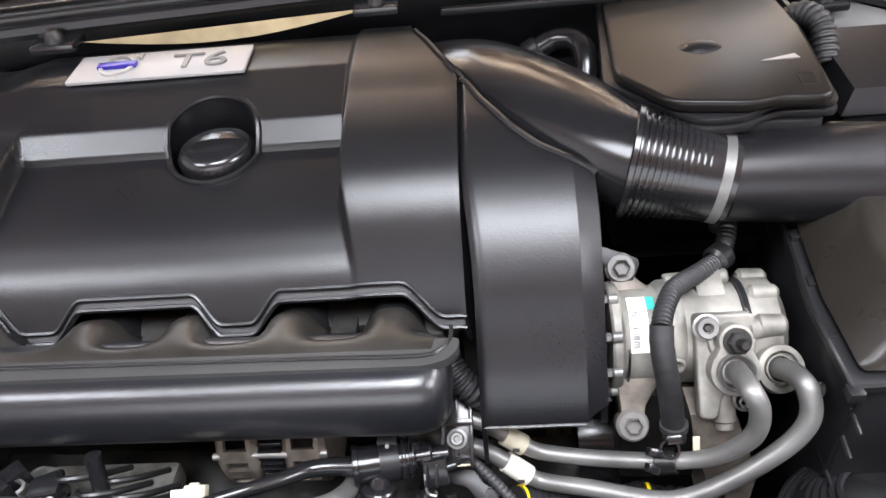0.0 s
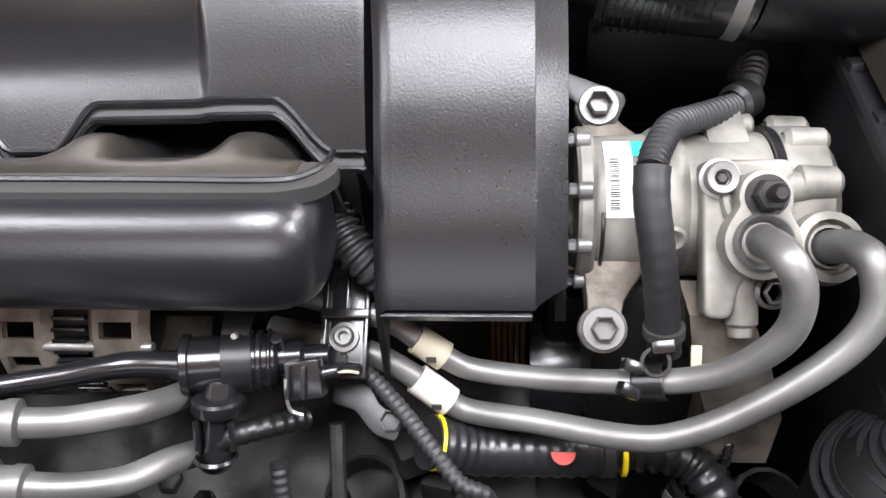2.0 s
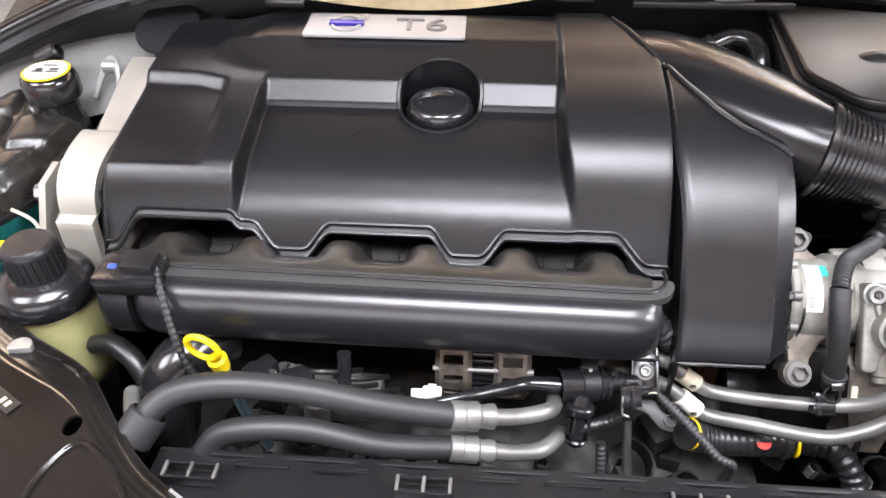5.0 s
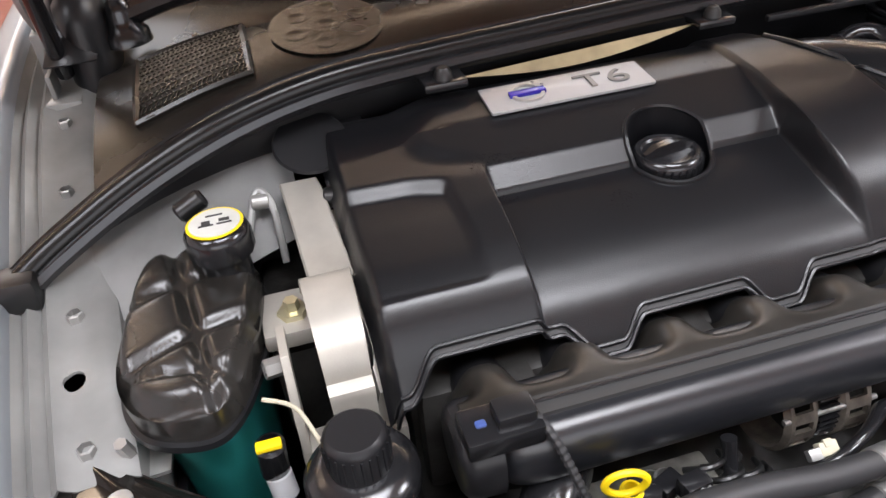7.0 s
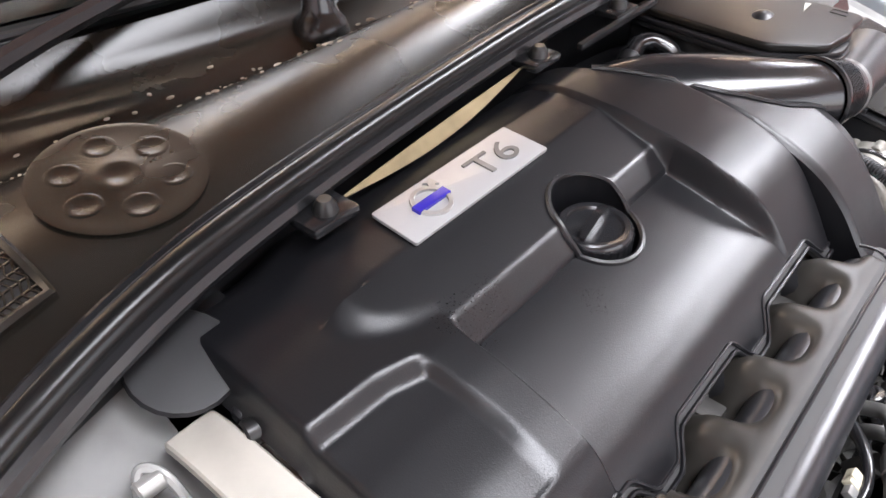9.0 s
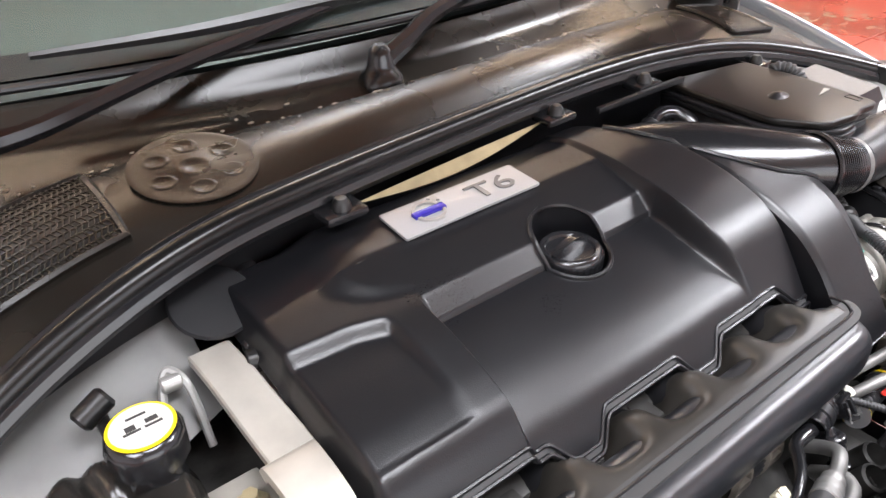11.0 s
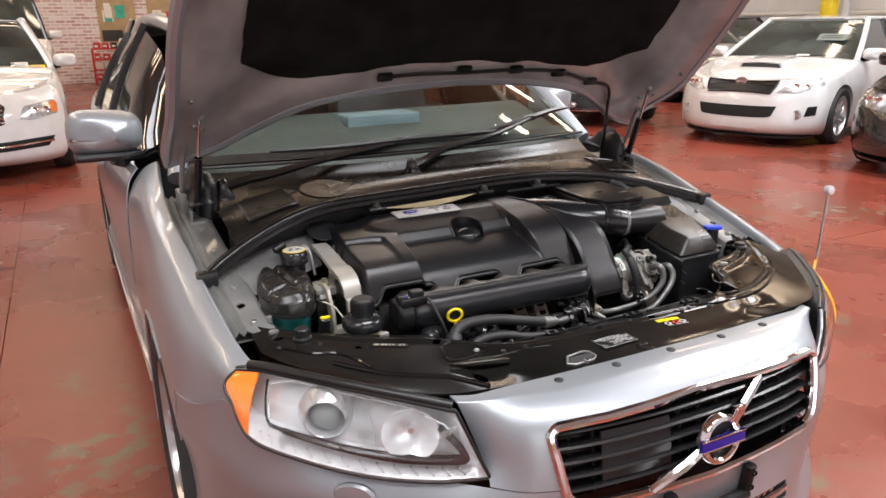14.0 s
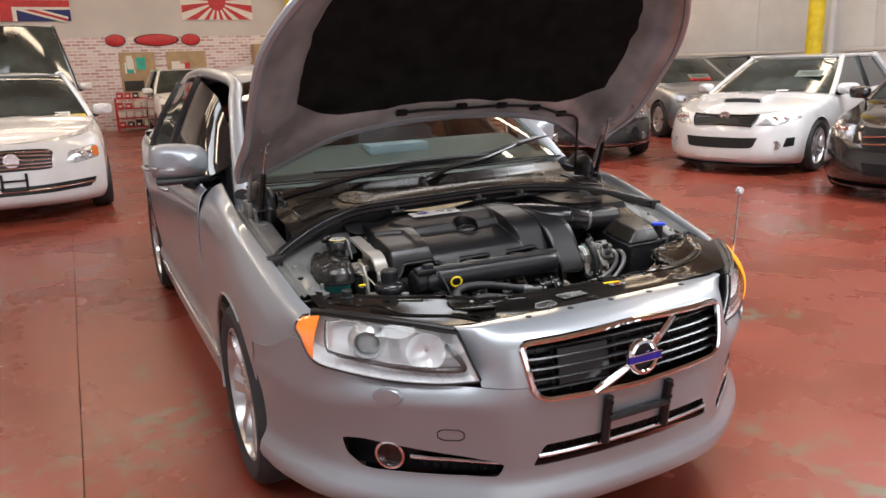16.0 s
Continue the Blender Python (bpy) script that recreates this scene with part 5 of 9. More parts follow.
badge = thing("engine_badge", "satin silver model badge with emblem on engine cover", "badge", (-0.192, 0.835, 0.936))
bz = (cover_z(-0.19, 0.862) - cover_z(-0.19, 0.808)) / 0.054
bp = Matrix.Translation((-0.192, 0.8355, cover_z(-0.19, 0.8355) + 0.0015)) @ Matrix.Rotation(math.atan(bz), 4, "X")
part("plate", prism(rounded([(-0.096, -0.0265), (0.094, -0.0265), (0.0935, 0.0265), (-0.0945, 0.0265)], 0.003), 0.0, 0.0035, 0.0008, bp), BADGE, badge)
part("lettering", words("T6", 0.050, 0.0012, bp @ Matrix.Translation((0.042, -0.001, 0.0042)) @ Matrix.Diagonal((1.15, 0.78, 1, 1))), PIPE, badge, "raised chrome letters")
part("emblem_ring", lathe([(0.0150, 0.003), (0.0152, 0.0062), (0.0190, 0.0062), (0.0195, 0.003)], bp @ Matrix.Translation((-0.047, 0.0, 0)), 32), STEEL, badge)
part("emblem_band", box((-0.0205, -0.0048, 0.003), (0.0205, 0.0048, 0.0072), 0.0006, bp @ Matrix.Translation((-0.047, 0.0, 0))), BLUE, badge)
part("emblem_arrow", prism([(0.012, 0.012), (0.016, 0.008), (0.020, 0.013), (0.023, 0.011), (0.023, 0.022), (0.012, 0.021), (0.015, 0.018)], 0.003, 0.006, 0, bp @ Matrix.Translation((-0.047, 0.0, 0))), STEEL, badge)

belt_cover = thing("timing_belt_cover", "black grained plastic belt cover curving down", "engine cover", (0.17, 0.60, 0.72))
bl_prof = spline([0.503, 0.507, 0.523, 0.547, 0.572, 0.603, 0.638, 0.68, 0.71, 0.75, 0.78], [0.748, 0.761, 0.788, 0.817, 0.850, 0.880, 0.901, 0.917, 0.9255, 0.932, 0.936])
FOLD = 0.2130


def belt_right(y):
    return float(np.interp(y, [0.518, 0.645, 0.657, 0.671, 0.694, 0.730, 0.766, 0.776], [0.231, 0.231, 0.208, 0.185, 0.162, 0.138, 0.1200, 0.1197]))


def belt_at(u, v):
    y = 0.504 + 0.270 * v
    x0 = 0.1255 - 0.0065 * smooth(0.57, 0.66, y)
    x1 = max(belt_right(y), x0 + 0.001)
    if u <= 0.8 and x1 > FOLD:
        x = x0 + (FOLD - x0) * u / 0.8
    elif x1 > FOLD:
        x = FOLD + (x1 - FOLD) * (u - 0.8) / 0.2
    else:
        x = x0 + (x1 - x0) * u
    over = max(x - FOLD, 0.0) / 0.018
    y += 0.0128 * over * smooth(0.06, 0.0, v)
    z = bl_prof(y) - over * (0.004 + 0.016 * smooth(0.62, 0.528, y)) - 0.006 * smooth(x0 + 0.005, x0, x)
    return Vector((x, y, z))


part("shell", sheet(belt_at, [0, 0.02, 0.05, 0.1] + list(np.linspace(0.18, 0.78, 12)) + [0.795, 0.80, 0.805, 0.83, 0.87, 0.90, 0.93, 0.96, 0.98, 1.0], np.linspace(0, 1, 70), 0.004), COVER, belt_cover, sharp=50)
part("side_wall", loft([[belt_at(1, v) + Vector((-0.001, 0, 0)), belt_at(1, v) + Vector((0.0, 0, -min(0.055, max(0.004, belt_at(1, v).z - 0.733)))), belt_at(1, v) + Vector((-0.006, 0, -min(0.055, max(0.004, belt_at(1, v).z - 0.733)))), belt_at(1, v) + Vector((-0.006, 0, -0.002))] for v in np.linspace(0, 0.57, 24)]), COVER, belt_cover)
part("edge_bead", tube([belt_at(1, v) + Vector((0.001, 0.001, 0.001)) for v in np.linspace(0.515, 1, 40)] + [Vector((x, y, cover_z(0.06, y) + 0.001)) for x, y in ((0.1123, 0.782), (0.100, 0.805), (0.089, 0.831), (0.073, 0.864))], 0.0030, 6, 1, False), COVER, belt_cover)
part("left_wall", loft([[belt_at(0, v), belt_at(0, v) + Vector((0, 0, -0.05)), belt_at(0, v) + Vector((0.004, 0, -0.05)), belt_at(0, v) + Vector((0.004, 0, -0.003))] for v in np.linspace(0, 0.98, 30)]), COVER, belt_cover)
part("bottom_wall", loft([[(x, 0.5042, 0.748), (x, 0.508, 0.741), (x, 0.514, 0.741), (x, 0.512, 0.752)] for x in np.linspace(0.127, 0.2115, 8)]), COVER, belt_cover)

block = thing("engine_block", "dark oily engine block under the cover", "engine", (-0.15, 0.70, 0.24))
part("block", box((-0.45, 0.60, 0.25), (0.20, 0.88, 0.79), 0.02), DARKMETAL, block)
# pale castings coloured near-black here, for the shade between the runners
part("cylinder_head", box((-0.44, 0.585, 0.66), (0.11, 0.88, 0.795), 0.012), DARKMETAL, block)
for x in (-0.345, -0.255, -0.165, -0.08, 0.008, 0.085):
    part("rib", box((x - 0.012, 0.568, 0.740), (x + 0.012, 0.60, 0.797), 0.004), DARKMETAL, block)
part("sump", box((-0.40, 0.45, 0.25), (0.26, 0.62, 0.56), 0.03), DARKMETAL, block)
part("front_casting", sheet(lambda u, v: (-0.40 + 0.62 * u, 0.60 - 0.14 * v, 0.60 - 0.06 * v + 0.012 * math.sin(u * 40) * math.sin(v * 9)), np.linspace(0, 1, 50), np.linspace(0, 1, 14), 0.006), DARKMETAL, block)
random.seed(3)
for i in range(34):
    x, y = random.uniform(-0.36, 0.36), random.uniform(0.43, 0.53)
    z = random.uniform(0.55, 0.62)
    q = random.random()
    if q < 0.4:
        part("bolt", rod((x, y, z), (x, y - 0.004, z + 0.02), random.uniform(0.006, 0.012), seg=6, edge=0.001), STEEL if q < 0.15 else DARKMETAL, block)
    elif q < 0.75:
        part("boss", rod((x, y + 0.02, z - 0.03), (x, y, z + 0.01), random.uniform(0.014, 0.028), seg=14, edge=0.003), DARKMETAL, block)
    else:
        part("lug", moved(box((-0.02, -0.012, -0.012), (0.02, 0.012, 0.012), 0.004), Matrix.Translation((x, y, z)) @ Matrix.Rotation(random.random() * 3, 4, "Z")), DARKMETAL, block)

# intake manifold
mani = thing("intake_manifold", "black plastic intake manifold with round plenum tube", "intake manifold", (-0.16, 0.50, 0.74))


def plenum(x, k=1.0, grow=0.0):
    cy, cz = 0.518, 0.797 - (x + 0.15) * 0.010
    ry, rz = (0.040 + grow) * k, (0.037 + grow) * k
    return [Vector((x, cy + math.copysign(abs(math.cos(a)) ** 0.78, math.cos(a)) * ry, min(cz + math.copysign(abs(math.sin(a)) ** 0.78, math.sin(a)) * rz, cz + 0.0330))) for a in np.linspace(0, 2 * math.pi, 32, endpoint=False)]


ends = [(0.0, 0.40), (0.002, 0.62), (0.006, 0.78), (0.013, 0.90), (0.022, 0.97), (0.034, 1.0)]
part("plenum", loft([plenum(-0.400 + d, k) for d, k in ends] + [plenum(x) for x in np.linspace(-0.35, 0.06, 20)] + [plenum(0.104 - d, k) for d, k in ends[::-1]]), PLENUM, mani)
groove = rounded([(-0.418, 0.502), (0.078, 0.502), (0.096, 0.508), (0.104, 0.520), (0.104, 0.530), (-0.418, 0.530)], 0.008, 5)
# solid near-black strip: the darkness of the groove put into colour
part("joint_gap", prism(groove, 0.8240, 0.8325, 0.0, Matrix.Rotation(radians(0.6), 4, "Y")), INKGAP, mani)
part("joint_lip", tube([(-0.42, 0.5155, 0.8375), (-0.2, 0.5140, 0.8355), (0.0, 0.5125, 0.8335), (0.080, 0.5115, 0.8325), (0.099, 0.5185, 0.832), (0.106, 0.532, 0.831), (0.106, 0.545, 0.829)], 0.0019, 6, 5), COVER, mani)
deck_top = spline([0.515, 0.530, 0.545, 0.560, 0.572, 0.585, 0.600, 0.640], [0.8335, 0.8350, 0.8345, 0.8330, 0.8285, 0.8170, 0.8020, 0.7700])


def deck_at(x, y):
    """The manifold's deck, which parts into six runners towards the head."""
    between = 0.5 - 0.5 * math.cos(2 * math.pi * (x + 0.383) / 0.0874)
    z = deck_top(y) - (x + 0.15) * 0.010 - 0.046 * between ** 1.5 * smooth(0.530, 0.562, y)
    z -= 0.012 * smooth(0.092, 0.106, x)
    lip = lip_y(x)
    if y > lip - 0.012:
        z = min(z, cover_z(x, max(y, lip)) - 0.014)
    return (x, y, z)


part("deck", sheet(deck_at, np.linspace(-0.418, 0.106, 110), np.linspace(0.515, 0.64, 26), 0.003), BROWN, mani)
for i in range(6):
    x = -0.383 + i * 0.0874
    part("runner", tube([(x, 0.500, 0.785), (x, 0.540, 0.795), (x, 0.580, 0.789), (x, 0.620, 0.772), (x, 0.66, 0.750)], lambda t: 0.0280 - 0.001 * t, 22, 6), MATTE, mani)

part("end_cap", loft([plenum(-0.430 + d, k, 0.002) for d, k in ((0.0, 0.72), (0.004, 0.86), (0.012, 0.93), (0.034, 0.94))]), PLASTIC, mani)
sensor = part("sensor_block", box((-0.425, 0.482, 0.826), (-0.362, 0.520, 0.846), 0.004), GLOSSY, mani, "black sensor plug")
part("plug", box((-0.398, 0.490, 0.844), (-0.366, 0.514, 0.856), 0.003), PLASTIC, sensor)
part("latch", box((-0.414, 0.497, 0.844), (-0.405, 0.504, 0.848), 0.002), mat("dull_blue_latch", (0.03, 0.06, 0.20), 0.4), sensor)
part("stub", rod((-0.195, 0.480, 0.765), (-0.195, 0.462, 0.715), 0.007, seg=12), GLOSSY, mani)
part("stub_collar", rod((-0.195, 0.466, 0.727), (-0.195, 0.458, 0.705), 0.011, seg=14, edge=0.002), STEEL, mani)

dip = thing("oil_dipstick", "yellow ring-pull oil dipstick in front of manifold", "dipstick", (-0.312, 0.455, 0.62))
rm = Matrix.Translation((-0.314, 0.444, 0.803)) @ Vector((0, 0, 1)).rotation_difference(Vector((-0.22, -0.96, -0.10))).to_matrix().to_4x4() @ Matrix.Diagonal((1.12, 1.05, 1, 1))
part("ring", lathe([(0.0122, -0.002), (0.0140, -0.003), (0.0165, -0.002), (0.0175, 0.0), (0.0165, 0.002), (0.0140, 0.003), (0.0122, 0.002), (0.0116, 0.0), (0.0122, -0.002)], rm, 30), YELLOW, dip)
part("cap", rod((-0.306, 0.447, 0.788), (-0.304, 0.450, 0.768), 0.0095, 0.008, 18, 0.003), YELLOW, dip)
part("guide_tube", tube([(-0.304, 0.450, 0.770), (-0.300, 0.452, 0.74), (-0.300, 0.46, 0.69), (-0.29, 0.47, 0.62)], 0.0055, 10), mat("blue_grey_tube", (0.10, 0.16, 0.18), 0.4), dip)
part("loom", tube([(-0.368, 0.500, 0.846), (-0.358, 0.480, 0.834), (-0.346, 0.458, 0.800), (-0.336, 0.448, 0.770), (-0.325, 0.452, 0.73)], 0.0042, 8, 6, ridges=(0.006, 0.18)), HOSE, dip)

# intake duct and air box
duct = thing("air_intake_duct", "glossy black curved air intake duct", "air duct", (0.2, 0.76, 0.84))
drings = []
for p, ra, rb, ang in (((0.045, 0.893, 0.893), 0.022, 0.012, -20), ((0.090, 0.873, 0.900), 0.034, 0.024, -28), ((0.130, 0.840, 0.903), 0.046, 0.033, -38), ((0.168, 0.798, 0.902), 0.054, 0.038, -46), ((0.203, 0.755, 0.899), 0.056, 0.041, -48), ((0.232, 0.718, 0.896), 0.053, 0.043, -44), ((0.252, 0.689, 0.894), 0.047, 0.044, -34), ((0.266, 0.671, 0.892), 0.0445, 0.0445, -18)):
    w = Vector((math.cos(radians(ang)), math.sin(radians(ang)), -0.10)).normalized()
    side = w.cross(Vector((0, 0, 1))).normalized()
    up = side.cross(w)
    drings.append([Vector(p) + side * ra * math.cos(a) + up * rb * math.sin(a) for a in np.linspace(0, 2 * math.pi, 32, endpoint=False)])
cols = list(zip(*[[v for v in r] for r in drings]))
dense = [catmull(c, 6) for c in cols]
part("duct", loft([[d[i] for d in dense] for i in range(len(dense[0]))]), GLOSSY, duct)
ax0, ax1 = Vector((0.265, 0.671, 0.892)), Vector((0.336, 0.655, 0.880))
L = (ax1 - ax0).length
prof = [(0.046, 0.0)]
for i in range(12):
    z0, ro = 0.002 + i * (L - 0.012) / 12, 0.0485 - 0.0085 * i / 11
    prof += [(ro, z0), (ro, z0 + 0.0014), (ro - 0.010, z0 + 0.0025), (ro - 0.010, z0 + 0.0041)]
prof += [(0.0365, L - 0.008), (0.0372, L + 0.010)]
part("bellows", lathe(prof, axis(ax0, ax1), 40), GLOSSY, duct, "ribbed rubber bellows")
part("flange", lathe([(0.047, -0.004), (0.0505, -0.003), (0.0505, 0.001), (0.047, 0.002)], axis(ax0, ax1), 40), GLOSSY, duct)
clamp = part("hose_clamp", lathe([(0.0375, L - 0.004), (0.0386, L - 0.004), (0.0386, L + 0.005), (0.0375, L + 0.005)], axis(ax0, ax1), 40), PIPE, duct, "steel worm-drive hose clamp")
part("clamp_screw", join(rod((0.326, 0.668, 0.918), (0.344, 0.680, 0.917), 0.0042, seg=12, edge=0.001), rod((0.341, 0.678, 0.917), (0.347, 0.682, 0.917), 0.0064, seg=6, edge=0.001)), PIPE, clamp)
for k in range(9):
    a = radians(-60 + 15 * k)
    part("clamp_slot", moved(box((-0.0004, -0.0018, -0.0028), (0.0006, 0.0018, 0.0028), 0), axis(ax0, ax1) @ Matrix.Rotation(a, 4, "Z") @ Matrix.Translation((0.0388, 0, L + 0.0005))), INKGAP, clamp)

airbox = thing("air_filter_box", "black plastic air filter box with sloping lid", "air filter box", (0.5, 0.58, 0.30))


def ringz(pts):
    return [Vector(p) for p in pts]


lid_top = [(0.437, 0.702, 0.904), (0.556, 0.692, 0.900), (0.556, 0.600, 0.874), (0.540, 0.516, 0.850), (0.456, 0.517, 0.850), (0.437, 0.580, 0.868)]
lid_low = [(0.404, 0.715, 0.852), (0.588, 0.708, 0.850), (0.572, 0.560, 0.822), (0.549, 0.494, 0.812), (0.404, 0.490, 0.811), (0.397, 0.560, 0.824)]
rim_out = [(x + (x - 0.49) * 0.06, y + (y - 0.59) * 0.05, z - 0.004) for x, y, z in lid_low]
base = [(0.400, 0.715, 0.55), (0.60, 0.71, 0.55), (0.61, 0.54, 0.50), (0.585, 0.47, 0.50), (0.415, 0.47, 0.50), (0.405, 0.56, 0.52)]
part("lid", bevel(loft([lid_low, lid_top]), 0.008, 3), COWL, airbox)
part("rim", bevel(loft([[(x, y, z - 0.010) for x, y, z in rim_out], rim_out]), 0.002, 1), PLASTIC, airbox)
part("body", bevel(loft([base, [(x, y, z - 0.012) for x, y, z in lid_low]]), 0.006, 2), PLASTIC, airbox)
for i in range(9):
    y = 0.485 + i * 0.024
    zt = float(np.interp(y, [0.458, 0.56, 0.722], [0.795, 0.818, 0.852]))
    part("rib", tube([(0.409, y, zt), (0.406, y + 0.004, zt - 0.08), (0.407, y + 0.008, zt - 0.22)], 0.0016, 5, 2), PLASTIC, airbox)
    if i % 2 == 0:
        part("clip", box((0.396, y - 0.006, zt - 0.006), (0.408, y + 0.006, zt + 0.004), 0.002), PLASTIC, airbox)
for z0 in (0.80, 0.77, 0.72):
    part("long_rib", tube([(0.408, 0.47, z0 - 0.03), (0.405, 0.58, z0), (0.404, 0.71, z0 + 0.03)], 0.0018, 5, 3), PLASTIC, airbox)
part("outlet", lathe([(0.0365, 0.0), (0.0375, 0.07), (0.040, 0.10), (0.043, 0.125)], axis((0.338, 0.655, 0.8795), (0.46, 0.660, 0.873)), 36), COVER, airbox)

ecu = thing("control_unit_box", "black plastic control unit box with pressed lid", "electronics box", (0.37, 0.77, 0.85))
lidp = [(0.272, 0.918), (0.440, 0.888), (0.442, 0.80), (0.424, 0.668), (0.380, 0.672), (0.360, 0.666), (0.296, 0.676), (0.258, 0.735)]
rimp = [(0.268, 0.922), (0.446, 0.892), (0.448, 0.80), (0.434, 0.676), (0.384, 0.680), (0.352, 0.660), (0.318, 0.660), (0.294, 0.682), (0.250, 0.735)]
part("box", prism(rounded([(x, y + 0.006) for x, y in lidp], 0.012), 0.84, 0.9195, 0.003), PLASTIC, ecu)
part("lid_step", prism(rounded([(x, y + 0.003) for x, y in rimp], 0.010), 0.9275, 0.9335, 0.0015), MATTE, ecu)
part("lid_rim", prism(rounded(rimp, 0.010), 0.920, 0.927, 0.002), PLASTIC, ecu)
part("lid", prism(rounded(lidp, 0.014), 0.9340, 0.945, 0.004, seg=3), mat("dark_box_lid", (0.007, 0.0062, 0.0055), 0.30, var=0.25, spec=0.22, grain=0.1, gscale=500), ecu)
part("button", lathe([(0.0, 0.0055), (0.006, 0.005), (0.013, 0.002), (0.016, 0.0)], Matrix.Translation((0.342, 0.772, 0.945)) @ Matrix.Diagonal((1.2, 0.8, 1, 1)), 24), COVER, ecu)
part("arrow_mark", prism([(0.385, 0.735), (0.416, 0.744), (0.418, 0.736)], 0.9448, 0.9462), STEEL, ecu)
part("square_mark", ribbon([Vector(p) for p in ((0.404, 0.688, 0.9452), (0.417, 0.688, 0.9452), (0.419, 0.708, 0.9452), (0.406, 0.709, 0.9452))], 0.0007, seg=4), PLASTIC, ecu)
part("loom", tube([(0.443, 0.845, 0.930), (0.455, 0.838, 0.942), (0.466, 0.815, 0.938), (0.468, 0.79, 0.91)], 0.012, 12, 6, ridges=(0.006, 0.15)), HOSE, ecu)
box2 = thing("fuse_box", "black plastic fuse box beside the air filter", "fuse box", (0.57, 0.78, 0.80))
part("body", box((0.462, 0.722, 0.80), (0.580, 0.84, 0.893), 0.004), PLASTIC, box2)
part("lid", loft([[(0.459, 0.720, 0.893), (0.583, 0.720, 0.893), (0.583, 0.843, 0.893), (0.459, 0.843, 0.893)], [(0.469, 0.729, 0.915), (0.573, 0.729, 0.915), (0.573, 0.834, 0.925), (0.469, 0.834, 0.925)]]), COVER, box2)
part("strap", box((0.449, 0.85, 0.925), (0.454, 0.90, 0.94), 0.001), PLASTIC, box2)
pipe0 = thing("breather_hose", "black elbow breather hose behind the duct", "hose", (0.24, 0.83, 0.85))
part("elbow", tube([(0.200, 0.878, 0.905), (0.222, 0.880, 0.914), (0.242, 0.868, 0.915), (0.249, 0.845, 0.905), (0.246, 0.822, 0.880)], 0.0125, 14), GLOSSY, pipe0)
part("neck", rod((0.188, 0.876, 0.899), (0.203, 0.879, 0.907), 0.015, seg=16, edge=0.002), PLASTIC, pipe0)
part("brace", box((0.10, 0.893, 0.945), (0.29, 0.901, 0.953), 0.002), PLASTIC, pipe0)
cool_pipe = thing("washer_filler", "blue washer fluid filler cap by the wing", "filler cap", (0.655, 0.60, 0.80))
part("cap", prism(rounded([(-0.026, -0.014), (0.026, -0.014), (0.026, 0.014), (-0.026, 0.014)], 0.010), 0.0, 0.010, 0.003, Matrix.Translation((0.648, 0.612, 0.829)) @ Matrix.Rotation(radians(-35), 4, "Z")), mat("blue_cap", (0.02, 0.06, 0.55), 0.35), cool_pipe)
part("neck", rod((0.648, 0.612, 0.76), (0.648, 0.612, 0.8295), 0.017, seg=18), PLASTIC, cool_pipe)

# compressor
comp = thing("compressor", "cast aluminium air conditioning compressor with two pipes", "compressor", (0.32, 0.57, 0.60))
c0, c1 = Vector((0.240, 0.5905, 0.761)), Vector((0.392, 0.5905, 0.761))
CB = axis(c0, c1) @ Matrix.Diagonal((1.05, 1.05, 1, 1))
part("front_flange", lathe([(0.020, -0.002), (0.0450, -0.002), (0.0465, 0.0), (0.0465, 0.006), (0.0450, 0.008), (0.020, 0.008)], CB, 48), CAST, comp)
part("body", lathe([(0.020, 0.008), (0.0400, 0.008), (0.0412, 0.010), (0.0415, 0.040), (0.0440, 0.043), (0.0455, 0.046), (0.0455, 0.054), (0.0440, 0.057), (0.0415, 0.060), (0.0418, 0.107), (0.020, 0.109)], CB, 48), CAST, comp)
part("seam_ring", lathe([(0.0400, 0.1075), (0.0452, 0.1075), (0.0456, 0.1095), (0.0452, 0.1125), (0.0400, 0.1125)], CB, 40), GLOSSY, comp)
part("rear_head", lathe([(0.020, 0.1128), (0.0440, 0.1128), (0.0452, 0.115), (0.0450, 0.128), (0.0446, 0.136), (0.036, 0.143), (0.020, 0.146)], CB, 40), CAST, comp)
for a, r0 in ((52, 0.009), (92, 0.008), (130, 0.010), (-5, 0.010)):
    k = Vector((0.0, math.cos(radians(a)) * 0.0452, math.sin(radians(a)) * 0.0452))
    part("head_boss", rod(c0 + k + Vector((0.114, 0, 0)), c0 + k + Vector((0.139, 0, 0)), r0, r0 * 0.9, 16, 0.003), CAST, comp)
part("pulley", lathe([(0.020, -0.020), (0.044, -0.020), (0.046, -0.017), (0.042, -0.013), (0.030, -0.010)], CB, 40), RUBBER, comp)
part("lower_casing", box((0.250, 0.545, 0.60), (0.350, 0.615, 0.730), 0.014), DARKMETAL, comp)
part("lower_casting", loft([[(x0, y, z), (x1, y, z), (x1, y + 0.03, z), (x0, y + 0.03, z)] for y, z, x0, x1 in ((0.520, 0.735, 0.300, 0.334), (0.512, 0.700, 0.306, 0.350), (0.506, 0.664, 0.318, 0.362), (0.506, 0.620, 0.318, 0.362))]), ALTERN, comp)
part("wire_band", tube([c0 + Vector((0.012, math.cos(radians(a)) * 0.0446, math.sin(radians(a)) * 0.0446)) for a in range(150, 236, 6)], 0.0012, 6, 2), GLOSSY, comp)
part("band_line", tube([c0 + Vector((x, math.cos(radians(200)) * 0.0446, math.sin(radians(200)) * 0.0446)) for x in (-0.006, 0.010, 0.036)], 0.0013, 6, 3), GLOSSY, comp)
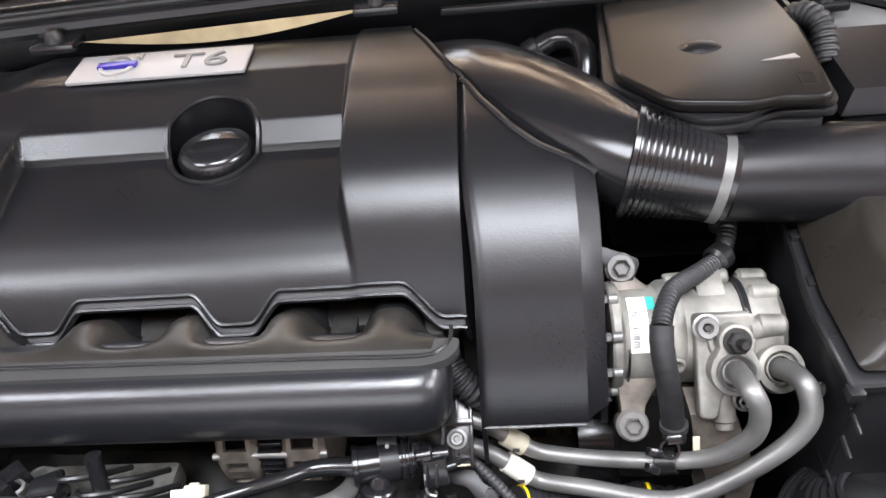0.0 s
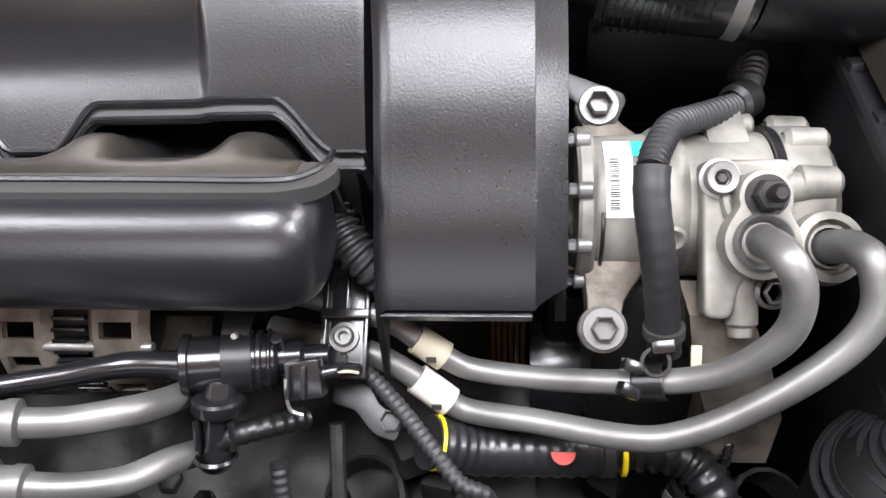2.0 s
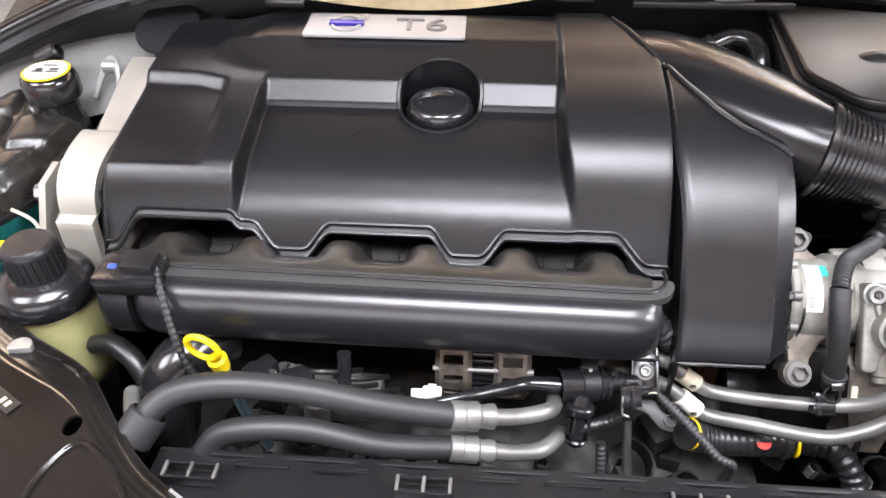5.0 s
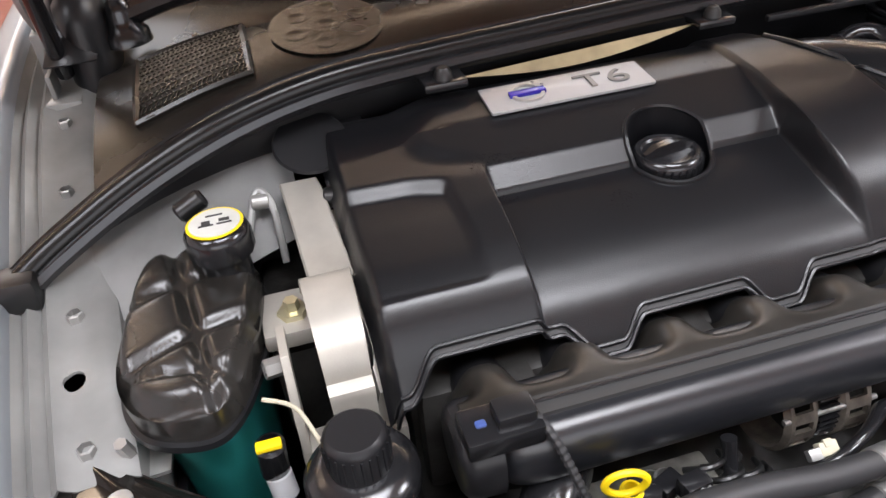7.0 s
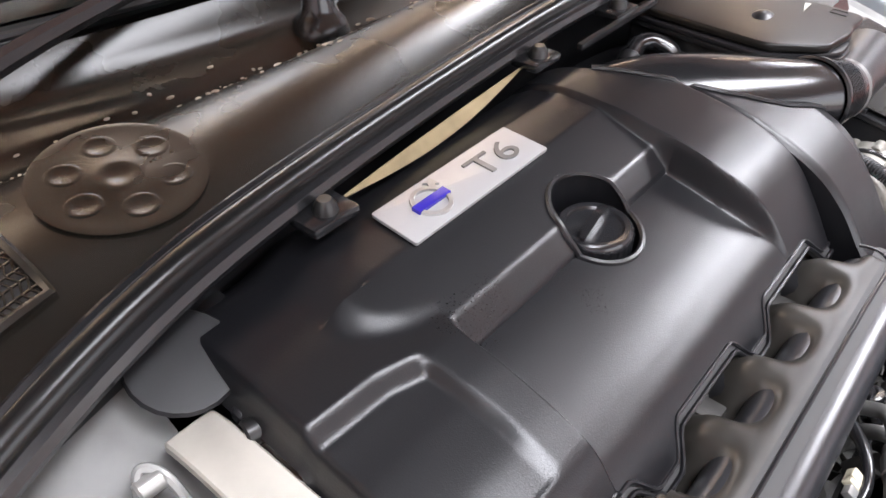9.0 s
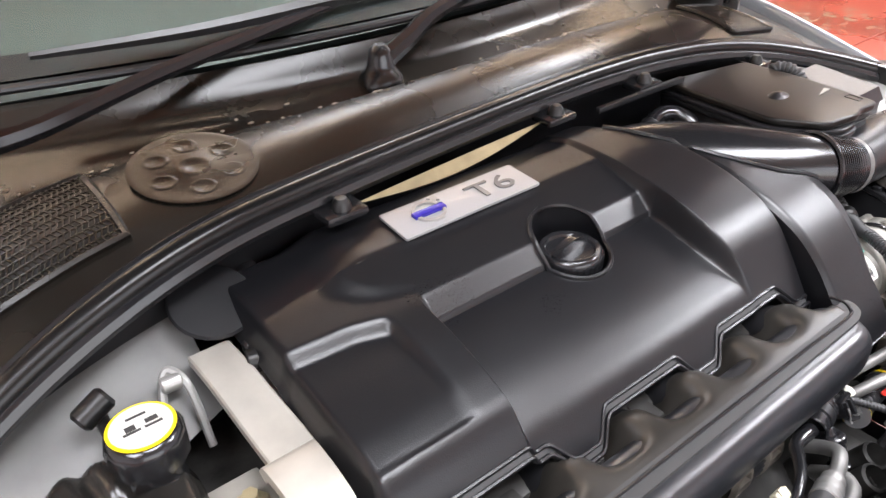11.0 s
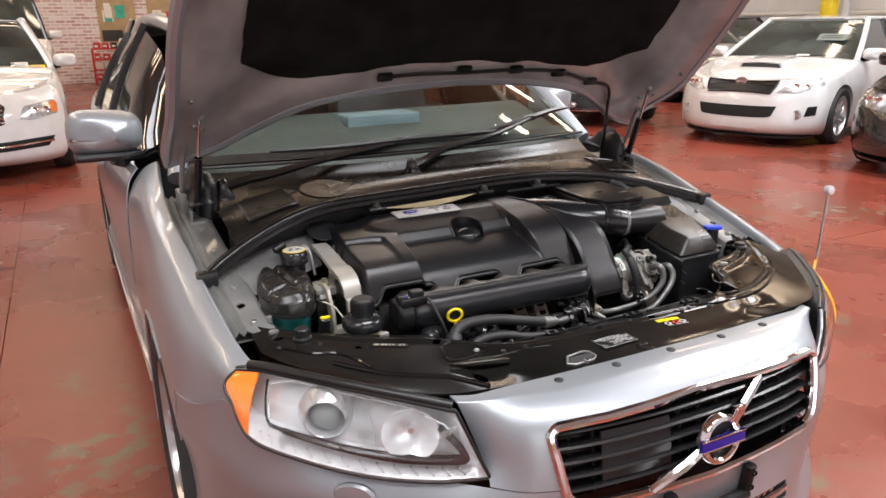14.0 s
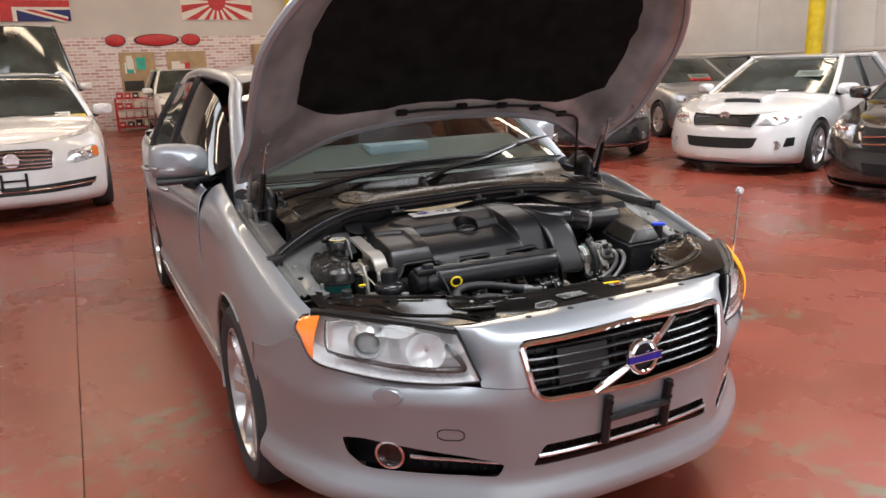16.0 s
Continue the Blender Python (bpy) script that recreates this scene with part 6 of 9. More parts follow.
for p, q in (((0.254, 0.619, 0.816), (0.254, 0.600, 0.790)), ((0.253, 0.516, 0.728), (0.253, 0.555, 0.748))):
    m = Matrix.Translation(p) @ Matrix.Rotation(radians(45), 4, "X")
    part("ear", lathe([(0.0, -0.022), (0.0135, -0.022), (0.0140, -0.006), (0.0125, -0.0045), (0.0, -0.0045)], m, 24), CAST, comp)
    tip = m @ Vector((0, 0, -0.013))
    way = Vector((0, c0.y - tip.y, c0.z - tip.z)).normalized()
    off = Vector((0, -way.z, way.y))
    base_at = c0 - way * 0.036
    web = []
    for f, hx, hw in ((0.0, 0.0095, 0.0075), (0.35, 0.0110, 0.009), (0.7, 0.0165, 0.012), (1.0, 0.0235, 0.016)):
        q = Vector((0, tip.y, tip.z)).lerp(Vector((0, base_at.y, base_at.z)), f)
        xm = 0.2535 + 0.012 * f * f
        web.append([q - off * hw + Vector((xm - hx, 0, 0)), q - off * hw + Vector((xm + hx, 0, 0)), q + off * hw + Vector((xm + hx, 0, 0)), q + off * hw + Vector((xm - hx, 0, 0))])
    web = loft(web)
    part("ear_web", bevel(web, 0.004, 2), ALTERN, comp)
    washer = part("washer", lathe([(0.0, -0.0040), (0.0118, -0.0040), (0.0124, -0.0030), (0.0118, -0.0020), (0.0, -0.0020)], m, 26), PIPE, comp)
    part("bolt_head", rod(m @ Vector((0, 0, -0.002)), m @ Vector((0, 0, 0.0048)), 0.0078, seg=6, edge=0.0012), PIPE, washer)
m = Matrix.Translation((0.254, 0.619, 0.816)) @ Matrix.Rotation(radians(45), 4, "X")
part("top_bracket", prism(rounded([(-0.046, 0.036), (-0.022, 0.023), (0.0150, 0.008), (0.0165, 0.003), (0.0095, -0.0125), (-0.0085, -0.0125), (-0.0135, 0.003), (-0.046, 0.018)], 0.003), -0.0068, -0.0041, 0.0008, m), PLASTIC, comp, "black bracket plate")
for a in (95, 135, 172, 208):
    b = c0 + Vector((0.0, math.cos(radians(a)) * 0.0495, math.sin(radians(a)) * 0.0495))
    part("case_bolt", join(rod(b + Vector((0.006, 0, 0)), b + Vector((-0.003, 0, 0)), 0.0048, seg=14, edge=0.001), rod(b + Vector((-0.003, 0, 0)), b + Vector((-0.0085, 0, 0)), 0.0040, seg=6, edge=0.001)), PIPE, comp)
part("cast_rib", rod((0.290, 0.618, 0.798), (0.346, 0.620, 0.798), 0.007, 0.009, 12, 0.002), CAST, comp)
part("cast_pad", moved(box((-0.012, -0.016, -0.004), (0.012, 0.016, 0.004), 0.003), Matrix.Translation((0.326, 0.605, 0.804)) @ Matrix.Rotation(radians(12), 4, "X")), CAST, comp)
k = c0 + Vector((0.050, math.cos(radians(168)) * 0.046, math.sin(radians(168)) * 0.046))
part("round_boss", lathe([(0.0035, 0.0), (0.0035, 0.003), (0.0060, 0.0042), (0.0078, 0.003), (0.0085, -0.004), (0.0035, -0.004)], axis(k, k + Vector((0, -0.98, 0.2))), 20), CAST, comp)
pl = Matrix.Translation((0.311, 0.556, 0.803)) @ Matrix.Rotation(radians(52.2), 4, "X")
plate = part("port_plate", prism(rounded([(-0.0075, 0.010), (0.0405, 0.010), (0.0415, -0.012), (0.036, -0.046), (0.012, -0.058), (0.008, -0.077), (-0.0065, -0.077)], 0.006), -0.016, 0.0, 0.003, pl, 3), CAST, comp)
part("lower_column", join(rod(pl @ Vector((0.0155, -0.045, -0.010)), pl @ Vector((0.0155, -0.082, -0.010)), 0.0095, 0.0092, 20, 0.002), rod(pl @ Vector((0.0155, -0.080, -0.010)), pl @ Vector((0.0155, -0.088, -0.010)), 0.0072, seg=20, edge=0.001)), CAST, plate)
part("side_lug", rod((0.346, 0.556, 0.797), (0.372, 0.566, 0.790), 0.0085, 0.0095, 14, 0.002), CAST, plate)
part("plate_rib", tube([pl @ Vector(p) for p in ((0.004, -0.008, 0.0), (0.006, -0.018, 0.001), (0.010, -0.026, 0.0))], 0.0035, 8), CAST, plate)
ring8 = [(0.0210 + 0.0140 * math.cos(radians(a)), -0.0108 + 0.0140 * math.sin(radians(a))) for a in range(-30, 201, 10)] + [(0.0195 + 0.0200 * math.cos(radians(a)), -0.0350 + 0.0200 * math.sin(radians(a))) for a in range(150, 391, 10)]
part("pipe_flange", prism(ring8, -0.001, 0.015, 0.0022, pl, 2), CAST, plate, "pale cast pipe flange")
part("torx_bolt", lathe([(0.0, 0.0035), (0.0042, 0.0035), (0.0046, 0.0070), (0.0082, 0.0075), (0.0090, 0.0060), (0.0092, 0.0015), (0.0112, 0.0008), (0.0112, -0.001)], pl @ Matrix.Translation((0.0015, -0.0005, 0.0)), 24), PIPE, plate)
part("torx_socket", lathe([(0.0, 0.0034), (0.0040, 0.0036), (0.0024, 0.0060), (0.0, 0.0060)], pl @ Matrix.Translation((0.0015, -0.0005, 0.0)), 6), DARKMETAL, plate)
nm = pl @ Matrix.Translation((0.0210, -0.0108, 0.015))
part("stud_washer", lathe([(0.0, 0.0), (0.0112, 0.0), (0.0112, 0.0018), (0.0, 0.0018)], nm, 24), DARKMETAL, plate)
part("stud_nut", lathe([(0.0, 0.0018), (0.0088, 0.0018), (0.0088, 0.0085), (0.0076, 0.0098), (0.0, 0.0098)], nm, 6), DARKMETAL, plate)
part("stud", lathe([(0.0, 0.0098), (0.0040, 0.0098), (0.0036, 0.0150), (0.0050, 0.0155), (0.0050, 0.0185), (0.0030, 0.0215), (0.0, 0.0215)], nm, 14), DARKMETAL, plate)
part("hidden_bolt", join(rod(pl @ Vector((0.030, -0.062, -0.014)), pl @ Vector((0.030, -0.062, 0.000)), 0.0095, seg=18, edge=0.002), rod(pl @ Vector((0.030, -0.062, 0.000)), pl @ Vector((0.030, -0.062, 0.006)), 0.0065, seg=6, edge=0.001)), PIPE, plate)
LR = 0.0440
part("label", sheet(lambda u, v: (0.2535 + 0.0155 * u, c0.y + math.cos(radians(88 + 66 * v)) * LR, c0.z + math.sin(radians(88 + 66 * v)) * LR), np.linspace(0, 1, 4), np.linspace(0, 1, 14), 0.0004), WHITE, comp, "white barcode label")
part("green_label", sheet(lambda u, v: (0.2692 + 0.007 * u, c0.y + math.cos(radians(88 + 18 * v)) * LR, c0.z + math.sin(radians(88 + 18 * v)) * LR), np.linspace(0, 1, 3), np.linspace(0, 1, 5), 0.0004), GREENTAG, comp)
random.seed(14)
v0 = 0.30
while v0 < 0.92:
    w = random.choice((0.006, 0.010, 0.016))
    part("bar", sheet(lambda u, v: (0.2555 + 0.0055 * u, c0.y + math.cos(radians(88 + 66 * (v0 + w * v))) * (LR + 0.0005), c0.z + math.sin(radians(88 + 66 * (v0 + w * v))) * (LR + 0.0005)), (0, 1), (0, 1), 0.0002), INKGAP, comp)
    v0 += w + random.choice((0.008, 0.014))
for x, a, b in ((0.2555, 0.06, 0.24), (0.2590, 0.06, 0.20), (0.2640, 0.30, 0.62), (0.2640, 0.66, 0.84)):
    part("print_line", sheet(lambda u, v: (x + 0.0016 * u, c0.y + math.cos(radians(88 + 66 * (a + (b - a) * v))) * (LR + 0.0005), c0.z + math.sin(radians(88 + 66 * (a + (b - a) * v))) * (LR + 0.0005)), (0, 1), np.linspace(0, 1, 6), 0.0002), GREYPRINT, comp)
p1 = [pl @ Vector((0.0190, -0.0350, 0.006)), pl @ Vector((0.0190, -0.0350, 0.022)), (0.331, 0.494, 0.797), (0.337, 0.486, 0.786), (0.338, 0.482, 0.766), (0.330, 0.481, 0.748), (0.310, 0.486, 0.724), (0.279, 0.496, 0.706), (0.225, 0.510, 0.692), (0.180, 0.521, 0.687), (0.163, 0.523, 0.694), (0.149, 0.525, 0.705), (0.128, 0.532, 0.717), (0.100, 0.540, 0.722), (0.05, 0.556, 0.722)]
p2 = [(0.369, 0.548, 0.760), (0.372, 0.530, 0.776), (0.374, 0.515, 0.786), (0.378, 0.502, 0.785), (0.380, 0.491, 0.768), (0.372, 0.485, 0.749), (0.350, 0.479, 0.727), (0.317, 0.473, 0.704), (0.287, 0.470, 0.691), (0.262, 0.474, 0.685), (0.215, 0.492, 0.675), (0.178, 0.504, 0.668), (0.163, 0.508, 0.672), (0.147, 0.513, 0.684), (0.125, 0.518, 0.698), (0.098, 0.526, 0.704), (0.05, 0.540, 0.704)]
for line, r, tag in ((p1, 0.0082, (0.160, 0.5235, 0.696, 0.143, 0.527, 0.708)), (p2, 0.0086, (0.163, 0.508, 0.672, 0.143, 0.514, 0.687))):
    pp = part("coolant_pipe", tube(line, lambda t: r * (1.10 - 0.22 * min(t * 2.2, 1)), 16, 7), PIPE, comp, "bent grey aluminium pipe")
    part("paper_tag", rod(tag[:3], tag[3:], r + 0.0012, seg=18), CREAM if line is p1 else mat("pale_tag", (0.54, 0.52, 0.46), 0.6, var=0.1, scale=60), pp)
    part("tag_print", box((tag[0] - 0.010, tag[1] - 0.011, tag[2] + 0.006), (tag[0] - 0.004, tag[1] - 0.010, tag[2] + 0.010), 0), INKGAP, pp)
part("port_collar", lathe([(0.010, 0.014), (0.0150, 0.014), (0.0155, 0.018), (0.0140, 0.020), (0.0125, 0.0185), (0.0110, 0.016)], pl @ Matrix.Translation((0.0190, -0.0350, 0.0)), 28), PIPE, comp)
part("port_collar", lathe([(0.010, -0.012), (0.0195, -0.012), (0.0210, 0.004), (0.0195, 0.010), (0.0150, 0.011), (0.0145, 0.006), (0.0125, 0.006), (0.0120, 0.009), (0.0105, 0.009)], axis((0.370, 0.541, 0.766), (0.3725, 0.524, 0.782)), 28), CAST, comp)
part("port_boss", rod((0.362, 0.574, 0.738), (0.369, 0.546, 0.762), 0.0185, seg=24, edge=0.003), CAST, comp)
part("port_clip", rod((0.392, 0.520, 0.764), (0.398, 0.515, 0.768), 0.006, seg=14, edge=0.001), PIPE, comp)
clip = part("pipe_clip", rod((0.270, 0.4975, 0.7035), (0.286, 0.4935, 0.7095), 0.0108, seg=22, edge=0.001), RUBBER, comp, "black pipe clip")
part("clip_loop", lathe([(0.0065, -0.003), (0.0085, -0.003), (0.0090, 0.0), (0.0085, 0.003), (0.0065, 0.003), (0.0060, 0.0), (0.0065, -0.003)], Matrix.Translation((0.279, 0.497, 0.721)) @ Matrix.Rotation(radians(40), 4, "X"), 22), GLOSSY, clip)
for dx, dy, dz, a in ((-0.013, 0.0, 0.013, 25), (-0.015, -0.008, 0.002, 35), (0.004, 0.006, 0.022, -10)):
    part("clip_ear", moved(box((-0.006, -0.0035, -0.0035), (0.006, 0.0035, 0.0035), 0.001), Matrix.Translation((0.279 + dx, 0.494 + dy, 0.708 + dz)) @ Matrix.Rotation(radians(a), 4, "Y") @ Matrix.Rotation(radians(40), 4, "X")), GLOSSY, clip)
part("spare_tag", moved(box((-0.003, -0.0015, -0.007), (0.003, 0.0015, 0.007), 0.001), Matrix.Translation((0.3015, 0.500, 0.722)) @ Matrix.Rotation(radians(-30), 4, "X")), CREAM, clip)


loom = thing("wiring_loom", "black corrugated wiring loom over the compressor", "wiring", (0.3, 0.56, 0.70))
l1 = [(0.356, 0.690, 0.80), (0.356, 0.668, 0.820), (0.352, 0.652, 0.8165), (0.343, 0.636, 0.807), (0.325, 0.617, 0.811), (0.3045, 0.5996, 0.815), (0.289, 0.582, 0.820), (0.278, 0.560, 0.818), (0.2735, 0.546, 0.8145)]
part("corrugated_sleeve", tube(l1, 0.0085, 14, 8, ridges=(0.0042, 0.16)), HOSE, loom)
part("taped_sleeve", tube([(0.274, 0.548, 0.8155), (0.2735, 0.538, 0.803), (0.2765, 0.529, 0.7845), (0.282, 0.522, 0.755), (0.288, 0.514, 0.712)], 0.0100, 14, 6, ridges=(0.010, 0.025)), HOSE, loom)
part("grommet", rod((0.336, 0.629, 0.808), (0.349, 0.641, 0.808), 0.0125, seg=22, edge=0.003), RUBBER, loom)
part("cable_tie", rod((0.2860, 0.5165, 0.730), (0.2865, 0.5155, 0.724), 0.0118, seg=20), INKGAP, loom)
part("low_loom", tube([(0.150, 0.487, 0.660), (0.178, 0.496, 0.642), (0.215, 0.500, 0.636), (0.246, 0.502, 0.634), (0.262, 0.503, 0.634)], 0.0165, 16, 6, ridges=(0.008, 0.05)), TAPE, loom)
part("loom_end", tube([(0.262, 0.503, 0.634), (0.290, 0.502, 0.635), (0.310, 0.498, 0.632), (0.325, 0.484, 0.622), (0.335, 0.470, 0.60)], 0.0135, 14, 6, ridges=(0.009, 0.14)), TAPE, loom)
part("end_ring", rod((0.256, 0.503, 0.634), (0.266, 0.503, 0.634), 0.0175, seg=22, edge=0.002), HOSE, loom)
part("yellow_tape", rod((0.153, 0.4885, 0.658), (0.155, 0.489, 0.657), 0.0170, seg=20), YELLOW, loom)
part("yellow_ring", rod((0.269, 0.503, 0.634), (0.272, 0.503, 0.634), 0.0160, seg=20), YELLOW, loom)
part("red_mark", prism([(0.0075 * math.cos(radians(t)), 0.0075 * math.sin(radians(t))) for t in range(180, 361, 15)], -0.0006, 0.0006, 0, Matrix.Translation((0.232, 0.489, 0.6500)) @ Matrix.Rotation(radians(38), 4, "X")), RED, loom)
part("thin_loom", tube([(0.098, 0.508, 0.706), (0.112, 0.508, 0.700), (0.134, 0.489, 0.692), (0.156, 0.464, 0.684), (0.172, 0.448, 0.676), (0.186, 0.446, 0.668), (0.188, 0.452, 0.64), (0.186, 0.46, 0.60)], 0.0052, 10, 8, ridges=(0.0045, 0.16)), HOSE, loom)
part("inner_loom", tube([(0.095, 0.560, 0.778), (0.108, 0.545, 0.764), (0.120, 0.540, 0.752), (0.130, 0.545, 0.735)], 0.0125, 14, 6, ridges=(0.0055, 0.18)), HOSE, loom)
part("drop_loom", tube([(0.062, 0.470, 0.66), (0.064, 0.455, 0.63), (0.066, 0.452, 0.58)], 0.0055, 10, 6, ridges=(0.005, 0.16)), HOSE, loom)

beltt = thing("drive_belt", "brown ribbed drive belt under the belt cover", "belt", (0.2, 0.62, 0.5))
for k in range(6):
    part("belt_rib", box((0.187 + k * 0.0044, 0.598, 0.55), (0.1902 + k * 0.0044, 0.604, 0.74), 0.0008), BELT, beltt)
part("pulley", lathe([(0.02, -0.02), (0.05, -0.02), (0.05, 0.02), (0.02, 0.02)], axis((0.235, 0.60, 0.60), (0.30, 0.60, 0.60)), 28), GLOSSY, beltt)
part("guard", box((0.225, 0.585, 0.60), (0.262, 0.62, 0.69), 0.008), PLASTIC, beltt)

alt = thing("alternator", "weathered cast alloy alternator behind the hoses", "alternator", (-0.06, 0.56, 0.55))
AY, AZ, AR = 0.552, 0.704, 0.053
part("body", rod((-0.075, AY, AZ), (-0.045, AY, AZ), 0.044, seg=32), DARKMETAL, alt)
for x0, x1 in ((-0.110, -0.072), (-0.050, -0.012)):
    casing = rod((x0, AY, AZ), (x1, AY, AZ), AR, seg=36, edge=0.005)
    holes = [moved(box((-0.010, -0.020, -0.0052), (0.010, 0.020, 0.0052), 0), Matrix.Translation((0.5 * (x0 + x1), AY + 0.050 * math.cos(radians(a)), AZ + 0.050 * math.sin(radians(a)))) @ Matrix.Rotation(radians(a), 4, "X")) for a in (100, 124, 148, 172, 196)]
    part("casing", cut(casing, *holes), ALTERN, alt)
for k in range(22):
    a = radians(60 + 8 * k)
    part("stator_fin", moved(box((-0.0105, -0.004, -0.0012), (0.0105, 0.004, 0.0012), 0.0005), Matrix.Translation((-0.061, AY + 0.0475 * math.cos(a), AZ + 0.0475 * math.sin(a))) @ Matrix.Rotation(a, 4, "X")), GLOSSY, alt)
for a in (112, 160):
    part("through_bolt", rod((-0.112, AY + 0.050 * math.cos(radians(a)), AZ + 0.050 * math.sin(radians(a))), (-0.010, AY + 0.050 * math.cos(radians(a)), AZ + 0.050 * math.sin(radians(a))), 0.003, seg=10), STEEL, alt)

valve = thing("purge_valve", "black plastic purge valve with band clip and hose", "valve", (0.04, 0.49, 0.62))
part("body", rod((0.016, 0.490, 0.722), (0.066, 0.501, 0.717), 0.0160, seg=28, edge=0.002), GLOSSY, valve)
for a, b in (((0.014, 0.4895, 0.7222), (0.019, 0.4906, 0.7217)), ((0.054, 0.4984, 0.7182), (0.0575, 0.4991, 0.7178)), ((0.060, 0.4997, 0.7176), (0.0625, 0.5002, 0.7173))):
    part("body_ring", rod(a, b, 0.0178, seg=28, edge=0.0008), GLOSSY, valve)
part("nipple", rod((0.068, 0.5005, 0.726), (0.069, 0.497, 0.738), 0.0035, seg=12, edge=0.0008), GLOSSY, valve)
part("outlet_body", rod((0.062, 0.500, 0.7175), (0.080, 0.504, 0.716), 0.0105, seg=20, edge=0.002), GLOSSY, valve)
part("band", join(rod((0.036, 0.4945, 0.7200), (0.052, 0.4980, 0.7184), 0.0176, seg=28), loft([[(x0, y, z), (x1, y, z), (x1, y + 0.0005, z - 0.0018), (x0, y + 0.0005, z - 0.0018)] for y, z, x0, x1 in ((0.499, 0.735, 0.036, 0.052), (0.508, 0.741, 0.036, 0.053), (0.522, 0.744, 0.035, 0.055), (0.538, 0.743, 0.034, 0.058), (0.556, 0.738, 0.034, 0.058))])), MATTE, valve, "satin black band clip")
for z in (0.7375, 0.705):
    part("band_rivet", rod((0.045, 0.483 if z < 0.72 else 0.500, z - 0.001), (0.045, 0.479 if z < 0.72 else 0.497, z + 0.001), 0.0018, seg=10), STEEL, valve)
part("spout", rod((0.060, 0.502, 0.716), (0.095, 0.506, 0.714), 0.0075, seg=14, edge=0.001), GLOSSY, valve)
plug = part("plug", moved(box((-0.010, -0.008, -0.011), (0.010, 0.008, 0.011), 0.002), Matrix.Translation((0.085, 0.487, 0.716)) @ Matrix.Rotation(radians(-38), 4, "X") @ Matrix.Rotation(radians(-8), 4, "Y")), GLOSSY, valve)
part("latch", join(*[moved(box((x - 0.0012, -0.012, -0.010), (x + 0.0012, -0.006, 0.008), 0.0006), Matrix.Translation((0.085, 0.487, 0.716)) @ Matrix.Rotation(radians(-38), 4, "X")) for x in (-0.008, 0.001)]), PLASTIC, plug)
part("latch_bar", tube([(0.0765, 0.479, 0.724), (0.0765, 0.474, 0.716), (0.0775, 0.472, 0.706), (0.084, 0.472, 0.702)], 0.0012, 6, 4), STEEL, plug)
part("lead", tube([(0.092, 0.489, 0.717), (0.102, 0.492, 0.717), (0.108, 0.496, 0.714), (0.114, 0.502, 0.706)], 0.0042, 10, 4), GLOSSY, plug)
for k in range(3):
    part("lead_wire", tube([(0.103, 0.489, 0.7195 + 0.001 * k), (0.109, 0.490 + 0.002 * k, 0.7185), (0.113, 0.494 + 0.002 * k, 0.713)], 0.0010, 5, 3), (CREAM, RUBBER, GLOSSY)[k], plug)

part("thin_hose", tube([(0.016, 0.490, 0.722), (-0.018, 0.488, 0.724), (-0.045, 0.472, 0.732), (-0.075, 0.456, 0.740), (-0.110, 0.446, 0.738), (-0.15, 0.45, 0.72)], lambda t: 0.0088 - 0.0035 * min(t * 1.6, 1), 12), GLOSSY, valve)
wplug = part("white_plug", moved(box((-0.009, -0.006, -0.005), (0.009, 0.006, 0.005), 0.0015), Matrix.Translation((-0.108, 0.458, 0.740)) @ Matrix.Rotation(radians(35), 4, "X")), CREAM, valve, "cream connector plug")
part("plug_key", moved(box((-0.004, -0.003, 0.0), (0.004, 0.004, 0.004), 0.001), Matrix.Translation((-0.108, 0.460, 0.744)) @ Matrix.Rotation(radians(35), 4, "X")), CREAM, wplug)
part("plug_nose", moved(box((-0.006, -0.005, -0.004), (0.006, 0.005, 0.004), 0.001), Matrix.Translation((-0.122, 0.456, 0.739)) @ Matrix.Rotation(radians(35), 4, "X")), STEEL, wplug)
tp = part("tee", rod((0.036, 0.474, 0.712), (0.034, 0.458, 0.680), 0.0078, seg=18, edge=0.001), GLOSSY, valve)
part("tee_neck", rod((0.037, 0.484, 0.716), (0.036, 0.474, 0.706), 0.0095, seg=18, edge=0.001), GLOSSY, tp)
part("tee_ring", lathe([(0.008, -0.004), (0.0135, -0.004), (0.0145, -0.002), (0.0145, 0.003), (0.013, 0.0045), (0.008, 0.005)], axis((0.036, 0.473, 0.709), (0.037, 0.479, 0.722)), 26), GLOSSY, tp)
for k in range(13):
    a = radians(200 + 14 * k)
    part("ring_tooth", moved(box((-0.0006, -0.0006, -0.003), (0.0006, 0.0006, 0.003), 0), axis((0.036, 0.473, 0.709), (0.037, 0.479, 0.722)) @ Matrix.Translation((0.0148 * math.cos(a), 0.0148 * math.sin(a), 0.0))), PLASTIC, tp)
for dx in (-0.010, 0.010):
    part("tee_tab", moved(box((-0.0018, -0.003, -0.009), (0.0018, 0.003, 0.009), 0.0008), Matrix.Translation((0.035 + dx, 0.462, 0.696)) @ Matrix.Rotation(radians(-25), 4, "X")), GLOSSY, tp)
part("tee_foot", rod((0.0335, 0.4575, 0.684), (0.033, 0.454, 0.676), 0.0125, 0.0085, 18, 0.0015), GLOSSY, tp)
part("tee_arm", tube([(0.036, 0.462, 0.690), (0.050, 0.466, 0.693), (0.064, 0.474, 0.690), (0.078, 0.488, 0.680)], lambda t: 0.0068, 12, 5, ridges=(0.006, 0.12)), RUBBER, tp)
